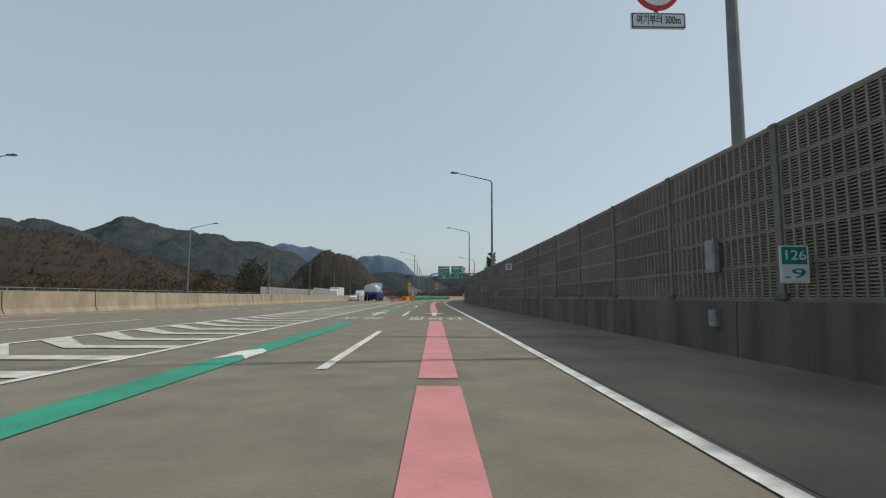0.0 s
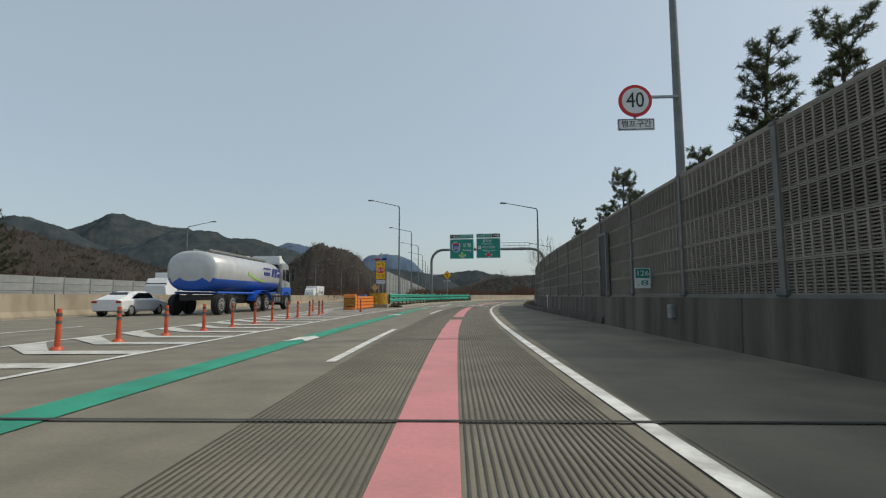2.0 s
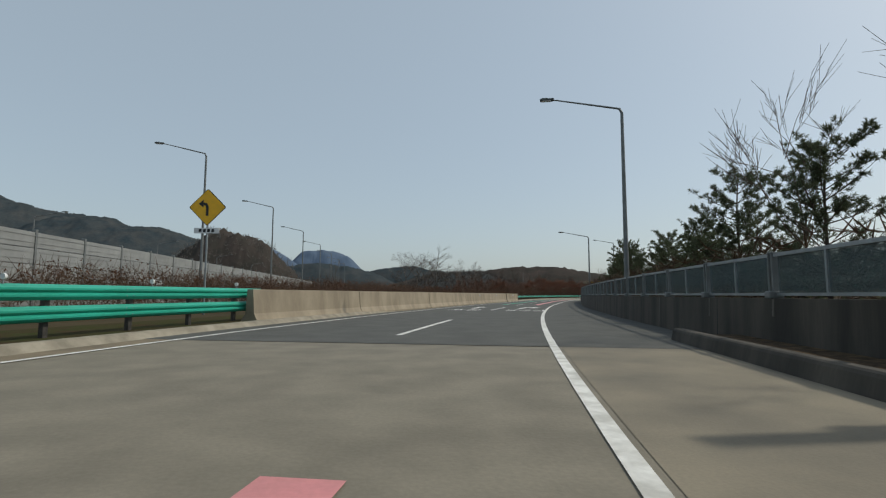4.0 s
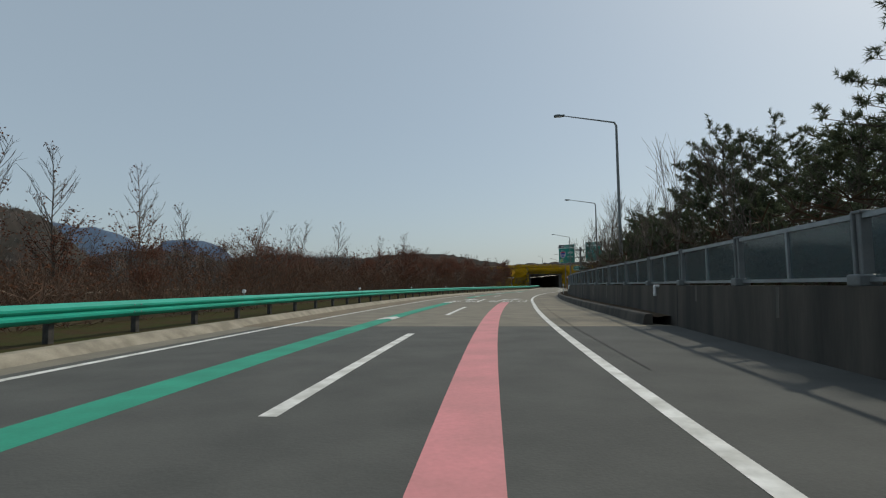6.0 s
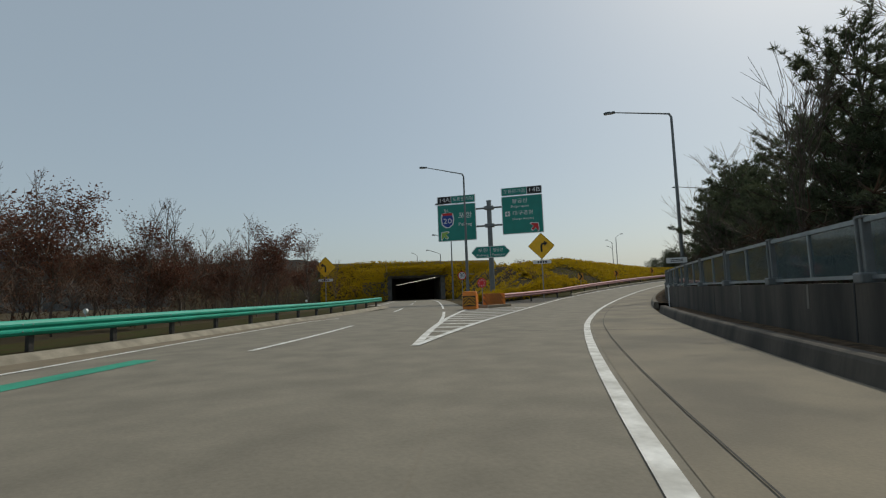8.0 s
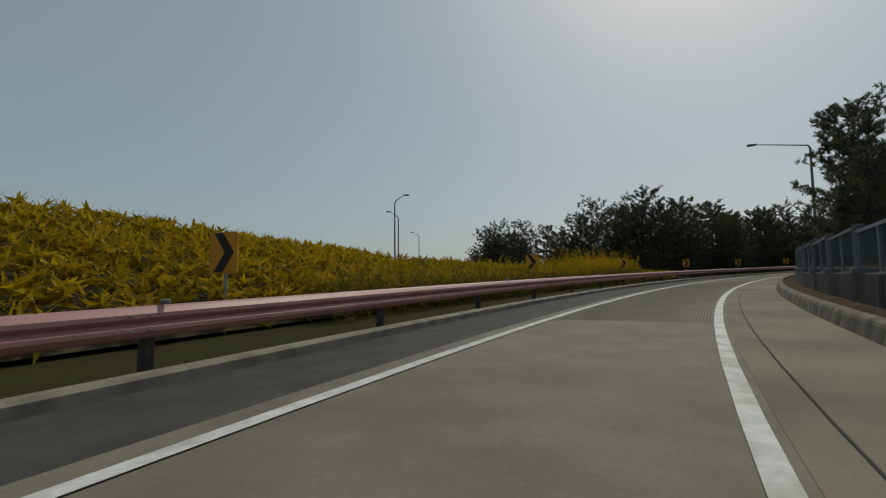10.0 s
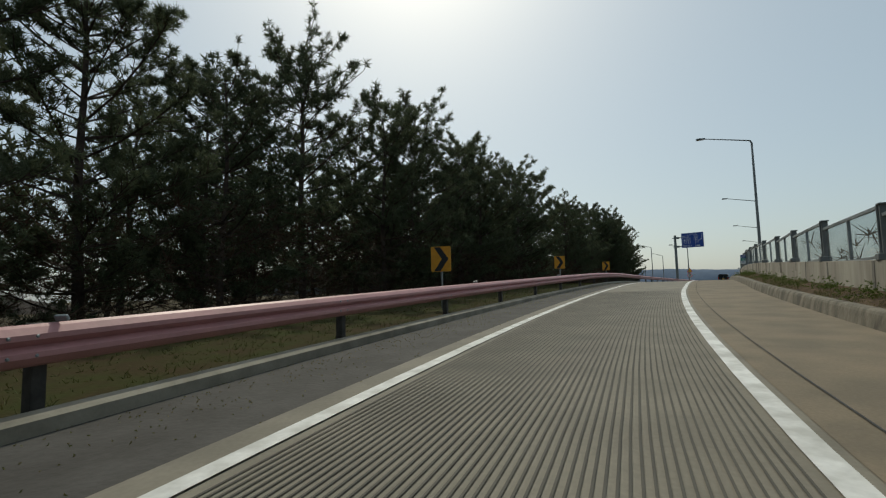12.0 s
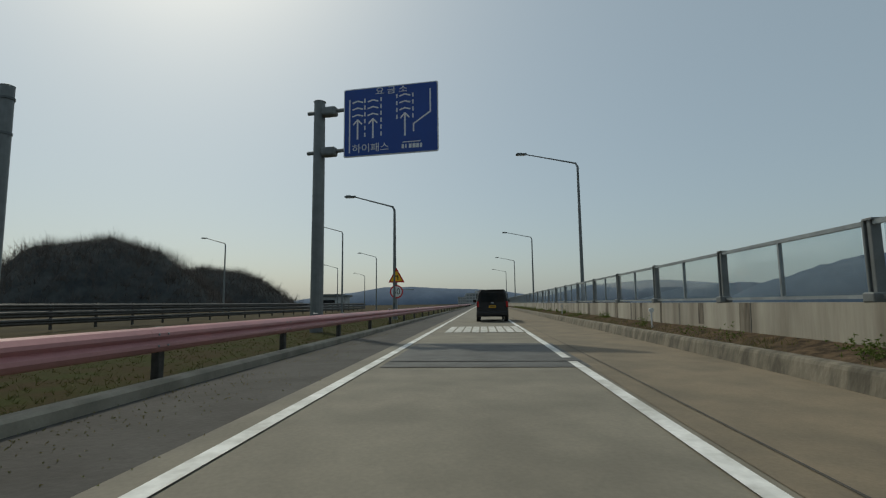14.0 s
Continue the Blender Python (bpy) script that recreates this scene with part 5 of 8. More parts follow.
def diamond(m, z, turn_right, size=0.95):
    """A yellow curve warning on its own post, with an unreadable strip below."""
    g = thing("warning_sign", "yellow diamond bend warning sign on a post", "road sign", m)
    d = plate("diamond", size, size, 0, z, "black", g, 0, 0.03, 0.08, 45)
    plate("diamond_field", size - 0.05, size - 0.05, 0, 0, "yellow", d, -0.031, 0.005, 0.07)
    k = 1 if turn_right else -1
    q = size * 0.5
    o = [(-0.1, -0.62), (0.1, -0.62), (0.1, -0.05), (0.12, 0.12), (0.3, 0.2), (0.3, 0.0), (0.66, 0.3), (0.3, 0.6), (0.3, 0.4), (0.02, 0.32), (-0.1, 0.06)]
    shape("bend_arrow", [(x * k * q, e * q) for x, e in o], "black", g, 0, z - 0.02, -0.04, 0.005)
    p = plate("strip", size * 0.95, 0.26, 0, z - size * 0.72 - 0.2, "sign_white", g, 0, r=0.03)
    for i in range(4):
        plate("bar", 0.13, 0.15, -0.3 + i * 0.2, 0, "black", p, -0.031, 0.004, 0.01)
    part("post", tube(bmesh.new(), (0, 0.05, 0), (0, 0.05, z + 0.2), 0.045), "galv", g)
    return g


diamond(RAMP.place(168.8, -14.4, 0, 9), 5.0, False, 1.25)
diamond(RAMP.place(153.8, 5.5, 0, 6), 4.1, True, 1.15)
diamond(Matrix.Translation((68.2, 334.9, 0)) @ Matrix.Rotation(radians(-30), 4, "Z"), 4.1, False, 1.55)
diamond(Matrix.Translation((80.2, 315.4, 0)) @ Matrix.Rotation(radians(-34), 4, "Z"), 4.5, True, 1.5)


def chevron_sign(m, z=1.55, w=0.52, h=0.66):
    g = thing("chevron_sign", "yellow and black chevron bend marker on a steel post", "road sign", m, "bend markers")
    p = plate("board", w, h, 0, z, "dullyellow", g, r=0.03)
    k, e = w / 2 * 0.92, h / 2
    o = [(-k * 0.75, e * 0.95), (-k * 0.05, e * 0.95), (k * 0.85, 0), (-k * 0.05, -e * 0.95), (-k * 0.75, -e * 0.95), (k * 0.1, 0)]
    shape("chevron", o, "black", p, 0, 0, -0.031, 0.005)
    part("post", tube(bmesh.new(), (0, 0.04, 0), (0, 0.04, z + h * 0.4), 0.03), "galv", g)
    return g


cs = chevron_sign(RAMP.place(420.8, -7.6, 0, 12), 1.42, 0.56, 0.7)
for s, o in [(405.5, -7.4), (433.9, -6.9), (445.6, -5.6), (459.5, -5.0), (474.3, -4.95), (488.9, -5.15), (392, -7.6), (376, -7.0), (362, -6.6), (350, -6.6)]:
    copy_thing(cs, RAMP.place(s, o, 0, 10))


def accident_sign():
    """The tall yellow warning board with a two-colour light bar on top."""
    g = thing("accident_warning_sign", "tall yellow accident warning board with red and blue light bar", "road sign", RAMP.place(124.3, -10.7, 0, 8))
    b = plate("board", 0.98, 1.85, 0, 3.6, "black", g, r=0.03)
    plate("board_field", 0.92, 1.79, 0, 0, "yellow", b, -0.031, 0.005, 0.03)
    st = []
    for i in range(28):
        a = 2 * math.pi * i / 28
        rr = 1.0 if i % 2 else 0.82
        st.append((0.44 * rr * math.copysign(abs(math.cos(a)) ** 0.6, math.cos(a)), 0.32 * rr * math.copysign(abs(math.sin(a)) ** 0.6, math.sin(a))))
    shape("burst", st, "sign_red", b, 0, 0.0, -0.037, 0.004)
    words("사 망", 0.36, "black", b, on_face(0, 0.58, -0.042), width=0.7)
    words("발생", 0.36, "sign_white", b, on_face(0, 0.0, -0.046), width=0.68)
    words("지 점", 0.36, "black", b, on_face(0, -0.6, -0.042), width=0.7)
    p = plate("lower_plate", 0.95, 0.42, 0, 2.42, "sign_blue", g, r=0.03)
    plate("lower_field", 0.89, 0.36, 0, 0, "sign_white", p, -0.031, 0.005, 0.02)
    words("주시태만", 0.26, "sign_blue", p, on_face(0, 0, -0.042), width=0.8)
    for x in (-0.2, 0.22):
        part("post", boxes(((x, 0.08, 2.35), (0.1, 0.08, 4.7))), "galv", g)
    lb = part("light_bar", boxes(((0, 0, 4.72), (0.2, 0.2, 0.2), 0.04)), "galv", g, "two-colour warning light bar")
    part("red_lens", tube(bmesh.new(), (-0.62, 0, 4.70), (-0.1, 0, 4.73), 0.1, seg=12), "red_lens", lb, "red lens")
    part("blue_lens", tube(bmesh.new(), (0.1, 0, 4.74), (0.62, 0, 4.77), 0.1, seg=12), "blue_lens", lb, "blue lens")
    part("solar_mast", tube(bmesh.new(), (0.1, 0.05, 4.7), (0.1, 0.05, 5.25), 0.03), "galv", g)
    part("solar_panel", boxes(((0, 0, 0), (0.42, 0.3, 0.03))), "dark_glass", g, "", Matrix.Translation((-0.02, 0.05, 5.25)) @ Matrix.Rotation(radians(-35), 4, "Y"))


accident_sign()


def toll_sign():
    """The blue lane guidance board on a cantilever pole."""
    m = Matrix.Translation((279.75, 309.1, TOP)) @ Matrix.Rotation(radians(-119), 4, "Z")
    g = thing("lane_guide_sign", "blue toll lane guide board on a thick cantilever pole", "road sign", m)
    part("pole", tube(bmesh.new(), (0, 0, 0), (0, 0, 8.4), 0.23, 0.2, 16), "pole", g)
    part("cap", tube(bmesh.new(), (0, 0, 8.4), (0, 0, 8.46), 0.23, 0.1, 16), "pole", g)
    for z in (7.95, 6.45):
        part("arm", tube(bmesh.new(), (-0.4, -0.1, z), (1.4, -0.1, z + 0.03), 0.07, seg=10), "pole", g)
        part("clamp", boxes(((0.45, -0.1, z), (0.55, 0.34, 0.34), 0.08)), "pole", g)
    w, h, x, z = 3.45, 2.5, 2.78, 7.4
    p = plate("panel", w, h, x, z, "sign_white", g, -0.2, 0.04, 0.06)
    plate("panel_field", w - 0.07, h - 0.07, 0, 0, "sign_blue", p, -0.041, 0.006, 0.05)
    y = -0.05

    def bar(x0, z0, x1, z1, t=0.05, name="lane_mark"):
        v = Vector((x1 - x0, z1 - z0))
        nrm = Vector((-v.y, v.x)).normalized() * t / 2
        shape(name, [(x0 + nrm.x, z0 + nrm.y), (x0 - nrm.x, z0 - nrm.y), (x1 - nrm.x, z1 - nrm.y), (x1 + nrm.x, z1 + nrm.y)], "sign_white", p, 0, 0, y, 0.005)

    bar(-1.5, -1.1, -1.5, 0.85)
    bar(1.45, 1.0, 1.45, 0.15), bar(1.45, 0.17, 0.85, -0.22), bar(0.85, -0.2, 0.85, -0.5)
    for lx in (-0.93, -0.33):
        for i in range(6):
            bar(lx, -0.55 + i * 0.25, lx, -0.40 + i * 0.25)
    for lx in (0.25, 0.83):
        for i in range(4):
            bar(lx, 0.0 + i * 0.25, lx, 0.15 + i * 0.25)
    for lx, z0 in ((-1.2, 0.0), (-0.63, 0.0), (0.54, 0.1)):
        bar(lx, -0.62, lx, 0.05 + z0, 0.06, "arrow_shaft")
        bar(lx - 0.16, -0.08 + z0, lx, 0.1 + z0, 0.05, "arrow_head"), bar(lx + 0.16, -0.08 + z0, lx, 0.1 + z0, 0.05, "arrow_head")
        for i in range(3):
            zz = 0.26 + z0 + i * 0.25
            bar(lx - 0.2, zz - 0.04, lx, zz + 0.02), bar(lx, zz + 0.02, lx + 0.2, zz - 0.04)
    words("요 금 소", 0.3, "sign_white", p, on_face(0.05, 1.06, y - 0.005), width=1.15)
    words("하이패스", 0.34, "sign_white", p, on_face(-0.72, -0.98, y - 0.005), width=1.35)
    for i, ww in enumerate((0.1, 0.06, 0.12, 0.14, 0.12, 0.1)):
        bar(0.42 + i * 0.13, -1.0, 0.42 + i * 0.13 + ww * 0.8, -1.0, 0.15, "emblem_bar")
    bar(0.45, -0.85, 1.1, -0.85, 0.03, "emblem_bar")


toll_sign()


def small_plate(m, w, h, rows, back="sign_white", label="small white plate on the noise barrier", post=0.0):
    g = thing("marker_plate", label, "marker plate", m)
    p = plate("plate", w, h, 0, 0, back, g, r=0.02, thick=0.015)
    for text, z, hh, field, col in rows:
        f = plate("field", w - 0.05, hh, 0, z, field, p, -0.016, 0.004, 0.01)
        if text:
            words(text, hh * 0.8, col, f, on_face(0, 0, -0.008), width=w * 0.7)
        else:
            for i in range(2):
                plate("bar", w * 0.6, hh * 0.18, 0, hh * (0.2 - 0.4 * i), col, f, -0.005, 0.003, 0.005)
    part("bracket", boxes(((0.1, 0.04, 0), (0.34, 0.05, h * 0.5))), "galv", g)
    if post:
        part("post", tube(bmesh.new(), (0, 0.1, -post), (0, 0.1, 0), 0.03), "galv", g)


small_plate(RAMP.place(6.7, WALL(6.7) - 0.14, 1.45), 0.4, 0.52, [("126", 0.12, 0.24, "sign_green", "sign_white"), (".9", -0.13, 0.24, "sign_white", "sign_green")], label="green and white distance plate on the noise barrier")
small_plate(RAMP.place(88.5, WALL(88.5) - 0.14, 1.42), 0.4, 0.52, [("126", 0.12, 0.24, "sign_green", "sign_white"), (".8", -0.13, 0.24, "sign_white", "sign_green")], label="green and white distance plate on the noise barrier")
small_plate(RAMP.place(32, WALL(32) - 0.14, 2.95), 0.42, 0.42, [("", 0, 0.36, "sign_white", "sign_blue")])
small_plate(RAMP.place(318.5, WALL(318.5) + 0.04, 1.93), 0.72, 0.2, [("", 0, 0.15, "sign_white", "black")], label="white strip plate on the top rail of the screen")
small_plate(RAMP.place(486, WALL(486) + 0.02, 1.35), 0.52, 0.62, [("JCT", 0.19, 0.18, "sign_blue", "sign_white"), ("램프D", 0.0, 0.18, "sign_green", "sign_white"), ("0.2", -0.19, 0.18, "sign_white", "sign_blue")], label="blue and white ramp distance plate on the screen")


def box_plate(s, off, z, w=0.22, h=0.3):
    g = thing("junction_box", "small grey box on the wall", "box", RAMP.place(s, off, z, 90))
    part("body", boxes(((0, 0, 0), (w, 0.1, h), 0.01)), "galv", g)
    part("lid", boxes(((0, 0.055, 0), (w * 0.85, 0.02, h * 0.85), 0.005)), "galv", g)


for s in (8.9, 48.2, 87, 120):
    box_plate(s, WALL(s) - 0.03, 0.62)
box_plate(9.0, WALL(9) + 0.03, 1.75, 0.3, 0.6), box_plate(49.3, WALL(49) + 0.03, 1.75, 0.3, 0.6)


door = thing("access_door", "access door whose black leaf stands for the dark gap in the noise barrier", "door", RAMP.place(92.9, WALL(92.9) + 0.03, 0.95, -90))
# black sheet in place of the dark open gap
part("leaf", boxes(((0, 0, 1.06), (0.78, 0.05, 2.06), 0.01)), "black", door, "black leaf painted for the darkness of the gap")
part("frame", boxes(((-0.44, 0, 1.08), (0.08, 0.1, 2.16)), ((0.44, 0, 1.08), (0.08, 0.1, 2.16)), ((0, 0, 2.13), (0.8, 0.1, 0.07))), "pole", door)
part("handle", boxes(((-0.3, 0.05, 1.0), (0.03, 0.06, 0.14), 0.005), ((-0.3, -0.05, 1.0), (0.03, 0.06, 0.14), 0.005)), "galv", door)
column = thing("sign_column", "thick dark steel column of a sign on the road beyond", "sign post", Matrix.Translation((285.88, 321.42, TOP - 0.3)))
part("pole", tube(bmesh.new(), (0, 0, 0), (0, 0, 10.5), 0.3, 0.26, 16), "pole", column)
for z in (8.4, 9.9):
    part("collar", tube(bmesh.new(), (0, 0, z), (0, 0, z + 0.1), 0.3, 0.3, 16), "darkpole", column)
part("cap", tube(bmesh.new(), (0, 0, 10.5), (0, 0, 10.56), 0.27, 0.12, 16), "darkpole", column)


def marker_post(m, label="short white marker post with a round head", h=0.8):
    g = thing("marker_post", label, "marker post", m, "marker posts")
    part("stem", tube(bmesh.new(), (0, 0, 0), (0, 0, h), 0.022), "sign_white", g)
    part("head", tube(bmesh.new(), (0, -0.025, h + 0.04), (0, 0.02, h + 0.04), 0.065, seg=16), "sign_white", g)


for s in (107.5, 268.8, 303, 319.4, 416.5):
    marker_post(RAMP.place(s, KERB(s) + 0.5, 0.12))
for s in (486, 501.2, 518, 536.8, 552):
    marker_post(RAMP.place(s, KERB(s) + 0.5, 0.15), h=0.55)


# ---------------------------------------------------------------- the gore: posts and crash cushions
def lane_post(m):
    g = thing("delineator_post", "red-orange flexible lane post with pale bands", "delineator post", m, "delineator posts")
    part("base", tube(bmesh.new(), (0, 0, 0), (0, 0, 0.06), 0.12, 0.09, 14), "redorange", g)
    part("stem", tube(bmesh.new(), (0, 0, 0.05), (0, 0, 0.76), 0.048, 0.042, 12), "redorange", g)
    for z in (0.48, 0.62):
        part("band", tube(bmesh.new(), (0, 0, z), (0, 0, z + 0.06), 0.0485, 0.0485, 12), "patch", g)
    return g


lp = lane_post(RAMP.place(79.5, -7.4, 0))
for s, o in [(81.2, -7.4), (82.9, -7.4), (84.6, -7.5), (86.2, -7.5), (87.9, -7.5), (89.6, -7.46), (91.2, -7.42), (92.9, -7.46), (94.6, -7.55), (96.4, -7.65), (98.1, -7.85), (99.8, -7.9), (101.5, -8.0), (103.1, -8.37), (105.3, -6.75), (107.0, -10.4)]:
    copy_thing(lp, RAMP.place(s, o, 0))


def stripes(w, h, n, chevron_face=True):
    """Slanted bars that fill a w by h face, as outlines."""
    out = []
    for k in range(n):
        z = -h / 2 - 0.35 * w + k * (h + 0.35 * w) / n
        t = (h + 0.35 * w) / n * 0.5
        for sx in (-1, 1) if chevron_face else (1,):
            q = [(0, z + 0.5 * w), (sx * w / 2, z), (sx * w / 2, z + t), (0, z + t + 0.5 * w)]
            q = [(x, max(-h / 2, min(h / 2, e))) for x, e in q]
            if len({round(e, 3) for _, e in q}) > 2:
                out.append(q)
    return out


def crash_cushion(m, w=0.78, length=5.2, h=0.82, beams=True, label="orange ribbed crash cushion with striped front"):
    g = thing("crash_cushion", label, "crash cushion", m)
    part("core", boxes(((0, length / 2, h * 0.45), (w * 0.8, length - 0.1, h * 0.9))), "orange", g)
    f = part("nose_cap", boxes(((0, 0.12, h * 0.5), (w, 0.42, h), 0.05), ((0, 0.12, h + 0.03), (w * 0.95, 0.4, 0.1), 0.05)), "orange", g, "rounded orange nose cap")
    fp = plate("nose_plate", w * 0.9, h * 0.62, 0, h * 0.5, "black", f, -0.095, 0.012, 0.02)
    for q in stripes(w * 0.86, h * 0.58, 4):
        shape("stripe", q, "dullyellow", fp, 0, 0, -0.014, 0.004)
    if beams:
        n = 5
        for sx in (-1, 1):
            for k in range(n):
                y0 = 0.35 + k * (length - 0.35) / n
                bm = bmesh.new()
                for z in (0.1 * h, 0.34 * h, 0.58 * h, 0.82 * h):
                    box(bm, (sx * (w / 2 + 0.02), y0 + length / n / 2, z + 0.02), (0.1, length / n + 0.05, 0.14), bevel=0.03)
                box(bm, (sx * (w / 2 - 0.04), y0 + length / n / 2, h * 0.47), (0.06, length / n, h * 0.88))
                part("side_panel", bm, "orange", g)
    return g


crash_cushion(RAMP.place(110.7, -9.1, 0, 3), 0.9, 6.0, 1.04)
crash_cushion(RAMP.place(324.6, -7.05, 0, 8), 0.8, 1.0, 0.95, False, "orange striped crash cushion at the fork")


def striped_drum(m, w=1.3, h=0.95, length=1.6, colour="yellow", label="black and yellow striped padded guardrail end"):
    """The padded striped end of the guardrail: a rounded nose in two black and yellow tiers."""
    g = thing("barrier_end_pad", label, "barrier end", m)
    r = w / 2
    run = [(-r, length)] + [(-r * math.cos(radians(d)), r - r * math.sin(radians(d))) for d in range(0, 181, 10)] + [(r, length)]
    dist = np.concatenate([[0], np.cumsum([math.dist(p, q) for p, q in zip(run, run[1:])])])
    spot = lambda u: (float(np.interp(u, dist, [p[0] for p in run])), float(np.interp(u, dist, [p[1] for p in run])))
    tall = (h - 0.16) / 2
    for tier in (0, 1):
        z0, k = 0.16 + tier * tall, 1.0 - 0.06 * tier
        bm = bmesh.new()
        lo = [bm.verts.new((x * k, y, z0 + 0.01)) for x, y in run]
        hi = [bm.verts.new((x * k, y, z0 + tall - 0.01)) for x, y in run]
        for i in range(len(run)):
            bm.faces.new((lo[i - 1], lo[i], hi[i], hi[i - 1]))
        bm.faces.new(lo), bm.faces.new(hi)
        bmesh.ops.recalc_face_normals(bm, faces=bm.faces)
        pad = part("pad", bm, colour, g)
        half, u = dist[-1] / 2, 0.0
        while u < dist[-1] - 0.42:
            slant = 0.3 if u < half - 0.15 else -0.3
            bm, prev = bmesh.new(), None
            for j in range(5):
                f = j / 4
                row = [bm.verts.new((x * k * 1.006 + 0, y - 0.004, z0 + 0.012 + (tall - 0.024) * f)) for x, y in (spot(u + (slant * f if slant > 0 else 0.3 + slant * f)), spot(u + 0.1 + (slant * f if slant > 0 else 0.3 + slant * f)))]
                if prev:
                    bm.faces.new((prev[0], prev[1], row[1], row[0]))
                prev = row
            part("stripe", bm, "black", pad)
            u += 0.2
    part("base", boxes(((0, length / 2 + 0.1, 0.08), (w + 0.3, length + 0.5, 0.18), 0.03), ((0, length / 2 + 0.1, -0.06), (w + 0.32, length + 0.52, 0.14), 0.02)), "warm_wall", g)


striped_drum(RAMP.place(117.0, -8.85, 0.12, 7), 1.55, 1.12, 1.9)
board = thing("reflector_board", "weathered amber diamond board of round reflectors on a post", "road sign", RAMP.place(118.6, -9.5, 0, 6))
face = plate("board", 0.5, 0.5, 0, 1.75, "backplate", board, 0, 0.03, 0.03, 45)
for i in range(9):
    q = (-0.15 + 0.15 * (i % 3), -0.15 + 0.15 * (i // 3))
    part("reflector", tube(bmesh.new(), (q[0], -0.03, q[1]), (q[0], -0.045, q[1]), 0.055, seg=10), "dullyellow", face)
part("post", tube(bmesh.new(), (0, 0.03, 0), (0, 0.03, 1.7), 0.035), "galv", board)
striped_drum(RAMP.place(326.2, -6.75, 0, -28), 0.6, 0.85, 1.5, "orange", "black and orange striped guardrail end at the fork")
q = thing("warning_disc", "red dotted warning disc on a thin post at the fork", "road sign", RAMP.place(328, -7.5, 0))
part("disc", tube(bmesh.new(), (0, 0, 1.5), (0, -0.03, 1.5), 0.32, seg=8), "sign_red", q)
for i in range(8):
    part("reflector", tube(bmesh.new(), (0.2 * math.cos(i * 0.785), -0.03, 1.5 + 0.2 * math.sin(i * 0.785)), (0.2 * math.cos(i * 0.785), -0.04, 1.5 + 0.2 * math.sin(i * 0.785)), 0.035, seg=8), "sign_white", q)
part("post", tube(bmesh.new(), (0, 0.03, 0), (0, 0.03, 1.6), 0.03), "galv", q)
speed_sign(BRANCH.place(58, 5.0, 2.6), "30", "", 0.4, 2.6)
speed_sign(Matrix.Translation((292.3, 303.6, TOP + 1.75)) @ Matrix.Rotation(radians(-112), 4, "Z"), "50", "", 0.42, 1.75)
q = thing("warning_triangle", "yellow triangular bend warning on a lamp post", "road sign", Matrix.Translation((292.3, 303.6, TOP + 2.75)) @ Matrix.Rotation(radians(-112), 4, "Z"))
tri = shape("triangle", [(-0.52, -0.42), (0.52, -0.42), (0, 0.5)], "sign_red", q, 0, 0, 0, 0.03)
shape("triangle_field", [(-0.38, -0.34), (0.38, -0.34), (0, 0.34)], "yellow", tri, 0, 0, -0.031, 0.004)
shape("bend_mark", [(-0.12, -0.05), (0.06, -0.05), (0.06, -0.25), (0.12, -0.25), (0.12, 0.02), (-0.12, 0.02)], "black", tri, 0, 0, -0.036, 0.003)
part("post", tube(bmesh.new(), (0, 0.05, -2.75), (0, 0.05, 0.2), 0.05), "galv", q)


# ---------------------------------------------------------------- grey sound walls beside the through road
def sound_bay(m, L=3.6, h=3.55, rows=5, label="grey panelled sound wall bay with steel post", group="sound wall beside the through road"):
    g = thing("sound_wall_bay", label, "sound wall", m, group)
    part("post", boxes(((0, 0, h / 2 + 0.05), (0.14, 0.18, h + 0.1), 0.01)), "pole", g)
    for r in range(rows):
        part("panel", SOUND[0], "greypanel", g, "", Matrix.Translation((L / 2, 0, r * h / rows + h / rows / 2)) @ Matrix.Diagonal((L / 3.6, 1, h / rows / 0.71, 1)))
    return g


SOUND = [mesh("panel", boxes(((0, 0, 0), (3.5, 0.1, 0.66)), ((0, -0.04, 0.18), (3.5, 0.06, 0.05)), ((0, -0.04, -0.12), (3.5, 0.06, 0.05)), ((0, 0, -0.34), (3.5, 0.07, 0.03))))]
SOUND[0].materials.append(M["greypanel"])
d = Vector((-1.93, 25.5, 0)).normalized()
rz = Matrix.Rotation(math.atan2(d.y, d.x), 4, "Z")
for k in range(36):
    q = Vector((-15.15, 127.2, 0.1)) + d * 3.6 * k
    sound_bay(Matrix.Translation(q) @ rz)
structure("wall_footing", sweep(MAIN, 128, 258, -5.9, [(-0.25, -0.05), (-0.25, 0.12), (0.25, 0.12), (0.25, -0.05)], 8), "warm_wall", "concrete footing of the sound wall", "footing")
for k in range(21):
    far = MAIN.place(106 + 3.6 * k, -36.9, 0.9)
    sound_bay(far @ Matrix.Rotation(radians(90), 4, "Z"), h=2.0 + (0.6 if k > 12 else 0), rows=3, group="sound wall beyond the far carriageway", label="pale grey sound wall bay beyond the far carriageway")
structure("wall_far_side", sweep(MAIN, -60, 400, -36.9, [(-0.15, -0.05), (-0.15, 0.95), (0.15, 0.95), (0.15, -0.05)], 10), "wall", "low concrete wall beyond the far carriageway", "wall")
g = thing("railing", "thin steel railing on the far concrete wall", "railing")
for z in (1.25, 1.55):
    part("rail", sweep(MAIN, -60, 105, -36.9, [(-0.03, z), (-0.03, z + 0.05), (0.03, z + 0.05), (0.03, z)], 8), "galv", g)
pm = mesh("post", boxes(((0, 0, 0.3), (0.06, 0.06, 0.65))))
pm.materials.append(M["galv"])
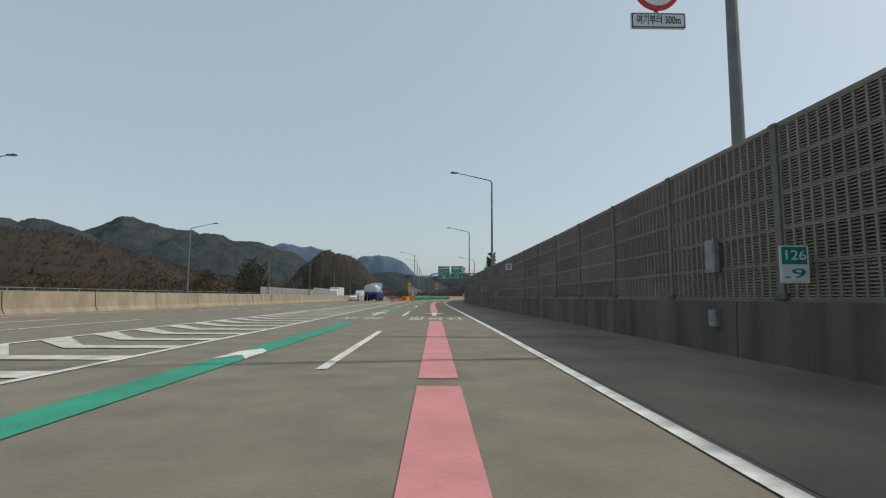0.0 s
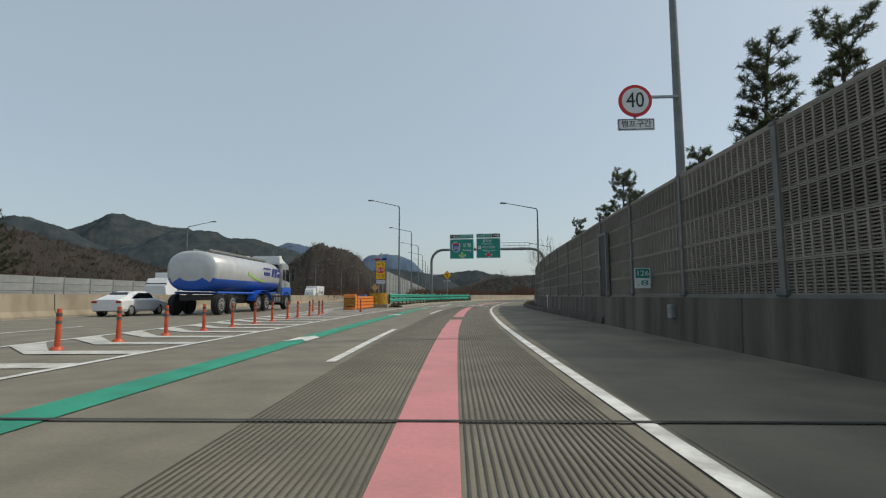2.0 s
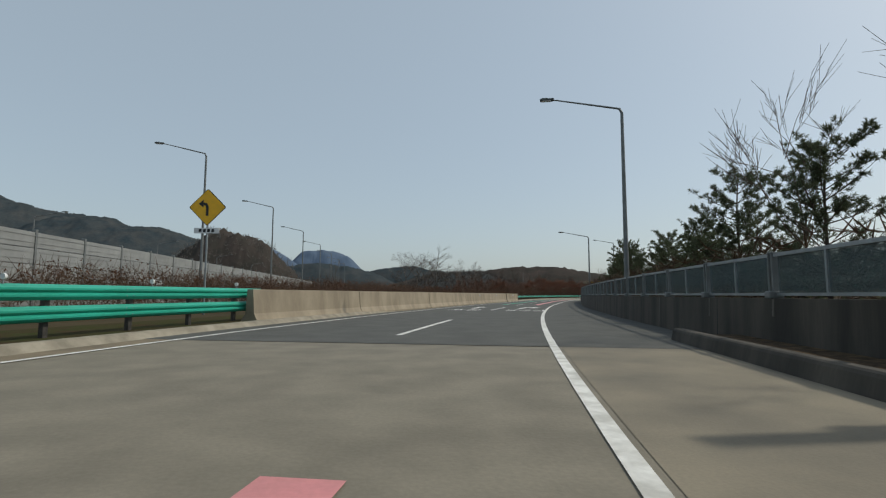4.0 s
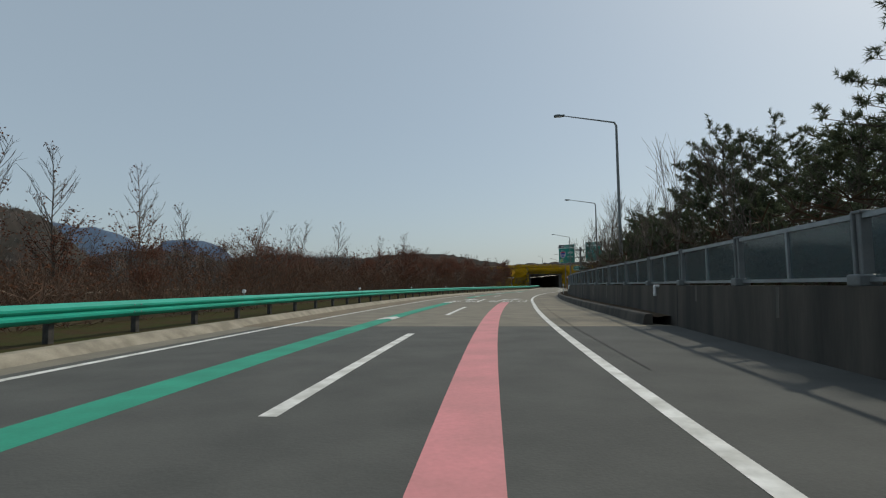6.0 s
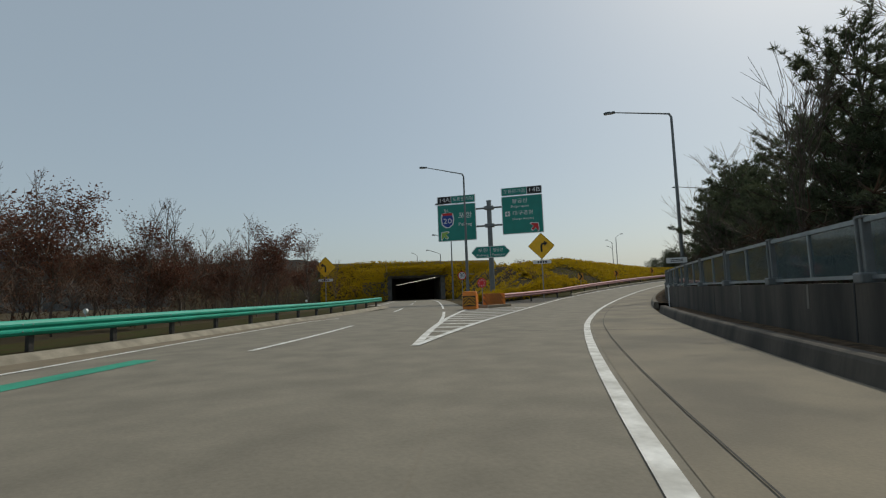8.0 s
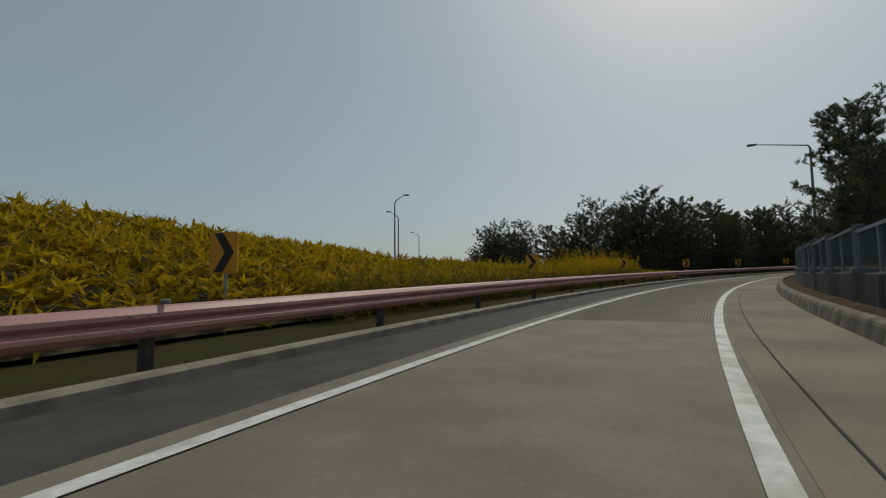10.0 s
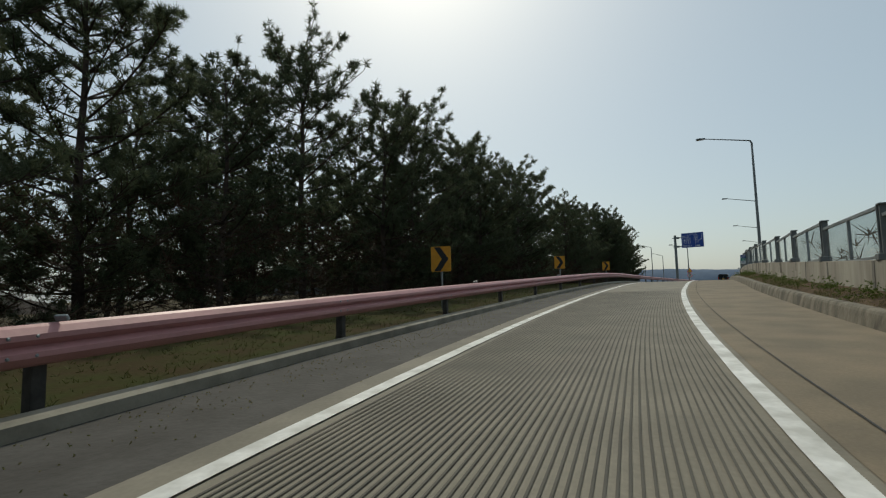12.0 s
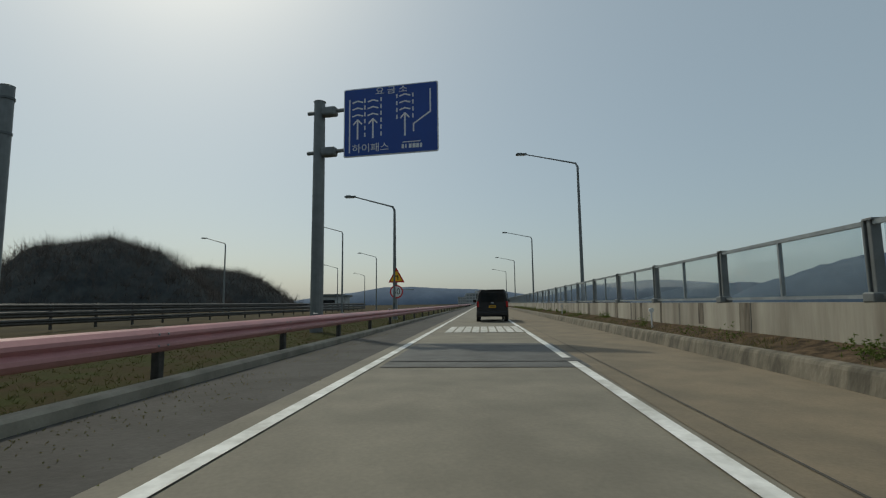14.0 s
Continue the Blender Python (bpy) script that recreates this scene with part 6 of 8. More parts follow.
for k in range(56):
    part("post", pm, "galv", g, "", MAIN.place(-58 + k * 2.9, -36.9, 0.95))
structure("wall_end_screen", sweep(RAMP, 176, 199, lambda s: LB(min(s, 221)) - 26, [(-0.1, 0), (-0.1, 1.1), (0.1, 1.1), (0.1, 0)], 8), "warm_wall", "pale low concrete wall beyond the road", "wall")


# ---------------------------------------------------------------- plants
def tuft_mesh(name, centers, size, rng, blades=7, droop=0.0, narrow=0.16):
    """Clumps of thin pointed blades round each centre: needles, leaves, grass."""
    n = len(centers)
    c = np.repeat(centers, blades, axis=0)
    k = len(c)
    dirs = rng.normal(size=(k, 3))
    dirs[:, 2] = dirs[:, 2] * 0.8 + 0.35 - droop
    dirs /= np.linalg.norm(dirs, axis=1)[:, None]
    side = np.cross(dirs, rng.normal(size=(k, 3)))
    side /= np.linalg.norm(side, axis=1)[:, None] + 1e-9
    ln = (np.repeat(np.broadcast_to(size, n), blades) * rng.uniform(0.6, 1.25, k))[:, None]
    v = np.stack([c - side * ln * narrow, c + side * ln * narrow, c + dirs * ln], 1).reshape(-1, 3)
    f = np.arange(k * 3).reshape(-1, 3)
    return v, f


def limbs(paths, seg=5):
    """Tapered tubes along polylines: (points, r0, r1) each."""
    V, Fc = [], []
    for pts, r0, r1 in paths:
        pts = np.asarray(pts, float)
        n = len(pts)
        base = len(V)
        for i, p in enumerate(pts):
            d = pts[min(i + 1, n - 1)] - pts[max(i - 1, 0)]
            d = d / (np.linalg.norm(d) + 1e-9)
            a = np.cross(d, (0.31, 0.95, 0.12))
            a /= np.linalg.norm(a) + 1e-9
            b = np.cross(d, a)
            r = r0 + (r1 - r0) * i / (n - 1)
            for j in range(seg):
                t = 2 * np.pi * j / seg
                V.append(p + (a * np.cos(t) + b * np.sin(t)) * r)
        for i in range(n - 1):
            for j in range(seg):
                k = (j + 1) % seg
                Fc.append((base + i * seg + j, base + i * seg + k, base + (i + 1) * seg + k, base + (i + 1) * seg + j))
    return V, Fc


def pompom_mesh(at, way, blades, needle, width, rng):
    """Tufts of stiff needles that radiate from the end of a twig, most of them forwards."""
    way = way / np.linalg.norm(way, axis=1)[:, None]
    c, w = np.repeat(at, blades, 0), np.repeat(way, blades, 0)
    k = len(c)
    d = rng.normal(size=(k, 3))
    d /= np.linalg.norm(d, axis=1)[:, None]
    d += w * 0.75
    d /= np.linalg.norm(d, axis=1)[:, None] + 1e-9
    side = np.cross(d, rng.normal(size=(k, 3)))
    side /= np.linalg.norm(side, axis=1)[:, None] + 1e-9
    root = c - w * rng.uniform(0, 0.12, k)[:, None] + d * 0.015
    ln = (needle * rng.uniform(0.75, 1.15, k))[:, None]
    v = np.stack([root - side * width, root + side * width, root + d * ln], 1).reshape(-1, 3)
    return v, np.arange(k * 3).reshape(-1, 3)


def pine(seed, h=9.0, spread=2.6, bare=0.25, light=False, fine=False):
    """Trunk, whorled limbs with upturned side twigs, and needle tufts of one pine; the mesh data of both."""
    rng = np.random.default_rng(seed)
    lean = rng.normal(0, 0.03, 2)
    zs = np.linspace(0, h * 0.96, 9)
    trunk = np.stack([lean[0] * zs * zs * 0.1 + 0.07 * np.sin(zs * 0.8 + seed), lean[1] * zs * zs * 0.1 + 0.05 * np.cos(zs), zs], 1)
    spot = lambda z: np.array([np.interp(z, zs, trunk[:, 0]), np.interp(z, zs, trunk[:, 1]), z])
    paths = [(trunk, 0.13 * h / 8, 0.025)]
    at, way = [], []
    fat = [rng.uniform(0.55, 1.25) for _ in range(8)]
    many = 0.95 if light else 1.7 if fine else 1.5
    z = h * bare
    while z < h * 0.94:
        f = (z - h * bare) / (h * (1 - bare))
        a0 = rng.uniform(0, 6.28)
        nb = int(rng.integers(3, 6))
        for i in range(nb):
            a = a0 + i * 6.28 / nb + rng.uniform(-0.6, 0.6)
            lump = np.interp((f * 7 + a * 0.7) % 7, range(8), fat)
            L = (spread * (1.0 - f) ** 0.6 * (0.75 + 0.25 * min(1, 4 * f)) * lump + 0.35) * rng.uniform(0.65, 1.15)
            flat = np.array([np.cos(a), np.sin(a), 0.0])
            cross = np.array([-flat[1], flat[0], 0.0])
            up, sway = 0.08 + 0.5 * f + rng.normal(0, 0.14), rng.normal(0, 0.25)
            p0 = spot(z)
            limb = lambda t: p0 + flat * (L * t) + cross * (sway * L * t * t) + np.array([0, 0, L * (up * t + 0.22 * t * t)])
            paths.append(([p0, limb(0.35), limb(0.7), limb(1.0)], 0.016 * h / 9 + 0.008 * L, 0.008))
            for j in range(int((2.4 + L * 3.4) * many)):
                t = 1.0 if j == 0 else rng.uniform(0.1, 1.0) ** 0.7
                way0 = flat * rng.uniform(0.2, 0.9) + cross * rng.normal(0, 0.75) * (1.2 - 0.6 * t) + np.array([0, 0, rng.uniform(0.25, 0.9)])
                way0 /= np.linalg.norm(way0)
                b, long = limb(t), rng.uniform(0.2, 0.45) + 0.16 * L * (1 - t)
                tip = b + way0 * long
                if not light:
                    paths.append(([b, tip], 0.011, 0.007))
                for g in (1.0, 0.62, 0.3)[: 2 if light else 3]:
                    out = way0 if g == 1.0 else way0 * 0.5 + rng.normal(0, 0.55, 3) + np.array([0, 0, 0.45])
                    at.append(b + (tip - b) * g + (0 if g == 1.0 else 0.13) * out)
                    way.append(out)
        z += rng.uniform(0.34, 0.58) * h / 9
    for k in range(8):
        q = np.array([rng.normal(0, 0.3), rng.normal(0, 0.3), 1.0])
        at.append(spot(h * 0.9) + q * (0.1 + 0.09 * k) * h / 9)
        way.append(q)
    blades, needle, width = (8, 0.24, 0.028) if light else (22, 0.17, 0.0115) if fine else (14, 0.19, 0.016)
    v, f = pompom_mesh(np.array(at), np.array(way), blades, needle, width, rng)
    tv, tf = limbs(paths, 3)
    return raw("trunk", tv, tf), raw("crown", v.tolist(), f.tolist()), h


def bare_tree(seed, h=7.0, spread=0.5, leaves=0, upright=0.6, depth=4, thick=0.0085):
    """A leafless tree by branching; leaves: how many dry leaves still hang."""
    rng = np.random.default_rng(seed)
    paths, ends = [], []

    def grow(p, d, L, r, lev):
        pts = [p]
        q, dd = p, d
        for _ in range(3):
            dd = dd + rng.normal(0, 0.10, 3) + np.array([0, 0, 0.06 * upright])
            dd = dd / np.linalg.norm(dd)
            q = q + dd * L / 3
            pts.append(q)
        paths.append((pts if lev else [pts[0], pts[2], pts[3]][::2], max(r, 0.006), max(r * 0.55, 0.004)))
        ends.append(q)
        if lev == 0:
            return
        for _ in range(rng.integers(3, 5) if lev > 1 else rng.integers(3, 6)):
            f = rng.uniform(0.35, 1.0)
            b = pts[0] + (pts[-1] - pts[0]) * f
            nd = dd + rng.normal(0, spread, 3)
            nd[2] = abs(nd[2]) * 0.6 + upright * 0.6
            grow(b, nd / np.linalg.norm(nd), L * rng.uniform(0.5, 0.8), r * 0.5, lev - 1)

    grow(np.zeros(3), np.array([0, 0, 1.0]), h * 0.42, thick * h, depth)
    zmax = max(e[2] for e in ends)
    k = h / zmax
    V, Fc = limbs(paths, 3)
    V = (np.array(V) * k).tolist()
    lv = None
    leaves *= 2
    if leaves:
        e = np.array(ends) * k
        c = e[rng.integers(0, len(e), leaves)] + rng.normal(0, 0.22, (leaves, 3))
        c = c[c[:, 2] > 0.2]
        v, f = tuft_mesh("leaves", c, 0.078, rng, 3, 0.5, 0.36)
        lv = raw("foliage", v.tolist(), f.tolist())
    return raw("trunk", V, Fc), lv, h


def leader_tree(seed, h=7.0, leaves=500):
    """A slim tree with one straight leader, rising side twigs, and dry leaves low in the crown."""
    rng = np.random.default_rng(seed)
    bend = rng.normal(0, 0.012, 2)
    axis = lambda z: np.array([bend[0] * z * z + 0.05 * np.sin(z * 1.3), bend[1] * z * z, z])
    paths = [([axis(z) for z in np.linspace(0, h, 8)], 0.0085 * h, 0.008)]
    spots = []
    z = 0.14 * h
    while z < 0.95 * h:
        f = z / h
        a = rng.uniform(0, 2 * np.pi)
        L = (0.34 * (1 - f) ** 0.8 + 0.05) * h * rng.uniform(0.6, 1.15)
        d = np.array([np.cos(a) * 0.62, np.sin(a) * 0.62, rng.uniform(0.6, 1.1)])
        d /= np.linalg.norm(d)
        p = axis(z)
        q1, q2 = p + d * L * 0.5, p + d * L + np.array([0, 0, 0.12 * L])
        paths.append(([p, q1, q2], 0.005 * h * (1.1 - f) + 0.004, 0.004))
        for _ in range(4 + int(L * 2.2)):
            t = rng.uniform(0.25, 1.0)
            b = p + (q2 - p) * t
            e = d + rng.normal(0, 0.38, 3) + np.array([0, 0, 0.3])
            tip = b + e / np.linalg.norm(e) * rng.uniform(0.25, 0.6) * (0.4 + 0.35 * L)
            paths.append(([b, tip], 0.008, 0.004))
            spots += [b, tip, (b + tip) / 2]
        z += rng.uniform(0.012, 0.03) * h
    tv, tf = limbs(paths, 3)
    e = np.array(spots)
    keep = rng.random(len(e)) < np.clip(1.15 - 1.5 * e[:, 2] / h, 0.03, 1.0)
    e = e[keep]
    c = e[rng.integers(0, len(e), leaves)] + rng.normal(0, 0.12, (leaves, 3))
    v, f = tuft_mesh("leaves", c, 0.085, rng, 3, 0.5, 0.36)
    return raw("trunk", tv, tf), raw("foliage", v.tolist(), f.tolist()), h


def plant(data, m, name, label, bark, leaf, group, scale=1.0):
    trunk, crown, h = data
    g = thing(name, label, "tree", m @ Matrix.Scale(scale, 4), group)
    part("trunk", trunk, bark, g)
    if crown:
        part("crown", crown, leaf, g)
    return g


prng = random.Random(5)
NEAR_PINES = [pine(50 + i, 9.0, 2.9 + 0.3 * (i % 2), 0.06, fine=True) for i in range(4)]
PINES = [pine(i, 9.0, 3.0 + 0.35 * (i % 3), 0.04 + 0.05 * (i % 3)) for i in range(6)]
SLIM = [pine(30 + i, 9.0, 0.75, 0.1, fine=True) for i in range(3)]
FAR_PINES = [pine(10 + i, 9.0, 3.0 + 0.3 * (i % 3), 0.04, True) for i in range(6)]
BARE = [bare_tree(20 + i, 7.0, 0.34 + 0.06 * (i % 3), 0, 0.85, 4, 0.006) for i in range(5)]
SPREADING = [bare_tree(25 + i, 8.0, 0.75, 0, 0.42, 5, 0.011) for i in range(2)]
BROWN = [bare_tree(40 + i, 6.0, 0.42, 1500, 0.8, 4) for i in range(5)]
BIRCH = [leader_tree(60 + i, 7.0, 420 + 160 * (i % 3)) for i in range(5)]


def put_pine(x, y, h, z=0.0, far=False):
    plant(prng.choice(NEAR_PINES if far == "near" else FAR_PINES if far else PINES), Matrix.Translation((x, y, z)) @ Matrix.Rotation(prng.uniform(0, 6.28), 4, "Z"), "pine_tree", "dark green pine tree with ragged needle clumps", "bark", "needles", "pines", h / 9.0)


def put_bare(kind, x, y, h, z=0.0):
    data, label, leaf = {"spreading": (SPREADING, "broad bare tree with dense thin twigs", "dryleaf"), "bare": (BARE, "bare winter tree with thin twigs", "dryleaf"), "brown": (BROWN, "small tree holding dry brown leaves", "dryleaf"), "birch": (BIRCH, "slender upright tree with brown leaves low in its crown", "dryleaf")}[kind]
    plant(prng.choice(data), Matrix.Translation((x, y, z)) @ Matrix.Rotation(prng.uniform(0, 6.28), 4, "Z"), kind + "_tree", label, "twig", leaf, kind + " trees", h / data[0][2])


SHRUB = [bare_tree(80 + i, 3.0, 0.55, 70, 0.45, 3) for i in range(6)]


def put_shrub(x, y, h, z=0.0):
    plant(prng.choice(SHRUB), Matrix.Translation((x, y, z)) @ Matrix.Rotation(prng.uniform(0, 6.28), 4, "Z"), "bare_shrub", "brown leafless shrub with a few dry leaves", "twig", "dryleaf", "bare shrubs", h / 3.0)


def clear_of_roads(x, y, gap):
    """True where a place lies away from every road."""
    for line in (RAMP, BRANCH):
        if np.min(np.hypot(line.q[1:-1, 0] - x, line.q[1:-1, 1] - y)) < gap:
            return False
    return True


# right of the ramp, behind the wall: single pines first, then a belt
for s, o, h in [(66, 9.5, 4.6), (69, 10, 4.0), (88, 9.5, 8.0), (91, 9.5, 9.2), (97, 10, 7.4), (103, 9, 6.6), (109, 10, 9.3), (112, 9.4, 7.6), (116, 10.5, 6.6), (121, 9.0, 6.6), (128, 9.6, 9.0), (133, 9.8, 7.0), (81, 9.5, 6.5), (76, 9.8, 5.6), (140, 11, 5.2), (146, 12, 5.6), (99, 12, 7.0), (152, 10, 5.2)]:
    p = RAMP.at(s, o)
    plant(prng.choice(SLIM), Matrix.Translation(p) @ Matrix.Rotation(prng.uniform(0, 6.28), 4, "Z"), "pine_tree", "slender dark green pine behind the noise barrier", "bark", "needles", "pines", h / 9.0)
for s, o, h in [(134, 7.0, 6.6), (137, 6.4, 8.2), (139, 6.9, 7.4), (141, 6.2, 8.6), (144, 7.4, 8.2), (147, 6.6, 8.0), (151, 6.2, 7.6), (156, 7.5, 6.5), (162, 6.8, 6.5)]:
    p = RAMP.at(s, o)
    put_bare("bare", p.x, p.y, h)
s = 162.0
while s < 345:
    for o in (9.4, 14):
        p = RAMP.at(s + prng.uniform(-2, 2), o + prng.uniform(-1.5, 1.5))
        put_pine(p.x, p.y, prng.uniform(5.0, 7.8) * (0.78 if s < 230 else 0.76 if 244 < s < 330 else 0.95 if o < 10 else 1.05), p.z - 0.3, o > 10)
    s += 5.4
for s, o, h in [(234.5, 9.2, 7.6), (242, 9.4, 6.2), (248, 9.0, 6.0), (255, 9.6, 5.2), (225.2, 9.6, 8.8), (231, 11, 8.0), (262, 9.8, 5.6), (268, 10, 6.2), (298, 9.6, 7.4), (307, 9.0, 6.4)]:
    p = RAMP.at(s, o)
    put_pine(p.x, p.y, h, p.z)
s = 238.0
while s < 345:
    p = RAMP.at(s, WALL(s) + prng.uniform(3.6, 4.8))
    put_pine(p.x, p.y, prng.uniform(4.2, 5.6) * (0.9 if s < 262 else 1.0) + (2.4 if s > 304 else 0.0), p.z - 0.3)
    s += prng.uniform(2.3, 3.6)
for k in range(46):
    s = 226 + k * 2.7 + prng.uniform(-1.2, 1.2)
    p = RAMP.at(s, WALL(s) + prng.uniform(1.4, 3.2))
    put_bare("bare", p.x, p.y, prng.uniform(3.8, 6.6))
for s, o, h in [(264, 7.0, 9.4), (268.5, 7.6, 11.0), (272, 7.0, 10.2), (277, 8.0, 11.2), (283, 7.4, 9.6), (291, 7.6, 9.0), (314, 7.6, 8.4), (318.5, 7.0, 9.6), (322, 7.4, 10.4), (326, 7.0, 9.2)]:
    p = RAMP.at(s, o)
    put_bare("bare", p.x, p.y, h * (0.86 if s < 300 else 0.9))
for s, o, h in [(402, 8.0, 6.5), (401.5, 5.6, 8.6), (405.5, 5.4, 9.6), (411, 5.9, 8.6), (415, 6.6, 7.6), (420, 5.6, 7.6), (426, 5.8, 9.2), (431, 5.8, 10.2), (437, 5.9, 9.8), (443, 6.0, 9.0), (449, 6.1, 8.6), (453, 6.6, 6.6), (446, 9.5, 9.5), (436, 9.5, 9), (395, 9.5, 6.5), (386, 8, 7), (376, 8.5, 7.5), (366, 9, 8), (356, 9, 8)]:
    p = RAMP.at(s, o)
    put_pine(p.x, p.y, h, p.z, "near" if s > 405 else True)
# left of the ramp: the pine plantation inside the loop
for k in range(24):
    for j in range(4):
        s = 423 + k * 4.5 + prng.uniform(-1.6, 1.6)
        p = RAMP.at(s, RAIL_L(s) - 6.4 - j * 3.4 + prng.uniform(-1.0, 1.0))
        if s > 496 and j > 1:
            continue
        put_pine(p.x, p.y, prng.uniform(7.4, 9.4) if s < 519 else prng.uniform(6.0, 7.2), p.z - 0.2, "near" if j == 0 and s < 474 else j > 0)
for s, o, h in [(424, -13, 9.6), (427, -16, 9.0), (422, -19.5, 6.8), (419, -21, 6.2), (416, -23, 4.6), (424, -23, 6.0), (428, -21, 6.8), (462, -12, 10.5), (470, -11.5, 10.5), (477, -12, 10.2), (483, -11, 9.5)]:
    p = RAMP.at(s, o)
    put_pine(p.x, p.y, h, p.z)
for k in range(44):
    s = prng.uniform(411, 440)
    p = RAMP.at(s, prng.uniform(-21 - (s - 409) * 1.2, -19))
    put_pine(p.x, p.y, prng.uniform(4.8, 6.4), rise(430) * 0.9 - 0.6, True)
for s, o, h in [(508, -11.2, 9.8), (513, -10.8, 10.0), (517.5, -11.0, 9.8), (522, -11.2, 9.4), (526, -11.4, 8.8), (530, -12.0, 7.6)]:
    p = RAMP.at(s, o)
    put_pine(p.x, p.y, h, p.z - 0.2, "near")
# brown trees and shrubs on the left of the second stretch
for k in range(20):
    s = 232 + k * 4.9 + prng.uniform(-1.5, 1.5)
    p = RAMP.at(s, RAIL_B(min(s, 330)) - prng.uniform(8.5, 14))
    if clear_of_roads(p.x, p.y, 9.0):
        put_bare("birch", p.x, p.y, prng.uniform(6.0, 8.6), -0.3)
for k in range(96):
    s = 160 + k * 1.75 + prng.uniform(-1.5, 1.5)
    p = RAMP.at(s, (-16 if s < 225 else RAIL_B(min(s, 330))) - prng.uniform(6, 20))
    if clear_of_roads(p.x, p.y, 9.5):
        put_bare(prng.choice(["brown", "brown", "birch"]), p.x, p.y, prng.uniform(4.0, 6.0) * (0.5 if s < 248 else 0.86), -0.3)
for k in range(17):
    s = 310 + k * 2.6
    p = RAMP.at(s, RAIL_B(min(s, 330)) - prng.uniform(6.5, 13))
    if np.min(np.hypot(BRANCH.q[:, 0] - p.x, BRANCH.q[:, 1] - p.y)) > 8.5:
        put_bare("brown" if k % 3 else "birch", p.x, p.y, prng.uniform(5.2, 7.4), -0.3)
for k in range(190):
    s = 150 + k * 0.95 + prng.uniform(-1, 1)
    p = RAMP.at(s, (-15 if s < 225 else RAIL_B(min(s, 330))) - 3.5 - abs(prng.gauss(0, 8)))
    if clear_of_roads(p.x, p.y, 8.8):
        put_shrub(p.x, p.y, prng.uniform(2.6, 4.6) * (0.5 if s < 246 else 1.0), -0.2)
for k in range(60):
    x, y = 15 + prng.uniform(0, 72), 300 + prng.uniform(0, 75)
    if clear_of_roads(x, y, 10):
        (put_shrub if k % 3 else (lambda a, b, h: put_bare("birch", a, b, h * 1.6)))(x, y, prng.uniform(3.0, 4.5))
for x, y, h in [(13, 285, 7.5), (-13, 214, 6)]:
    put_bare("bare", x, y, h)
for x, y, h in [(-0.2, 230.6, 9.4), (-2.2, 231.8, 8.6), (0.9, 229.6, 8.2), (-3.6, 230.4, 8.0), (-1.2, 229.2, 8.4)]:
    put_bare("spreading", x, y, h)
for x, y, h in [(52, 366, 6.4), (57, 369, 7.2), (61.5, 366, 6.6), (66, 368.5, 7.0), (70.5, 366, 6.2), (47, 362, 7.0), (74.5, 369, 5.4)]:
    put_bare("brown", x, y, h)
for k in range(34):
    s = 256 + k * 1.75 + prng.uniform(-0.8, 0.8)
    p = RAMP.at(s, RAIL_B(min(s, 330)) - prng.uniform(4.5, 9))
    if clear_of_roads(p.x, p.y, 9.0):
        put_bare("brown", p.x, p.y, prng.uniform(4.2, 6.0) * (0.72 if s < 272 else 1.0), -0.3)
# tall conifers and scrub beyond the far carriageway
for s, o, h in [(112, -42, 8), (116, -43, 9.5), (121, -42, 8.5), (168, -43, 9), (174, -42, 8), (182, -44, 10), (200, -43, 9), (98, -45, 6)]:
    p = MAIN.at(s, o)
    put_pine(p.x, p.y, h, p.z)


def scatter(name, label, category, material, centers, size, seed, blades=5, droop=0.0, narrow=0.2):
    rng = np.random.default_rng(seed)
    v, f = tuft_mesh(name, np.asarray(centers), size, rng, blades, droop, narrow)
    ob = part(name, raw(name, v.tolist(), f.tolist()), material)
    return tagged(ob, label, category, kind="stuff")


rng = np.random.default_rng(11)
# brown undergrowth left of the ramp and round the branch
c = []
for _ in range(19000):
    s = rng.uniform(150, 330)
    o = (-14 if s < 222 else RAIL_B(min(s, 330))) - 2.2 - abs(rng.normal(0, 7))
    p = RAMP.at(s, o)
    if not clear_of_roads(p.x, p.y, 8.6):
        continue
    c.append((p.x, p.y, (rng.uniform(-0.2, 1.5) + rng.uniform(0.0, 0.22) * min(12, abs(o + 8))) * (0.55 if s < 244 else 1.0)))
scatter("brown_scrub", "tangled brown winter scrub beside the road", "scrub", "redscrub", c, 0.8, 3, 7, -0.9, 0.012)
leaf = [(q[0] + rng.normal(0, 0.3), q[1] + rng.normal(0, 0.3), q[2] + rng.uniform(0, 0.7)) for q in c]
scatter("withered_leaves", "withered red-brown leaves in the roadside scrub", "leaves", "redleaf", leaf, 0.085, 33, 5, 0.3, 0.3)
c = []
for _ in range(3000):
    s = rng.uniform(20, 420)
    p = MAIN.at(s, -39 - abs(rng.normal(0, 9)))
    c.append((p.x, p.y, rng.uniform(0.0, 3.4)))
scatter("far_scrub", "brown scrub beyond the far carriageway", "scrub", "scrub", c, 0.9, 4, 8, 0.0, 0.05)
c = []
for _ in range(7000):
    s = rng.uniform(126, 345)
    p = RAMP.at(s, WALL(s) + 0.9 + abs(rng.normal(0, 3.0)))
    c.append((p.x, p.y, p.z + rng.uniform(0.0, 2.3)))
for _ in range(2200):
    s = rng.uniform(345, 470)
    p = RAMP.at(s, WALL(s) + 0.9 + abs(rng.normal(0, 3.5)))
    c.append((p.x, p.y, p.z + rng.uniform(0.0, 1.6)))
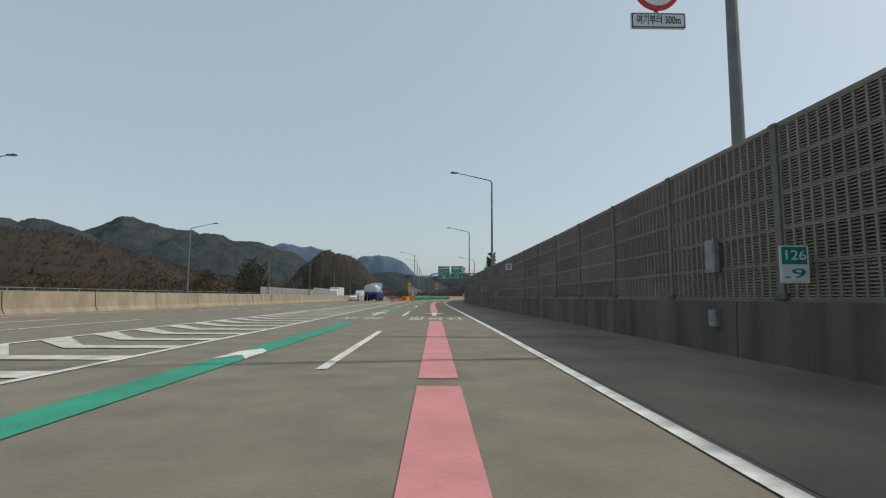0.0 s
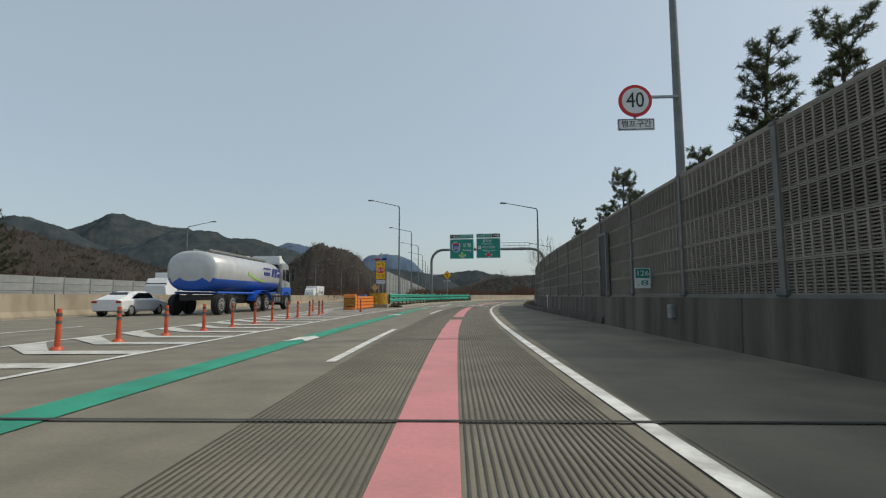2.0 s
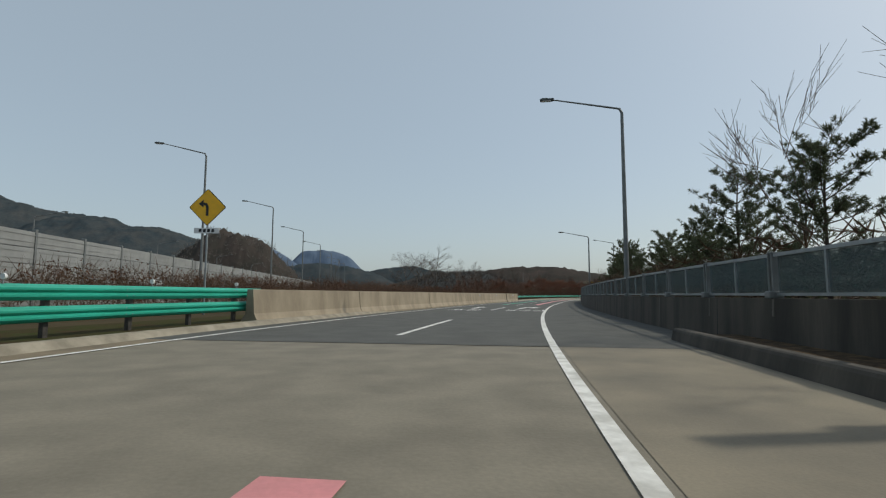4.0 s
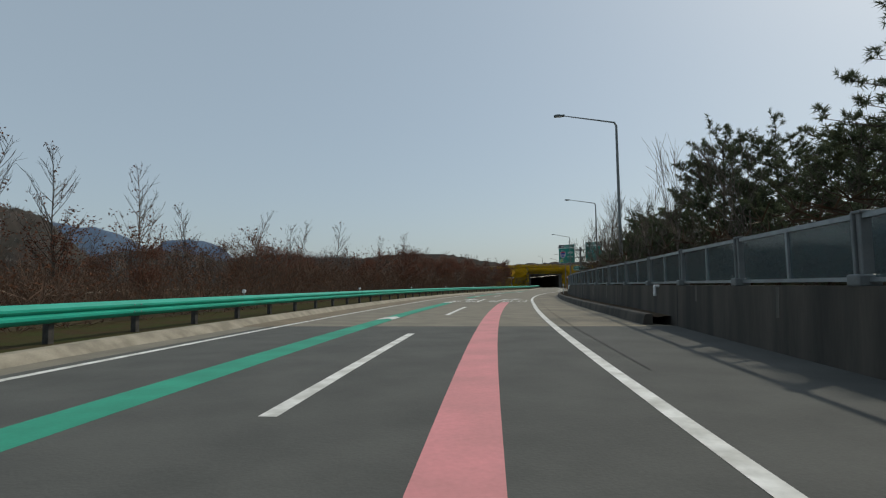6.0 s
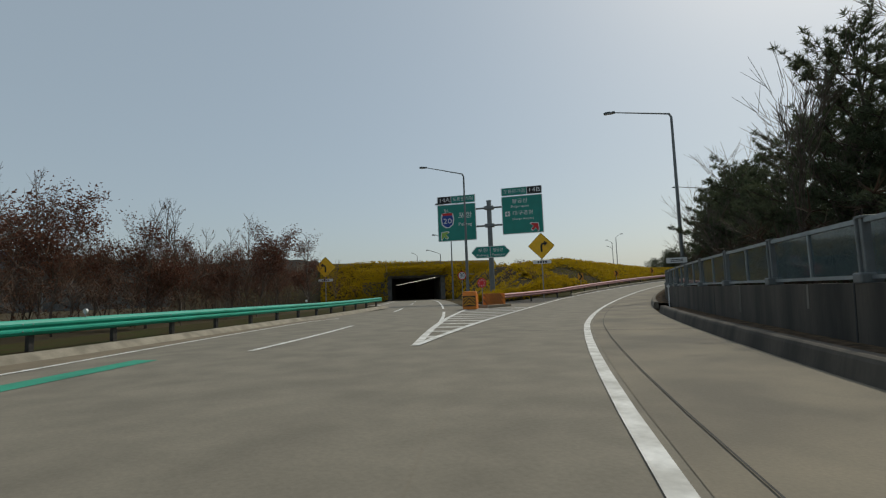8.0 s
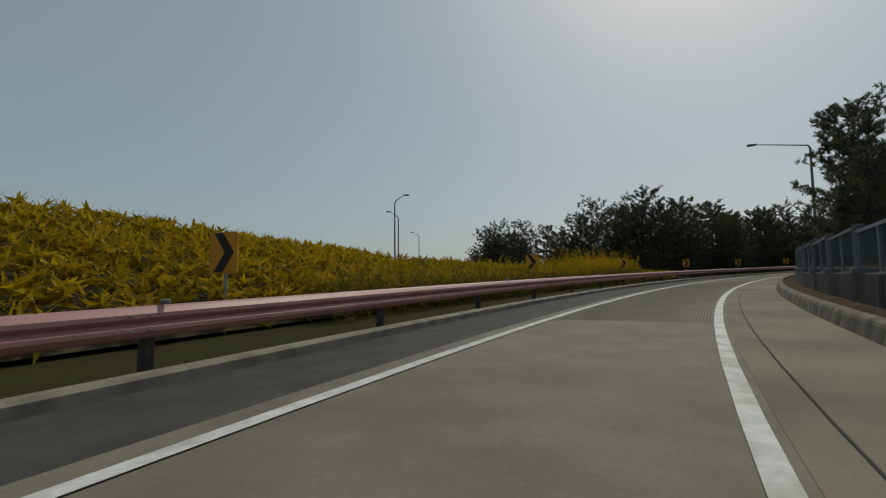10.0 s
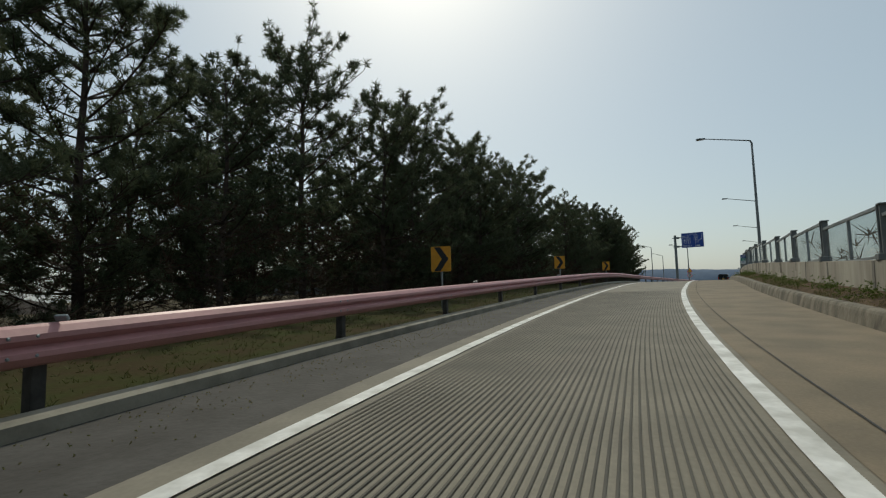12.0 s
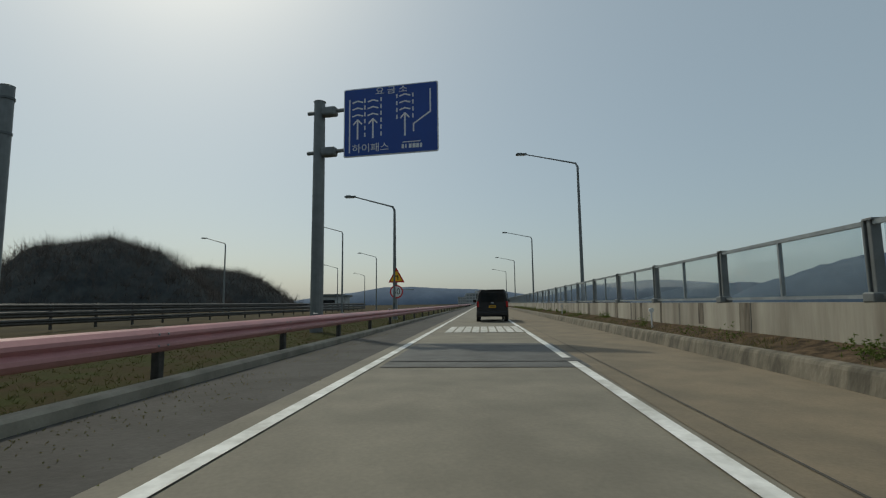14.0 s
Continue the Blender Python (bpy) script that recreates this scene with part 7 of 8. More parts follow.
scatter("wall_side_scrub", "dark brush behind the parapet", "scrub", "scrub", c, 0.5, 5, 8, 0.0, 0.04)
# brush added so that the gaps between the trunks go dark
c = []
for _ in range(22000):
    s = rng.uniform(418, 520)
    p = RAMP.at(s, RAIL_L(s) - 4.8 - abs(rng.normal(0, 6)))
    c.append((p.x, p.y, p.z + rng.uniform(0.0, 2.0 if s > 470 else 3.0)))
scatter("pine_undergrowth", "brush added under the pines to fill in their shade", "scrub", "scrub", c, 0.4, 6, 9, 0.0, 0.022)
# grass and weeds
c = []
for _ in range(26000):
    s = rng.uniform(400, 575)
    p = RAMP.at(s, RAIL_L(s) - rng.uniform(-0.1, 4.0))
    c.append((p.x, p.y, p.z + 0.02))
for _ in range(1500):
    s = rng.uniform(470, 600)
    p = RAMP.at(s, KERB(s) + rng.uniform(0.3, 0.95))
    c.append((p.x, p.y, p.z + 0.2))
for _ in range(1500):
    s = rng.uniform(222, 330)
    p = RAMP.at(s, RAIL_B(s) - rng.uniform(0.1, 1.6))
    c.append((p.x, p.y, 0.03))
c2 = []
for _ in range(9000):
    s = rng.uniform(425, 600)
    if noise.noise((s * 0.45, 0, 7)) < -0.15:
        continue
    g = abs(rng.normal(0.35, 0.35)) % (WALL(s) - KERB(s) - 0.35)
    p = RAMP.at(s, KERB(s) + 0.3 + g)
    c2.append((p.x, p.y, p.z + 0.2 + 0.2 * g))
c3 = []
for _ in range(240):
    s = rng.uniform(430, 600)
    if noise.noise((s * 0.3, 0, 2)) < -0.3:
        continue
    g = rng.uniform(0.35, 1.0) * (WALL(s) - KERB(s) - 0.2)
    for _ in range(40):
        p = RAMP.at(s + rng.normal(0, 0.16), KERB(s) + 0.22 + min(g + rng.normal(0, 0.1), WALL(s) - KERB(s) - 0.3))
        c3.append((p.x, p.y, p.z + 0.2 + 0.2 * g + abs(rng.normal(0.05, 0.09))))
scatter("green_weeds", "clumps of green leafy weeds along the foot of the parapet", "weeds", "green_weed", c3, 0.045, 19, 6, 0.0, 0.2)
scatter("dry_weeds", "straw and green weeds along the foot of the parapet", "weeds", "straw", c2, 0.14, 17, 6, -0.2, 0.05)
litter = []
for _ in range(9000):
    s = rng.uniform(392, 540)
    inner, outer = RAIL_L(s) + 0.36, L_LINE(s) - 0.25
    if noise.noise((s * 0.5, 3, 1)) < -0.2:
        continue
    p = RAMP.at(s, inner + min(abs(rng.normal(0, 0.4)), 0.95) * (outer - inner))
    litter.append((p.x, p.y, p.z + 0.004))
scatter("leaf_litter", "dry pine needles and leaves blown along the gutter", "litter", "straw", litter, 0.016, 23, 4, 0.0, 0.3)
scatter("weeds", "tufts of dry grass and weeds", "grass", "tuft", c, 0.075, 7, 6, 0.0, 0.09)

# ---------------------------------------------------------------- the bank with forsythia and the underpass
BANK = Line([(56, 386), (80, 379), (92, 376), (101, 372), (112, 368)], 0, 0)
BANK_H = steps((0, 4.0), (20, 6.2), (34, 7.2), (60, 6.6))
BANK_W = steps((0, 8), (60, 8))
SB = float(BANK.s[-1])


def bank_point(s, f):
    """f: 0 at the foot towards the ramp, 1 at the top edge, above 1 on the level behind."""
    w, hh = BANK_W(s), BANK_H(s)
    off = w * (1 - f) - 0.5 if f <= 1 else -(f - 1) * 60
    return BANK.at(s, off, hh * min(1, f) ** 0.8 - 0.1)


def branch_gap(p):
    """How far a place lies from the middle of the branch road."""
    return float(np.min(np.hypot(BRANCH.q[:, 0] - p.x, BRANCH.q[:, 1] - p.y)))


bm = bmesh.new()
prev = None
for s in np.arange(0, SB + 0.1, 1.0):
    row = []
    for f in (0, 0.2, 0.4, 0.6, 0.8, 1.0, 1.3, 2.0):
        p = bank_point(s, f)
        row.append(bm.verts.new(p + Vector((0, 0, 0.25 * noise.noise(p * 0.4)))))
    if prev:
        for i in range(7):
            mid = (prev[i].co + row[i + 1].co) / 2
            if branch_gap(mid) > 5.4 or i >= 5:
                bm.faces.new((prev[i], prev[i + 1], row[i + 1], row[i]))
    prev = row
structure("ground_bank", bm, "ground", "earth bank carrying the road over the underpass", "bank")

# the bank between the fork and the pines rises behind the pink rail to a level top
CREST = steps((330, 0.15), (338, 0.8), (346, 2.0), (354, 3.6), (362, 4.6), (372, 4.4), (384, 3.9), (394, 3.7), (404, rise(404) + 0.6), (418, rise(418) + 0.15))


def crest_end(s):
    """How far the level top reaches before the branch road."""
    o = RAIL_L(s) - 2.4
    while o > -64:
        p = RAMP.at(s, o)
        if p.y < 372 and branch_gap(p) < 12.5:
            break
        o -= 1.0
    return o


TAILS = {}


def bank_tail(s, end):
    """How far the bank runs out before it meets the branch road."""
    key = (round(s), end)
    if key not in TAILS:
        TAILS[key] = min(6.5, max(0.3, branch_gap(RAMP.at(key[0], end)) - 5.2))
    return TAILS[key]


def slope_point(s, f, end):
    """f: 0 at the rail, 1 at the top edge, 2 at the far end of the top, 3 down at the branch road."""
    r, c = rise(s), CREST(s)
    edge = max(end, RAIL_L(s) - 9.0)
    if f <= 1:
        o, z = RAIL_L(s) - 2.2 + (edge - RAIL_L(s) + 2.2) * f, r + 0.1 + (c - r) * f ** 0.8
    elif f <= 2:
        o, z = edge + (end - edge) * (f - 1), c
    else:
        o, z = end - bank_tail(s, end) * (f - 2), c * (3 - f) - 0.05 * (f - 2)
    p = RAMP.at(s, o)
    return Vector((p.x, p.y, z))


bm = bmesh.new()
prev = None
ENDS = {}
for s in np.arange(330, 420.1, 2.0):
    ENDS[int(s)] = crest_end(s)
    row = [bm.verts.new(slope_point(s, f, ENDS[int(s)])) for f in (0, 0.25, 0.5, 0.75, 1.0, 1.2, 1.5, 2.0, 2.4, 2.7, 3.0)]
    if prev:
        for i in range(10):
            bm.faces.new((prev[i], prev[i + 1], row[i + 1], row[i]))
    prev = row
structure("ground_loop_bank", bm, "ground", "earth bank inside the curve of the ramp", "bank")
ps = Vector((97, 374, 0))
hd = BRANCH.head(109)
pm4 = Matrix.Translation(ps) @ Matrix.Rotation(hd, 4, "Z")
g = structure("wall_underpass", boxes(((-4.9, 27, 2.0), (0.8, 70, 4.2)), ((4.9, 27, 2.0), (0.8, 70, 4.2)), ((0, 27, 4.55), (10.8, 70, 0.9)), ((0, -8.2, 4.75), (11.6, 0.5, 0.9))), "tunnel", "dark concrete underpass portal and walls", "underpass")
g.matrix_basis = pm4
# added wall that shuts out daylight from the far end
structure("wall_underpass_back", boxes(((0, 61.5, 2.1), (9.8, 0.4, 4.6))), "tunnel", "added wall closing the underpass to keep it dark", "wall").matrix_basis = pm4
lights = thing("underpass_lights", "row of small bright lamps under the underpass ceiling", "lamp", pm4)
for k in range(24):
    part("lamp", boxes(((3.4 - k * 0.32, -6.8 + k * 2.6, 4.05), (0.22, 0.5, 0.1), 0.02)), "glow", lights)
structure("wall_wing", boxes(((-7.6, -7.6, 1.5), (4.4, 0.5, 4.0))), "tunnel", "concrete wing wall beside the portal", "wall").matrix_basis = pm4
structure("road_top_rail", sweep(BANK, 20, SB, lambda s: -1.2, [(-0.1, 5.5), (-0.1, 7.6), (0.1, 7.6), (0.1, 5.5)], 4), "warm_wall", "pale parapet of the road on the bank", "parapet")

for k in range(46):
    s = prng.uniform(340, 412)
    e = ENDS[int(s) // 2 * 2]
    p = slope_point(s, prng.uniform(1.55, 2.0), e)
    put_shrub(p.x, p.y, prng.uniform(0.8, 1.5), p.z - 0.2)
c, shoots = [], []
for _ in range(15000):
    s = rng.uniform(24.5, SB)
    f = rng.uniform(-0.12, 1.06)
    if 36.8 < s < 46.8 and f < 0.86:
        continue
    p = bank_point(s, max(0, f))
    if p.z < 4.3 and branch_gap(p) < 5.6:
        continue
    c.append((p.x, p.y, p.z + rng.uniform(0.1, 0.9)))
for _ in range(38000):
    s = rng.uniform(331, 417)
    e = ENDS[int(s) // 2 * 2]
    u = rng.uniform(0, 1)
    f = rng.uniform(0.0, 1.15) if u < 0.55 else (rng.uniform(1.1, 2.0) if u < 0.75 else rng.uniform(1.95, 3.0))
    p = slope_point(s, f, e)
    if noise.noise(Vector((p.x, p.y, 0)) * 0.16) < -0.28 or branch_gap(p) < 5.6:
        continue
    c.append((p.x, p.y, p.z + rng.uniform(0.03, 0.55)))
for _ in range(3400):
    u = rng.uniform(-10.5, 7.5)
    z = rng.uniform(4.5, 6.3) if u > -5.2 else rng.uniform(0.2, 6.2)
    q = pm4 @ Vector((u, rng.uniform(-9.3, -7.9) + 0.35 * (z - 4.5), z))
    c.append((q.x, q.y, q.z))
scatter("forsythia_bloom", "yellow flowering forsythia covering the bank", "shrub", "bloom", c, 0.25, 8, 6, 0.0, 0.22)
for _ in range(9000):
    s = rng.uniform(334, 417)
    p = slope_point(s, rng.uniform(0, 1.5), ENDS[int(s) // 2 * 2])
    shoots.append((p.x, p.y, p.z + rng.uniform(0.0, 0.5)))
for _ in range(1500):
    p = bank_point(rng.uniform(10, 35), rng.uniform(0, 1))
    shoots.append((p.x, p.y, p.z + rng.uniform(0.0, 0.5)))
scatter("forsythia_stems", "olive brown forsythia stems under the flowers", "shrub", "shoots", shoots, 0.4, 9, 6, 0.0, 0.025)
# the hedge right behind the pink rail
c, shoots = [], []
for _ in range(23000):
    s = rng.uniform(378, 413.5)
    d = abs(rng.normal(0, 3.0))
    top = (0.95 + 0.4 * noise.noise((s * 0.35, d * 0.4, 3)) - 0.02 * d + (0.75 if s > 398 else 0.0)) * min(1.0, (415 - s) / 5)
    p = RAMP.at(s, RAIL_L(s) - 1.9 - d - max(0, s - 402) * 0.16)
    c.append((p.x, p.y, p.z + top * rng.uniform(0.25, 1.0)))
for _ in range(420):
    s = rng.uniform(378, 412)
    d = rng.uniform(0, 4)
    p = RAMP.at(s, RAIL_L(s) - 1.9 - d - max(0, s - 402) * 0.16)
    lean = rng.normal(0, 0.22, 2)
    tall = rng.uniform(0.3, 1.0) + (0.85 if s > 398 else 0.0)
    for z in np.linspace(0.5, 0.6 + tall, 14):
        c.append((p.x + lean[0] * z + rng.normal(0, 0.02), p.y + lean[1] * z + rng.normal(0, 0.02), p.z + z))
scatter("forsythia_hedge", "yellow flowering forsythia hedge behind the guardrail", "shrub", "bloom", c, 0.075, 10, 6, 0.0, 0.26)
for _ in range(6500):
    s = rng.uniform(378, 413)
    p = RAMP.at(s, RAIL_L(s) - 1.5 - abs(rng.normal(0, 3.0)) - max(0, s - 402) * 0.16)
    shoots.append((p.x, p.y, p.z + rng.uniform(0.0, 0.7)))
scatter("forsythia_hedge_stems", "olive brown stems of the forsythia hedge", "shrub", "shoots", shoots, 0.7, 12, 7, -0.4, 0.014)


# ---------------------------------------------------------------- hills and distance
def hill(name, az, dist, wide, deep, height, material, label, seed, turn=None, base=-2.0, origin=(-4, 57)):
    """A rough ridge. az: degrees to the left of +y as seen from the origin; turn: the way the ridge runs."""
    a = radians(az)
    c = Vector((origin[0] - math.sin(a) * dist, origin[1] + math.cos(a) * dist, base))
    trees = 1.4 + dist * 0.0016 if dist < 2000 else 0.0
    nx, ny = max(72, min(200, int(wide / 1.8))), 26 if dist > 2000 else max(26, min(70, int(deep / 3)))
    V, Fc = [], []
    crown = random.Random(seed)
    for j in range(ny + 1):
        for i in range(nx + 1):
            u, v = i / nx * 2 - 1, j / ny * 2 - 1
            e = max(0.0, 1 - u * u) ** 0.9 * max(0.0, 1 - v * v) ** 0.8
            r = noise.noise(Vector((u * 2.2 + seed * 3.7, v * 1.2, seed))) * 0.6 + noise.noise(Vector((u * 5.5 + seed, v * 3, 4))) * 0.3 + noise.noise(Vector((u * 13 + seed, v * 8, 9))) * 0.1
            fine = noise.noise(Vector((u * 70 + seed, v * 30, 0))) * 0.008
            V.append((u * wide, v * deep, height * e * (0.92 + 0.22 * r + fine) + (trees * crown.random() if e > 0.02 else 0)))
            if i < nx and j < ny:
                k = j * (nx + 1) + i
                Fc.append((k, k + 1, k + nx + 2, k + nx + 1))
    ob = part(name, raw(name, V, Fc), material)
    ob.matrix_basis = Matrix.Translation(c) @ Matrix.Rotation(a if turn is None else radians(turn), 4, "Z")
    for p in ob.data.polygons:
        p.use_smooth = True
    return tagged(ob, label, "hill", kind="structure")


def hill_trees(ob, count, tall, seed, material="forest_tree", thin=0.04):
    """Bare and dark tree tops standing along a wooded hill."""
    r = np.random.default_rng(seed)
    vs = [ob.matrix_basis @ v.co for v in ob.data.vertices if v.co.z > 2]
    pick = r.integers(0, len(vs), count)
    c = np.array([vs[i] for i in pick]) + np.stack([r.normal(0, 3.5, count), r.normal(0, 3.5, count), r.uniform(-2.2, -0.6, count)], 1)
    v, f = tuft_mesh("hill_trees", c, tall * r.uniform(0.45, 1.0, count), r, 6, -1.4, thin)
    tagged(part("hill_trees", raw("hill_trees", v.tolist(), f.tolist()), material), "bare and dark trees covering the wooded hill", "trees", kind="stuff")


hill("backdrop_ridge", 45.5, 1150, 240, 200, 152, "forest", "dark wooded mountain", 1)
hill("backdrop_ridge", 36.2, 1250, 250, 220, 182, "forest", "dark wooded mountain with bare summit", 2)
hill("backdrop_ridge", 29.0, 1050, 250, 200, 136, "forest", "dark wooded mountain", 3)
hill("backdrop_ridge", 58, 950, 420, 200, 132, "forest", "dark wooded mountain", 4)
hill_trees(hill("backdrop_ridge", 53, 420, 190, 70, 52, "hillside", "brown wooded hillside", 5), 16000, 4.6, 5, "hill_scrub")
hill_trees(hill("backdrop_ridge", 37, 560, 190, 80, 30, "hillside", "brown wooded foothill", 6), 12000, 4.6, 6, "hill_scrub")
hill("backdrop_far_ridge", 20.5, 2900, 520, 300, 318, "far_forest", "distant ridge with blue haze painted into its colour", 7)
hill("backdrop_far_ridge", 11.0, 3000, 360, 300, 270, "far_forest", "distant ridge with blue haze painted into its colour", 8)
hill("backdrop_far_ridge", 33, 3300, 900, 300, 280, "far_forest", "distant ridge with blue haze painted into its colour", 9)
hill_trees(hill("backdrop_hill", 16.8, 520, 60, 60, 55, "hillside", "small wooded hill beside the expressway", 10), 2000, 4.2, 10)
hill("backdrop_hill", 9.5, 700, 110, 60, 40, "forest", "low wooded hill", 11)
hill("backdrop_hill", 1.5, 760, 120, 60, 40, "forest", "low wooded hill", 12)
hill("backdrop_hill", -10, 620, 170, 60, 32, "hillside", "low wooded hill", 13)
hill("backdrop_hill", -24, 700, 190, 60, 26, "hillside", "low wooded hill", 14)
hill("backdrop_hill", 24, 560, 90, 60, 22, "hillside", "low wooded hill", 15)
hill("backdrop_far_ridge", 4, 3200, 700, 300, 150, "far_forest", "distant ridge with blue haze painted into its colour", 16)
hill("backdrop_far_ridge", -20, 3200, 900, 300, 120, "far_forest", "distant ridge with blue haze painted into its colour", 17)


E3 = (261.8, 310)
hill_trees(hill("backdrop_hill", 6.9, 205, 48, 22, 19, "near_forest", "dark wooded rise beyond the underpass", 31, origin=(54, 285)), 6000, 5.0, 31, "bare_wood", 0.013)
hill_trees(hill("backdrop_hill", -72.5, 330, 62, 50, 43, "near_forest", "dark wooded hill beyond the ramp", 21, origin=E3, base=2.5), 6000, 8.0, 21, "bare_wood", 0.013)
hill_trees(hill("backdrop_hill", -82, 420, 62, 50, 34, "near_forest", "dark wooded hill beyond the ramp", 22, origin=E3, base=2.5), 6000, 8.0, 22, "bare_wood", 0.013)
hill_trees(hill("backdrop_hill", -60, 380, 90, 50, 30, "near_forest", "dark wooded hill beyond the ramp", 23, origin=E3, base=2.5), 6000, 8.0, 23, "bare_wood", 0.013)
hill("backdrop_hill", -150, 620, 140, 80, 46, "hazy_forest", "wooded hill beyond the parapet with haze painted into its colour", 24, origin=E3, base=2.5)
hill("backdrop_hill", -138, 700, 120, 80, 26, "hazy_forest", "wooded hill beyond the parapet with haze painted into its colour", 25, origin=E3, base=2.5)
hill("backdrop_hill", -165, 600, 160, 80, 46, "hazy_forest", "wooded hill beyond the parapet with haze painted into its colour", 26, origin=E3, base=2.5)
hill("backdrop_far_ridge", -105, 3000, 900, 300, 110, "far_forest", "faint distant ridge with blue haze painted into its colour", 27, origin=E3, base=2.5)
hill("backdrop_far_ridge", -130, 3000, 700, 300, 130, "far_forest", "faint distant ridge with blue haze painted into its colour", 28, origin=E3, base=2.5)


def tower(x, y, w, d, h, rz, floors, label):
    g = thing("apartment_block", label, "building", Matrix.Translation((x, y, -0.06)) @ Matrix.Rotation(radians(rz), 4, "Z"))
    part("wall", boxes(((0, 0, h / 2), (w, d, h))), "building", g)
    part("roof", boxes(((0, 0, h + 0.3), (w + 0.4, d + 0.4, 0.6)), ((w * 0.2, 0, h + 1.5), (w * 0.25, d * 0.5, 2.4))), "building", g)
    for f in range(floors):
        for k in range(5):
            part("window", boxes(((-w / 2 + (k + 0.5) * w / 5, -d / 2 - 0.02, (f + 0.55) * h / floors), (w / 8, 0.1, h / floors * 0.5))), "pole", g)


for x, y, w, h in [(654, 161, 13, 15), (668, 165, 10, 12), (700, 150, 14, 10)]:
    tower(x, y, w, 9, h, -112, 6, "pale grey apartment block far down the road")
for x, y in [(381, 300.6), (393, 297.5)]:
    g = thing("toll_building", "low building with a flat roof beside the toll road", "building", Matrix.Translation((x, y, TOP - 0.3)) @ Matrix.Rotation(radians(-112), 4, "Z"))
    part("wall", boxes(((0, 0, 1.6), (4.2, 4, 3.2))), "building", g)
    part("roof", boxes(((0, 0, 3.5), (5.4, 5, 0.5))), "darkpole", g)
    part("window", boxes(((0, -2.02, 1.9), (3, 0.1, 1.0))), "dark_glass", g)
guardrail(Line([(262, 333.5), (300, 318.5), (360, 294.5)], 60, 60, lambda s: TOP - 0.1), -40, 100, lambda s: 0.0, (0.25, 0.62, 1.0), "darkrail", "dark triple steel guardrail of the road beyond", 3.0, post_top=1.36, seg=12)


# ---------------------------------------------------------------- vehicles
def wheel(parent, x, y, r=0.33, w=0.22, rim="silver"):
    t = part("wheel", tube(bmesh.new(), (x - w / 2, y, r), (x + w / 2, y, r), r, seg=24), "tyre", parent)
    part("rim", tube(bmesh.new(), (x - w / 2 - 0.006, y, r), (x + w / 2 + 0.006, y, r), r * 0.6, seg=16), rim, t)


def loft(sections, bm=None):
    """A body through cross sections (y, half width bottom, half width top, z bottom, z shoulder, z top)."""
    bm = bm or bmesh.new()
    prev = None
    rows = []
    for y, wb, wt, z0, zs, z1 in sections:
        o = [(-wb * 0.92, z0), (-wb, z0 + 0.12), (-wb, zs), (-wt, z1 - 0.10), (-wt + 0.10, z1), (wt - 0.10, z1), (wt, z1 - 0.10), (wb, zs), (wb, z0 + 0.12), (wb * 0.92, z0)]
        rows.append([bm.verts.new((x, y, z)) for x, z in o])
    for a, b in zip(rows, rows[1:]):
        for i in range(len(a)):
            j = (i + 1) % len(a)
            bm.faces.new((a[i], a[j], b[j], b[i]))
    bm.faces.new(rows[0]), bm.faces.new(rows[-1][::-1])
    bmesh.ops.recalc_face_normals(bm, faces=bm.faces)
    return bm


def van(m):
    """A black passenger van seen from behind; front towards +y."""
    g = thing("van", "black passenger van with dark windows and yellow plate", "van", m)
    body = part("body", loft([(0.0, 0.80, 0.68, 0.30, 0.95, 1.58), (0.12, 0.82, 0.72, 0.26, 0.98, 1.66), (2.6, 0.82, 0.72, 0.24, 0.98, 1.68), (3.3, 0.82, 0.66, 0.24, 0.95, 1.5), (3.9, 0.81, 0.74, 0.26, 0.88, 1.0), (4.4, 0.74, 0.66, 0.3, 0.7, 0.82)]), "black_body", g)
    bm = prism(bmesh.new(), [(-0.60, 1.02), (0.60, 1.02), (0.55, 1.48), (-0.55, 1.48)], -0.012, 0.02)
    part("rear_window", bm, "dark_glass", body, "dark rear window", Matrix.Translation((0, -0.005, 0)))
    for sx in (-1, 1):
        for y0, y1 in ((0.35, 1.3), (1.4, 2.3), (2.4, 3.1)):
            part("side_window", boxes(((sx * 0.79, (y0 + y1) / 2, 1.26), (0.05, y1 - y0, 0.42), 0.01)), "dark_glass", body)
        part("tail_lamp", boxes(((sx * 0.75, -0.01, 0.9), (0.11, 0.08, 0.3), 0.02)), "red_lens", body, "red tail lamp")
        part("mirror", boxes(((sx * 0.95, 3.0, 1.08), (0.2, 0.12, 0.18), 0.03)), "black_body", body)
        for y in (0.75, 3.4):
            wheel(g, sx * 0.72, y)
    part("number_plate", boxes(((0, -0.025, 0.78), (0.36, 0.03, 0.12), 0.005)), "plate_yellow", body, "yellow number plate")
    part("plate_bar", boxes(((0, -0.045, 0.78), (0.24, 0.01, 0.05))), "black", body)
    part("bumper", boxes(((0, 0.02, 0.42), (1.6, 0.2, 0.24), 0.05)), "black_body", body)
    part("spoiler", boxes(((0, 0.04, 1.63), (1.2, 0.22, 0.05), 0.02)), "black_body", body)
    part("emblem", boxes(((0, -0.02, 0.97), (0.16, 0.02, 0.05), 0.005)), "silver", body)


van(RAMP.place(549.0, 0.5, 0.012))


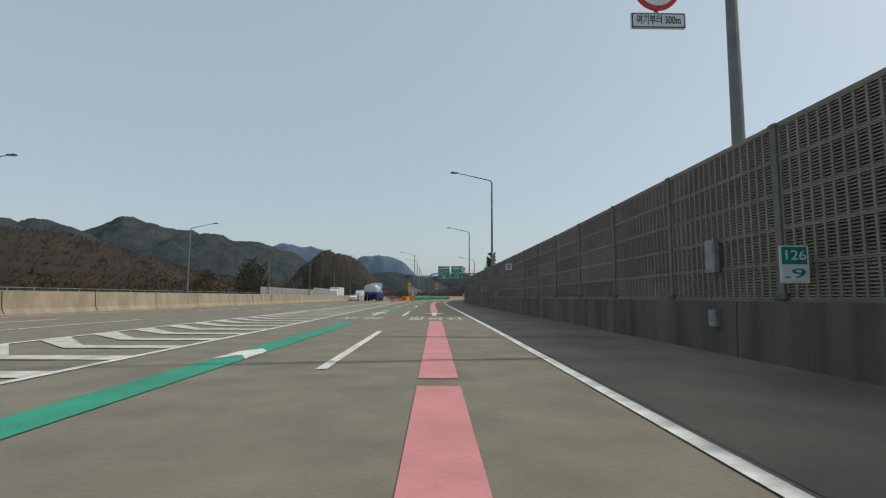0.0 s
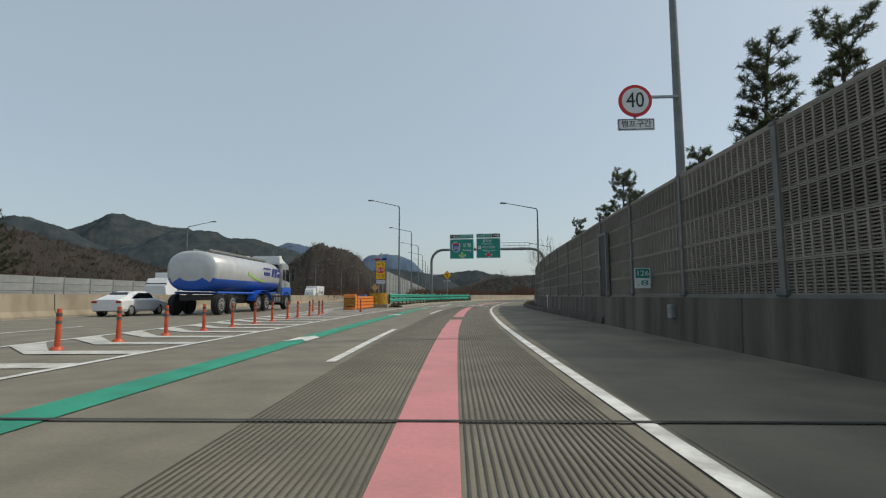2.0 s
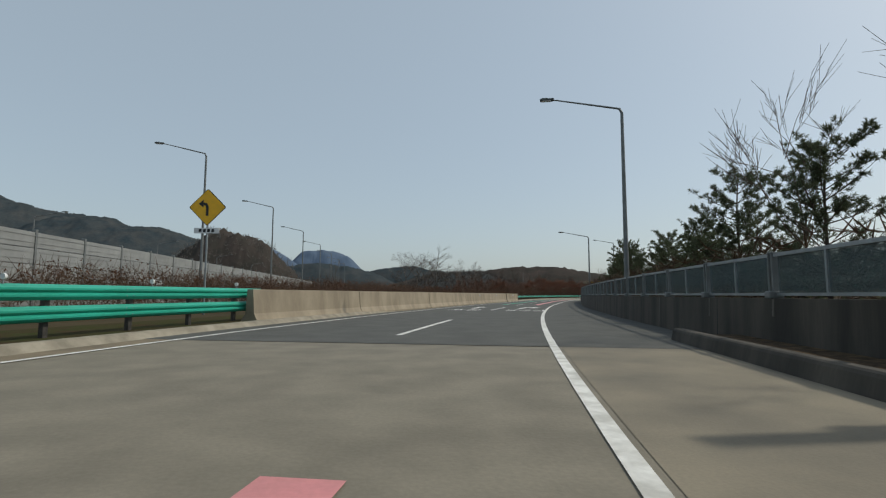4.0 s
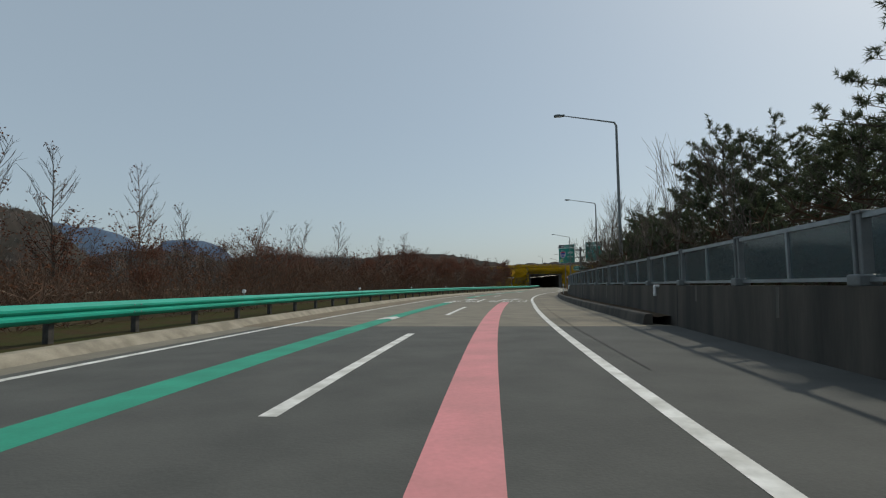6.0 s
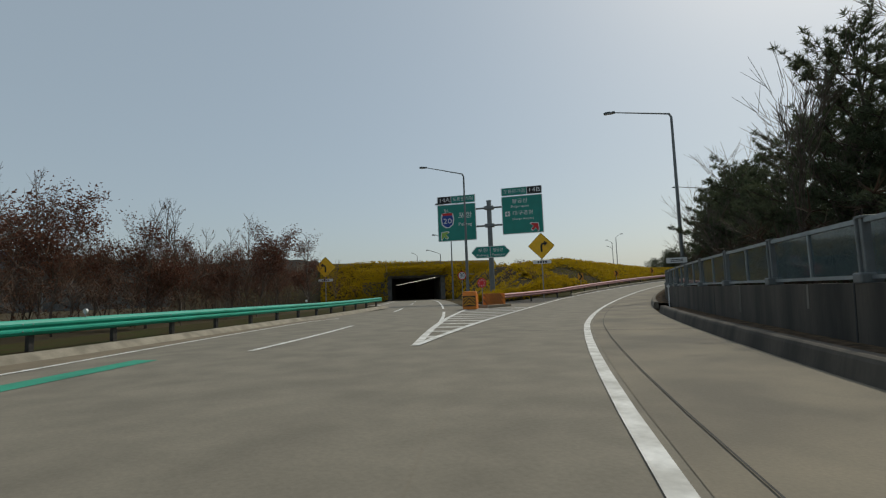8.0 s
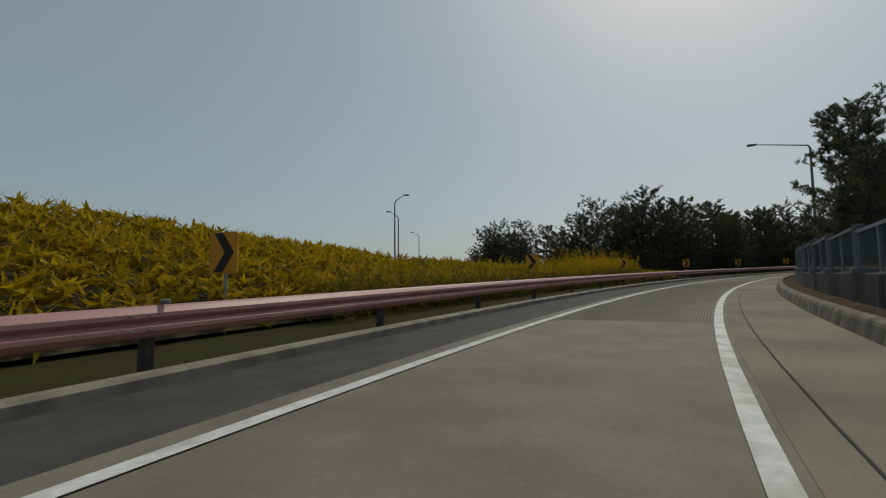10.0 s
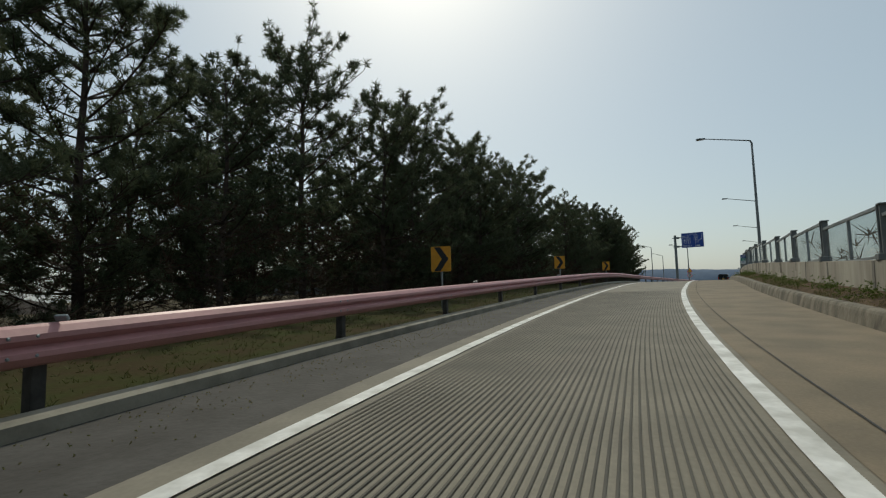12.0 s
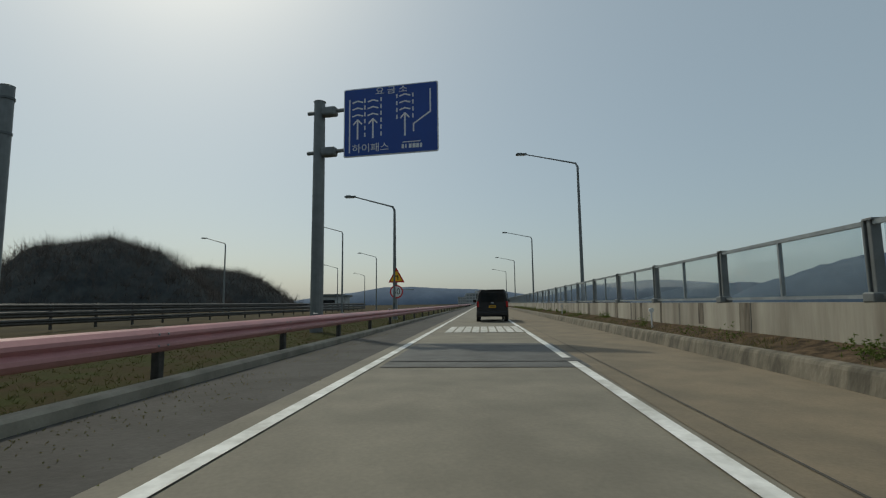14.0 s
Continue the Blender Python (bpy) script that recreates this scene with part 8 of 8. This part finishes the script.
def sedan(m, paint="white_body", label="white saloon car driving on the through road"):
    g = thing("car", label, "car", m)
    body = part("body", loft([(0, 0.74, 0.66, 0.3, 0.7, 0.84), (0.3, 0.8, 0.7, 0.24, 0.78, 0.9), (0.9, 0.8, 0.62, 0.22, 0.8, 1.1), (1.5, 0.8, 0.56, 0.22, 0.8, 1.26), (2.4, 0.8, 0.56, 0.22, 0.8, 1.26), (3.2, 0.8, 0.68, 0.22, 0.78, 0.9), (4.1, 0.74, 0.64, 0.26, 0.62, 0.74)]), paint, g)
    part("rear_window", prism(bmesh.new(), [(-0.5, 0), (0.5, 0), (0.42, 0.5), (-0.42, 0.5)], -0.01, 0.01), "dark_glass", body, "", Matrix.Translation((0, 0.62, 0.92)) @ Matrix.Rotation(radians(-55), 4, "X"))
    for sx in (-1, 1):
        part("side_window", prism(bmesh.new(), [(0.8, 0.88), (2.75, 0.88), (2.3, 1.18), (1.35, 1.18)], -0.02, 0.02), "dark_glass", body, "", Matrix.Translation((sx * 0.71, 0, 0)) @ Matrix.Rotation(radians(90), 4, "Z"))
        part("tail_lamp", boxes(((sx * 0.6, 0.02, 0.72), (0.26, 0.1, 0.1), 0.02)), "red_lens", body)
        for y in (0.75, 3.2):
            wheel(g, sx * 0.7, y, 0.29, 0.2)
    part("number_plate", boxes(((0, -0.01, 0.55), (0.36, 0.03, 0.1))), "sign_white", body)


sedan(MAIN.place(100, -16.3, 0.0))
sedan(MAIN.place(158, -13.2, 0.0), "blue_body", "dark blue car on the through road")
sedan(MAIN.place(230, -9.9, 0.0), "silver", "grey car far along the through road")
sedan(MAIN.place(205, -16.3, 0.0), "white_body")


def lorry_wheel(parent, x, y, r=0.48, w=0.3):
    """A dark lorry wheel with a dished rim, a hub and a ring of nuts; x carries the side."""
    sx = 1 if x > 0 else -1
    bm = tube(bmesh.new(), (x - w / 2, y, r), (x + w / 2, y, r), r, seg=28)
    bmesh.ops.bevel(bm, geom=[e for e in bm.edges if e.is_manifold and abs(e.verts[0].co.x - e.verts[1].co.x) < 1e-4], offset=0.05, segments=2, affect="EDGES")
    tyre = part("wheel", bm, "tyre", parent)
    out = x + sx * w / 2
    part("rim", tube(bmesh.new(), (out - sx * 0.06, y, r), (out + sx * 0.004, y, r), r * 0.5, r * 0.62, 24), "rim_steel", tyre)
    part("hub", tube(bmesh.new(), (out, y, r), (out + sx * 0.07, y, r), r * 0.24, r * 0.18, 16), "rim_steel", tyre)
    for k in range(10):
        q = (y + r * 0.4 * math.cos(k * 0.628), r + r * 0.4 * math.sin(k * 0.628))
        part("nut", tube(bmesh.new(), (out, *q), (out + sx * 0.03, *q), 0.03, 0.022, 6), "tyre", tyre)


def tanker(m):
    """A fuel tanker: cab ahead (+y), silver and blue tank behind."""
    g = thing("tanker_truck", "silver and blue fuel tanker truck on the through road", "truck", m @ Matrix.Scale(1.16, 4))
    side = [(0.0, 0.92), (0.0, 2.86), (0.16, 2.98), (1.32, 2.92), (1.62, 2.2), (1.86, 1.5), (1.9, 0.92)]
    bm = prism(bmesh.new(), side, -1.08, 1.08)
    bmesh.ops.rotate(bm, cent=(0, 0, 0), matrix=Matrix.Rotation(radians(90), 3, "Z"), verts=bm.verts)
    bmesh.ops.bevel(bm, geom=list(bm.edges), offset=0.05, segments=2, affect="EDGES")
    cab = part("cab", bm, "silver", g, "silver cab")
    part("roof_fairing", loft([(0.0, 1.0, 0.86, 2.82, 3.1, 3.4), (0.5, 1.0, 0.88, 2.86, 3.1, 3.38), (1.1, 0.98, 0.8, 2.84, 2.98, 3.16), (1.5, 0.92, 0.7, 2.6, 2.72, 2.84)]), "white_body", cab, "white roof fairing")
    for sx in (-1, 1):
        part("fairing_fin", boxes(((sx * 1.02, -0.16, 3.14), (0.05, 0.42, 0.5), 0.02)), "white_body", cab)
    part("blue_band", boxes(((0, 0.97, 1.16), (2.2, 1.9, 0.5), 0.04)), "blue_body", cab, "blue lower cab band")
    part("sun_visor", boxes(((0, 1.52, 2.72), (1.9, 0.28, 0.06), 0.02)), "black", cab)
    part("windscreen", boxes(((0, 0, 0), (1.9, 0.05, 1.0), 0.02)), "dark_glass", cab, "", Matrix.Translation((0, 1.64, 2.28)) @ Matrix.Rotation(radians(22), 4, "X"))
    for sx in (-1, 1):
        part("door_window", prism(bmesh.new(), [(0.74, 1.86), (1.58, 1.74), (1.5, 2.05), (1.3, 2.56), (0.74, 2.58)], -0.02, 0.02), "dark_glass", cab, "", Matrix.Translation((sx * 1.085, 0, 0)) @ Matrix.Rotation(radians(90), 4, "Z"))
        part("sleeper_window", prism(bmesh.new(), [(y + 0.38, z + 2.2) for y, z in rounded(0.36, 0.72, 0.1)], -0.02, 0.02), "dark_glass", cab, "", Matrix.Translation((sx * 1.085, 0, 0)) @ Matrix.Rotation(radians(90), 4, "Z"))
        part("door_seam", boxes(((sx * 1.082, 0.66, 1.95), (0.012, 0.02, 1.1)), ((sx * 1.082, 1.15, 1.44), (0.012, 0.96, 0.02))), "black", cab)
        part("door_handle", boxes(((sx * 1.1, 0.78, 1.6), (0.03, 0.16, 0.04), 0.01)), "black", cab)
        mirror = part("mirror_arm", pipe(bmesh.new(), [(sx * 1.06, 1.42, 2.72), (sx * 1.26, 1.72, 2.74), (sx * 1.28, 1.76, 2.0), (sx * 1.1, 1.62, 1.92)], 0.02, 6), "black", cab)
        part("mirror", boxes(((sx * 1.28, 1.78, 2.12), (0.16, 0.14, 0.48), 0.04), ((sx * 1.28, 1.8, 2.54), (0.2, 0.18, 0.22), 0.05)), "black", mirror)
        part("badge", boxes(((sx * 1.09, 1.16, 1.56), (0.02, 0.5, 0.2), 0.008)), "sign_white", cab)
        part("badge_mark", boxes(((sx * 1.102, 0.98, 1.56), (0.016, 0.1, 0.12))), "lime", cab)
        part("badge_bar", boxes(((sx * 1.102, 1.2, 1.59), (0.016, 0.26, 0.05)), ((sx * 1.102, 1.2, 1.52), (0.016, 0.26, 0.03))), "sign_green", cab)
        part("step_panel", boxes(((sx * 1.04, 1.66, 0.62), (0.16, 0.44, 0.58), 0.05), ((sx * 1.06, 0.22, 0.62), (0.12, 0.26, 0.5), 0.04)), "black", cab)
        bm = bmesh.new()
        ring = [(0.95 + 0.62 * math.cos(radians(d)), 0.5 + 0.6 * math.sin(radians(d))) for d in range(0, 181, 15)]
        for p, q in zip(ring, ring[1:]):
            box(bm, (sx * 0.98, (p[0] + q[0]) / 2, (p[1] + q[1]) / 2), (0.32, 0.19, 0.07), Matrix.Identity(4))
        part("wheel_arch", bm, "black", cab)
        part("headlamp", boxes(((sx * 0.86, 1.93, 0.9), (0.34, 0.06, 0.2), 0.03)), "sign_white", cab)
    part("bumper", boxes(((0, 1.82, 0.56), (2.16, 0.26, 0.56), 0.06)), "black", cab)
    part("grille", boxes(*[((0, 1.925, 1.08 + k * 0.09), (1.3, 0.04, 0.05)) for k in range(5)]), "black", cab)
    part("air_stack", boxes(((0, -0.14, 1.9), (1.7, 0.22, 1.9), 0.03), *[((0, -0.14, 1.2 + k * 0.16), (1.76, 0.24, 0.05)) for k in range(10)]), "black", g, "black ribbed stack behind the cab")
    part("chassis", boxes(((0, -4.0, 0.8), (0.9, 10.4, 0.26)), ((0, 0.9, 0.74), (0.9, 1.6, 0.3))), "black", g)
    for sx in (-1, 1):
        for y in (0.95, -2.7, -3.95, -7.3, -8.5):
            lorry_wheel(g, sx * 0.98, y)
        tank = part("fuel_tank", boxes(((sx * 0.9, -0.85, 0.74), (0.52, 1.5, 0.56), 0.1)), "rim_steel", g, "dull aluminium fuel tank")
        for y in (-1.35, -0.85, -0.35):
            part("tank_strap", boxes(((sx * 0.9, y, 0.74), (0.55, 0.05, 0.59), 0.1)), "black", tank)
        part("side_guard", boxes(((sx * 1.18, -1.0, 0.86), (0.04, 2.2, 0.07), 0.01), ((sx * 1.18, -1.0, 0.5), (0.04, 2.2, 0.07), 0.01), ((sx * 1.16, -1.7, 0.66), (0.05, 0.05, 0.5)), ((sx * 1.16, -0.2, 0.66), (0.05, 0.05, 0.5))), "black", g)
        bm = bmesh.new()
        wing = [(-3.3 + 1.32 * math.cos(radians(d)), 0.62 + 0.56 * math.sin(radians(d))) for d in range(0, 181, 15)]
        for p, q in zip(wing, wing[1:]):
            mid = Vector((sx * 0.98, (p[0] + q[0]) / 2, (p[1] + q[1]) / 2))
            turn = Matrix.Translation(mid) @ Matrix.Rotation(math.atan2(q[1] - p[1], q[0] - p[0]), 4, "X")
            box(bm, (0, 0, 0), (0.44, math.dist(p, q) + 0.02, 0.03), turn)
        part("mudguard", bm, "blue_body", g, "blue mudguard")
        part("hose_pipe", pipe(bmesh.new(), [(sx * 0.85, -0.4, 1.08), (sx * 0.95, -1.6, 1.02), (sx * 0.95, -8.6, 1.02)], 0.06, 8), "blue_body", g)
    bm = bmesh.new()
    n = 40
    rings = []
    for y, k in [(-0.5, 0.55), (-0.54, 0.86), (-0.66, 1.0), (-4.6, 1.0), (-9.0, 1.0), (-9.12, 0.86), (-9.16, 0.5)]:
        rings.append([bm.verts.new((1.16 * k * math.copysign(abs(math.cos(2 * math.pi * i / n)) ** 0.8, math.cos(2 * math.pi * i / n)), y, 2.0 + 0.92 * k * math.copysign(abs(math.sin(2 * math.pi * i / n)) ** 0.8, math.sin(2 * math.pi * i / n)))) for i in range(n)])
    for p, q in zip(rings, rings[1:]):
        for i in range(n):
            bm.faces.new((p[i - 1], p[i], q[i], q[i - 1]))
    bm.faces.new(rings[0]), bm.faces.new(rings[-1][::-1])
    bmesh.ops.recalc_face_normals(bm, faces=bm.faces)
    me = mesh("tank", bm)
    me.materials.append(M["tank_paint"]), me.materials.append(M["blue_body"])
    for p in me.polygons:
        p.use_smooth = True
        p.material_index = 1 if p.center.z < 1.62 else 0
    tank = part("tank", me, "tank_paint", g, "pale silver tank with blue underside")
    for sx in (-1, 1):
        x = sx * 1.165
        lean = lambda y, z, w, h, k=0.06: [(y, z), (y + w, z), (y + w + k, z + h), (y + k, z + h)]
        for pts in (lean(-2.1, 1.98, 0.36, 0.5, 0.2), lean(-1.62, 1.98, 0.34, 0.5, 0.2), lean(-1.12, 1.98, 0.42, 0.22, 0.08), lean(-1.0, 2.34, 0.36, 0.1, 0.04), lean(-3.3, 2.02, 0.9, 0.2, 0.0), lean(-3.4, 2.38, 1.1, 0.08, 0.0)):
            part("emblem_bar", prism(bmesh.new(), pts, -0.012, 0.012), "emblem_blue", tank, "", Matrix.Translation((x, 0, 0)) @ Matrix.Rotation(radians(90), 4, "Z"))
        part("green_swoosh", prism(bmesh.new(), [(-5.6, 2.1), (-5.6, 1.95), (-4.4, 1.72), (-3.2, 1.64), (-3.2, 1.7), (-4.4, 1.8)], -0.012, 0.012), "lime", tank, "", Matrix.Translation((x, 0, 0)) @ Matrix.Rotation(radians(90), 4, "Z"))
    part("walkway", boxes(((0, -4.6, 2.95), (0.7, 7.4, 0.06)), *[((sx * 0.38, -4.6, 3.02), (0.03, 7.4, 0.1)) for sx in (-1, 1)]), "rim_steel", tank)


tanker(MAIN.place(111.9, -12.85, 0.0, 0))


def box_truck(m):
    g = thing("box_truck", "white box lorry on the far carriageway", "truck", m)
    part("cab", loft([(0, 1.0, 0.95, 0.5, 1.3, 2.6), (1.2, 1.0, 0.92, 0.4, 1.2, 2.5), (1.6, 0.96, 0.85, 0.4, 1.0, 1.9)]), "white_body", g)
    part("windscreen", boxes(((0, 1.48, 1.75), (1.7, 0.1, 0.7), 0.02)), "dark_glass", g)
    part("box_body", boxes(((0, -3.3, 1.95), (2.2, 6.2, 2.2), 0.03)), "white_body", g)
    part("chassis", boxes(((0, -2.8, 0.65), (1.2, 7.5, 0.3))), "black", g)
    for sx in (-1, 1):
        for y in (0.8, -4.6, -5.6):
            wheel(g, sx * 0.9, y, 0.42, 0.28)


box_truck(MAIN.place(118, -23.5, 0.0, 180))
box_truck(MAIN.place(176, -26.5, 0.0, 180))
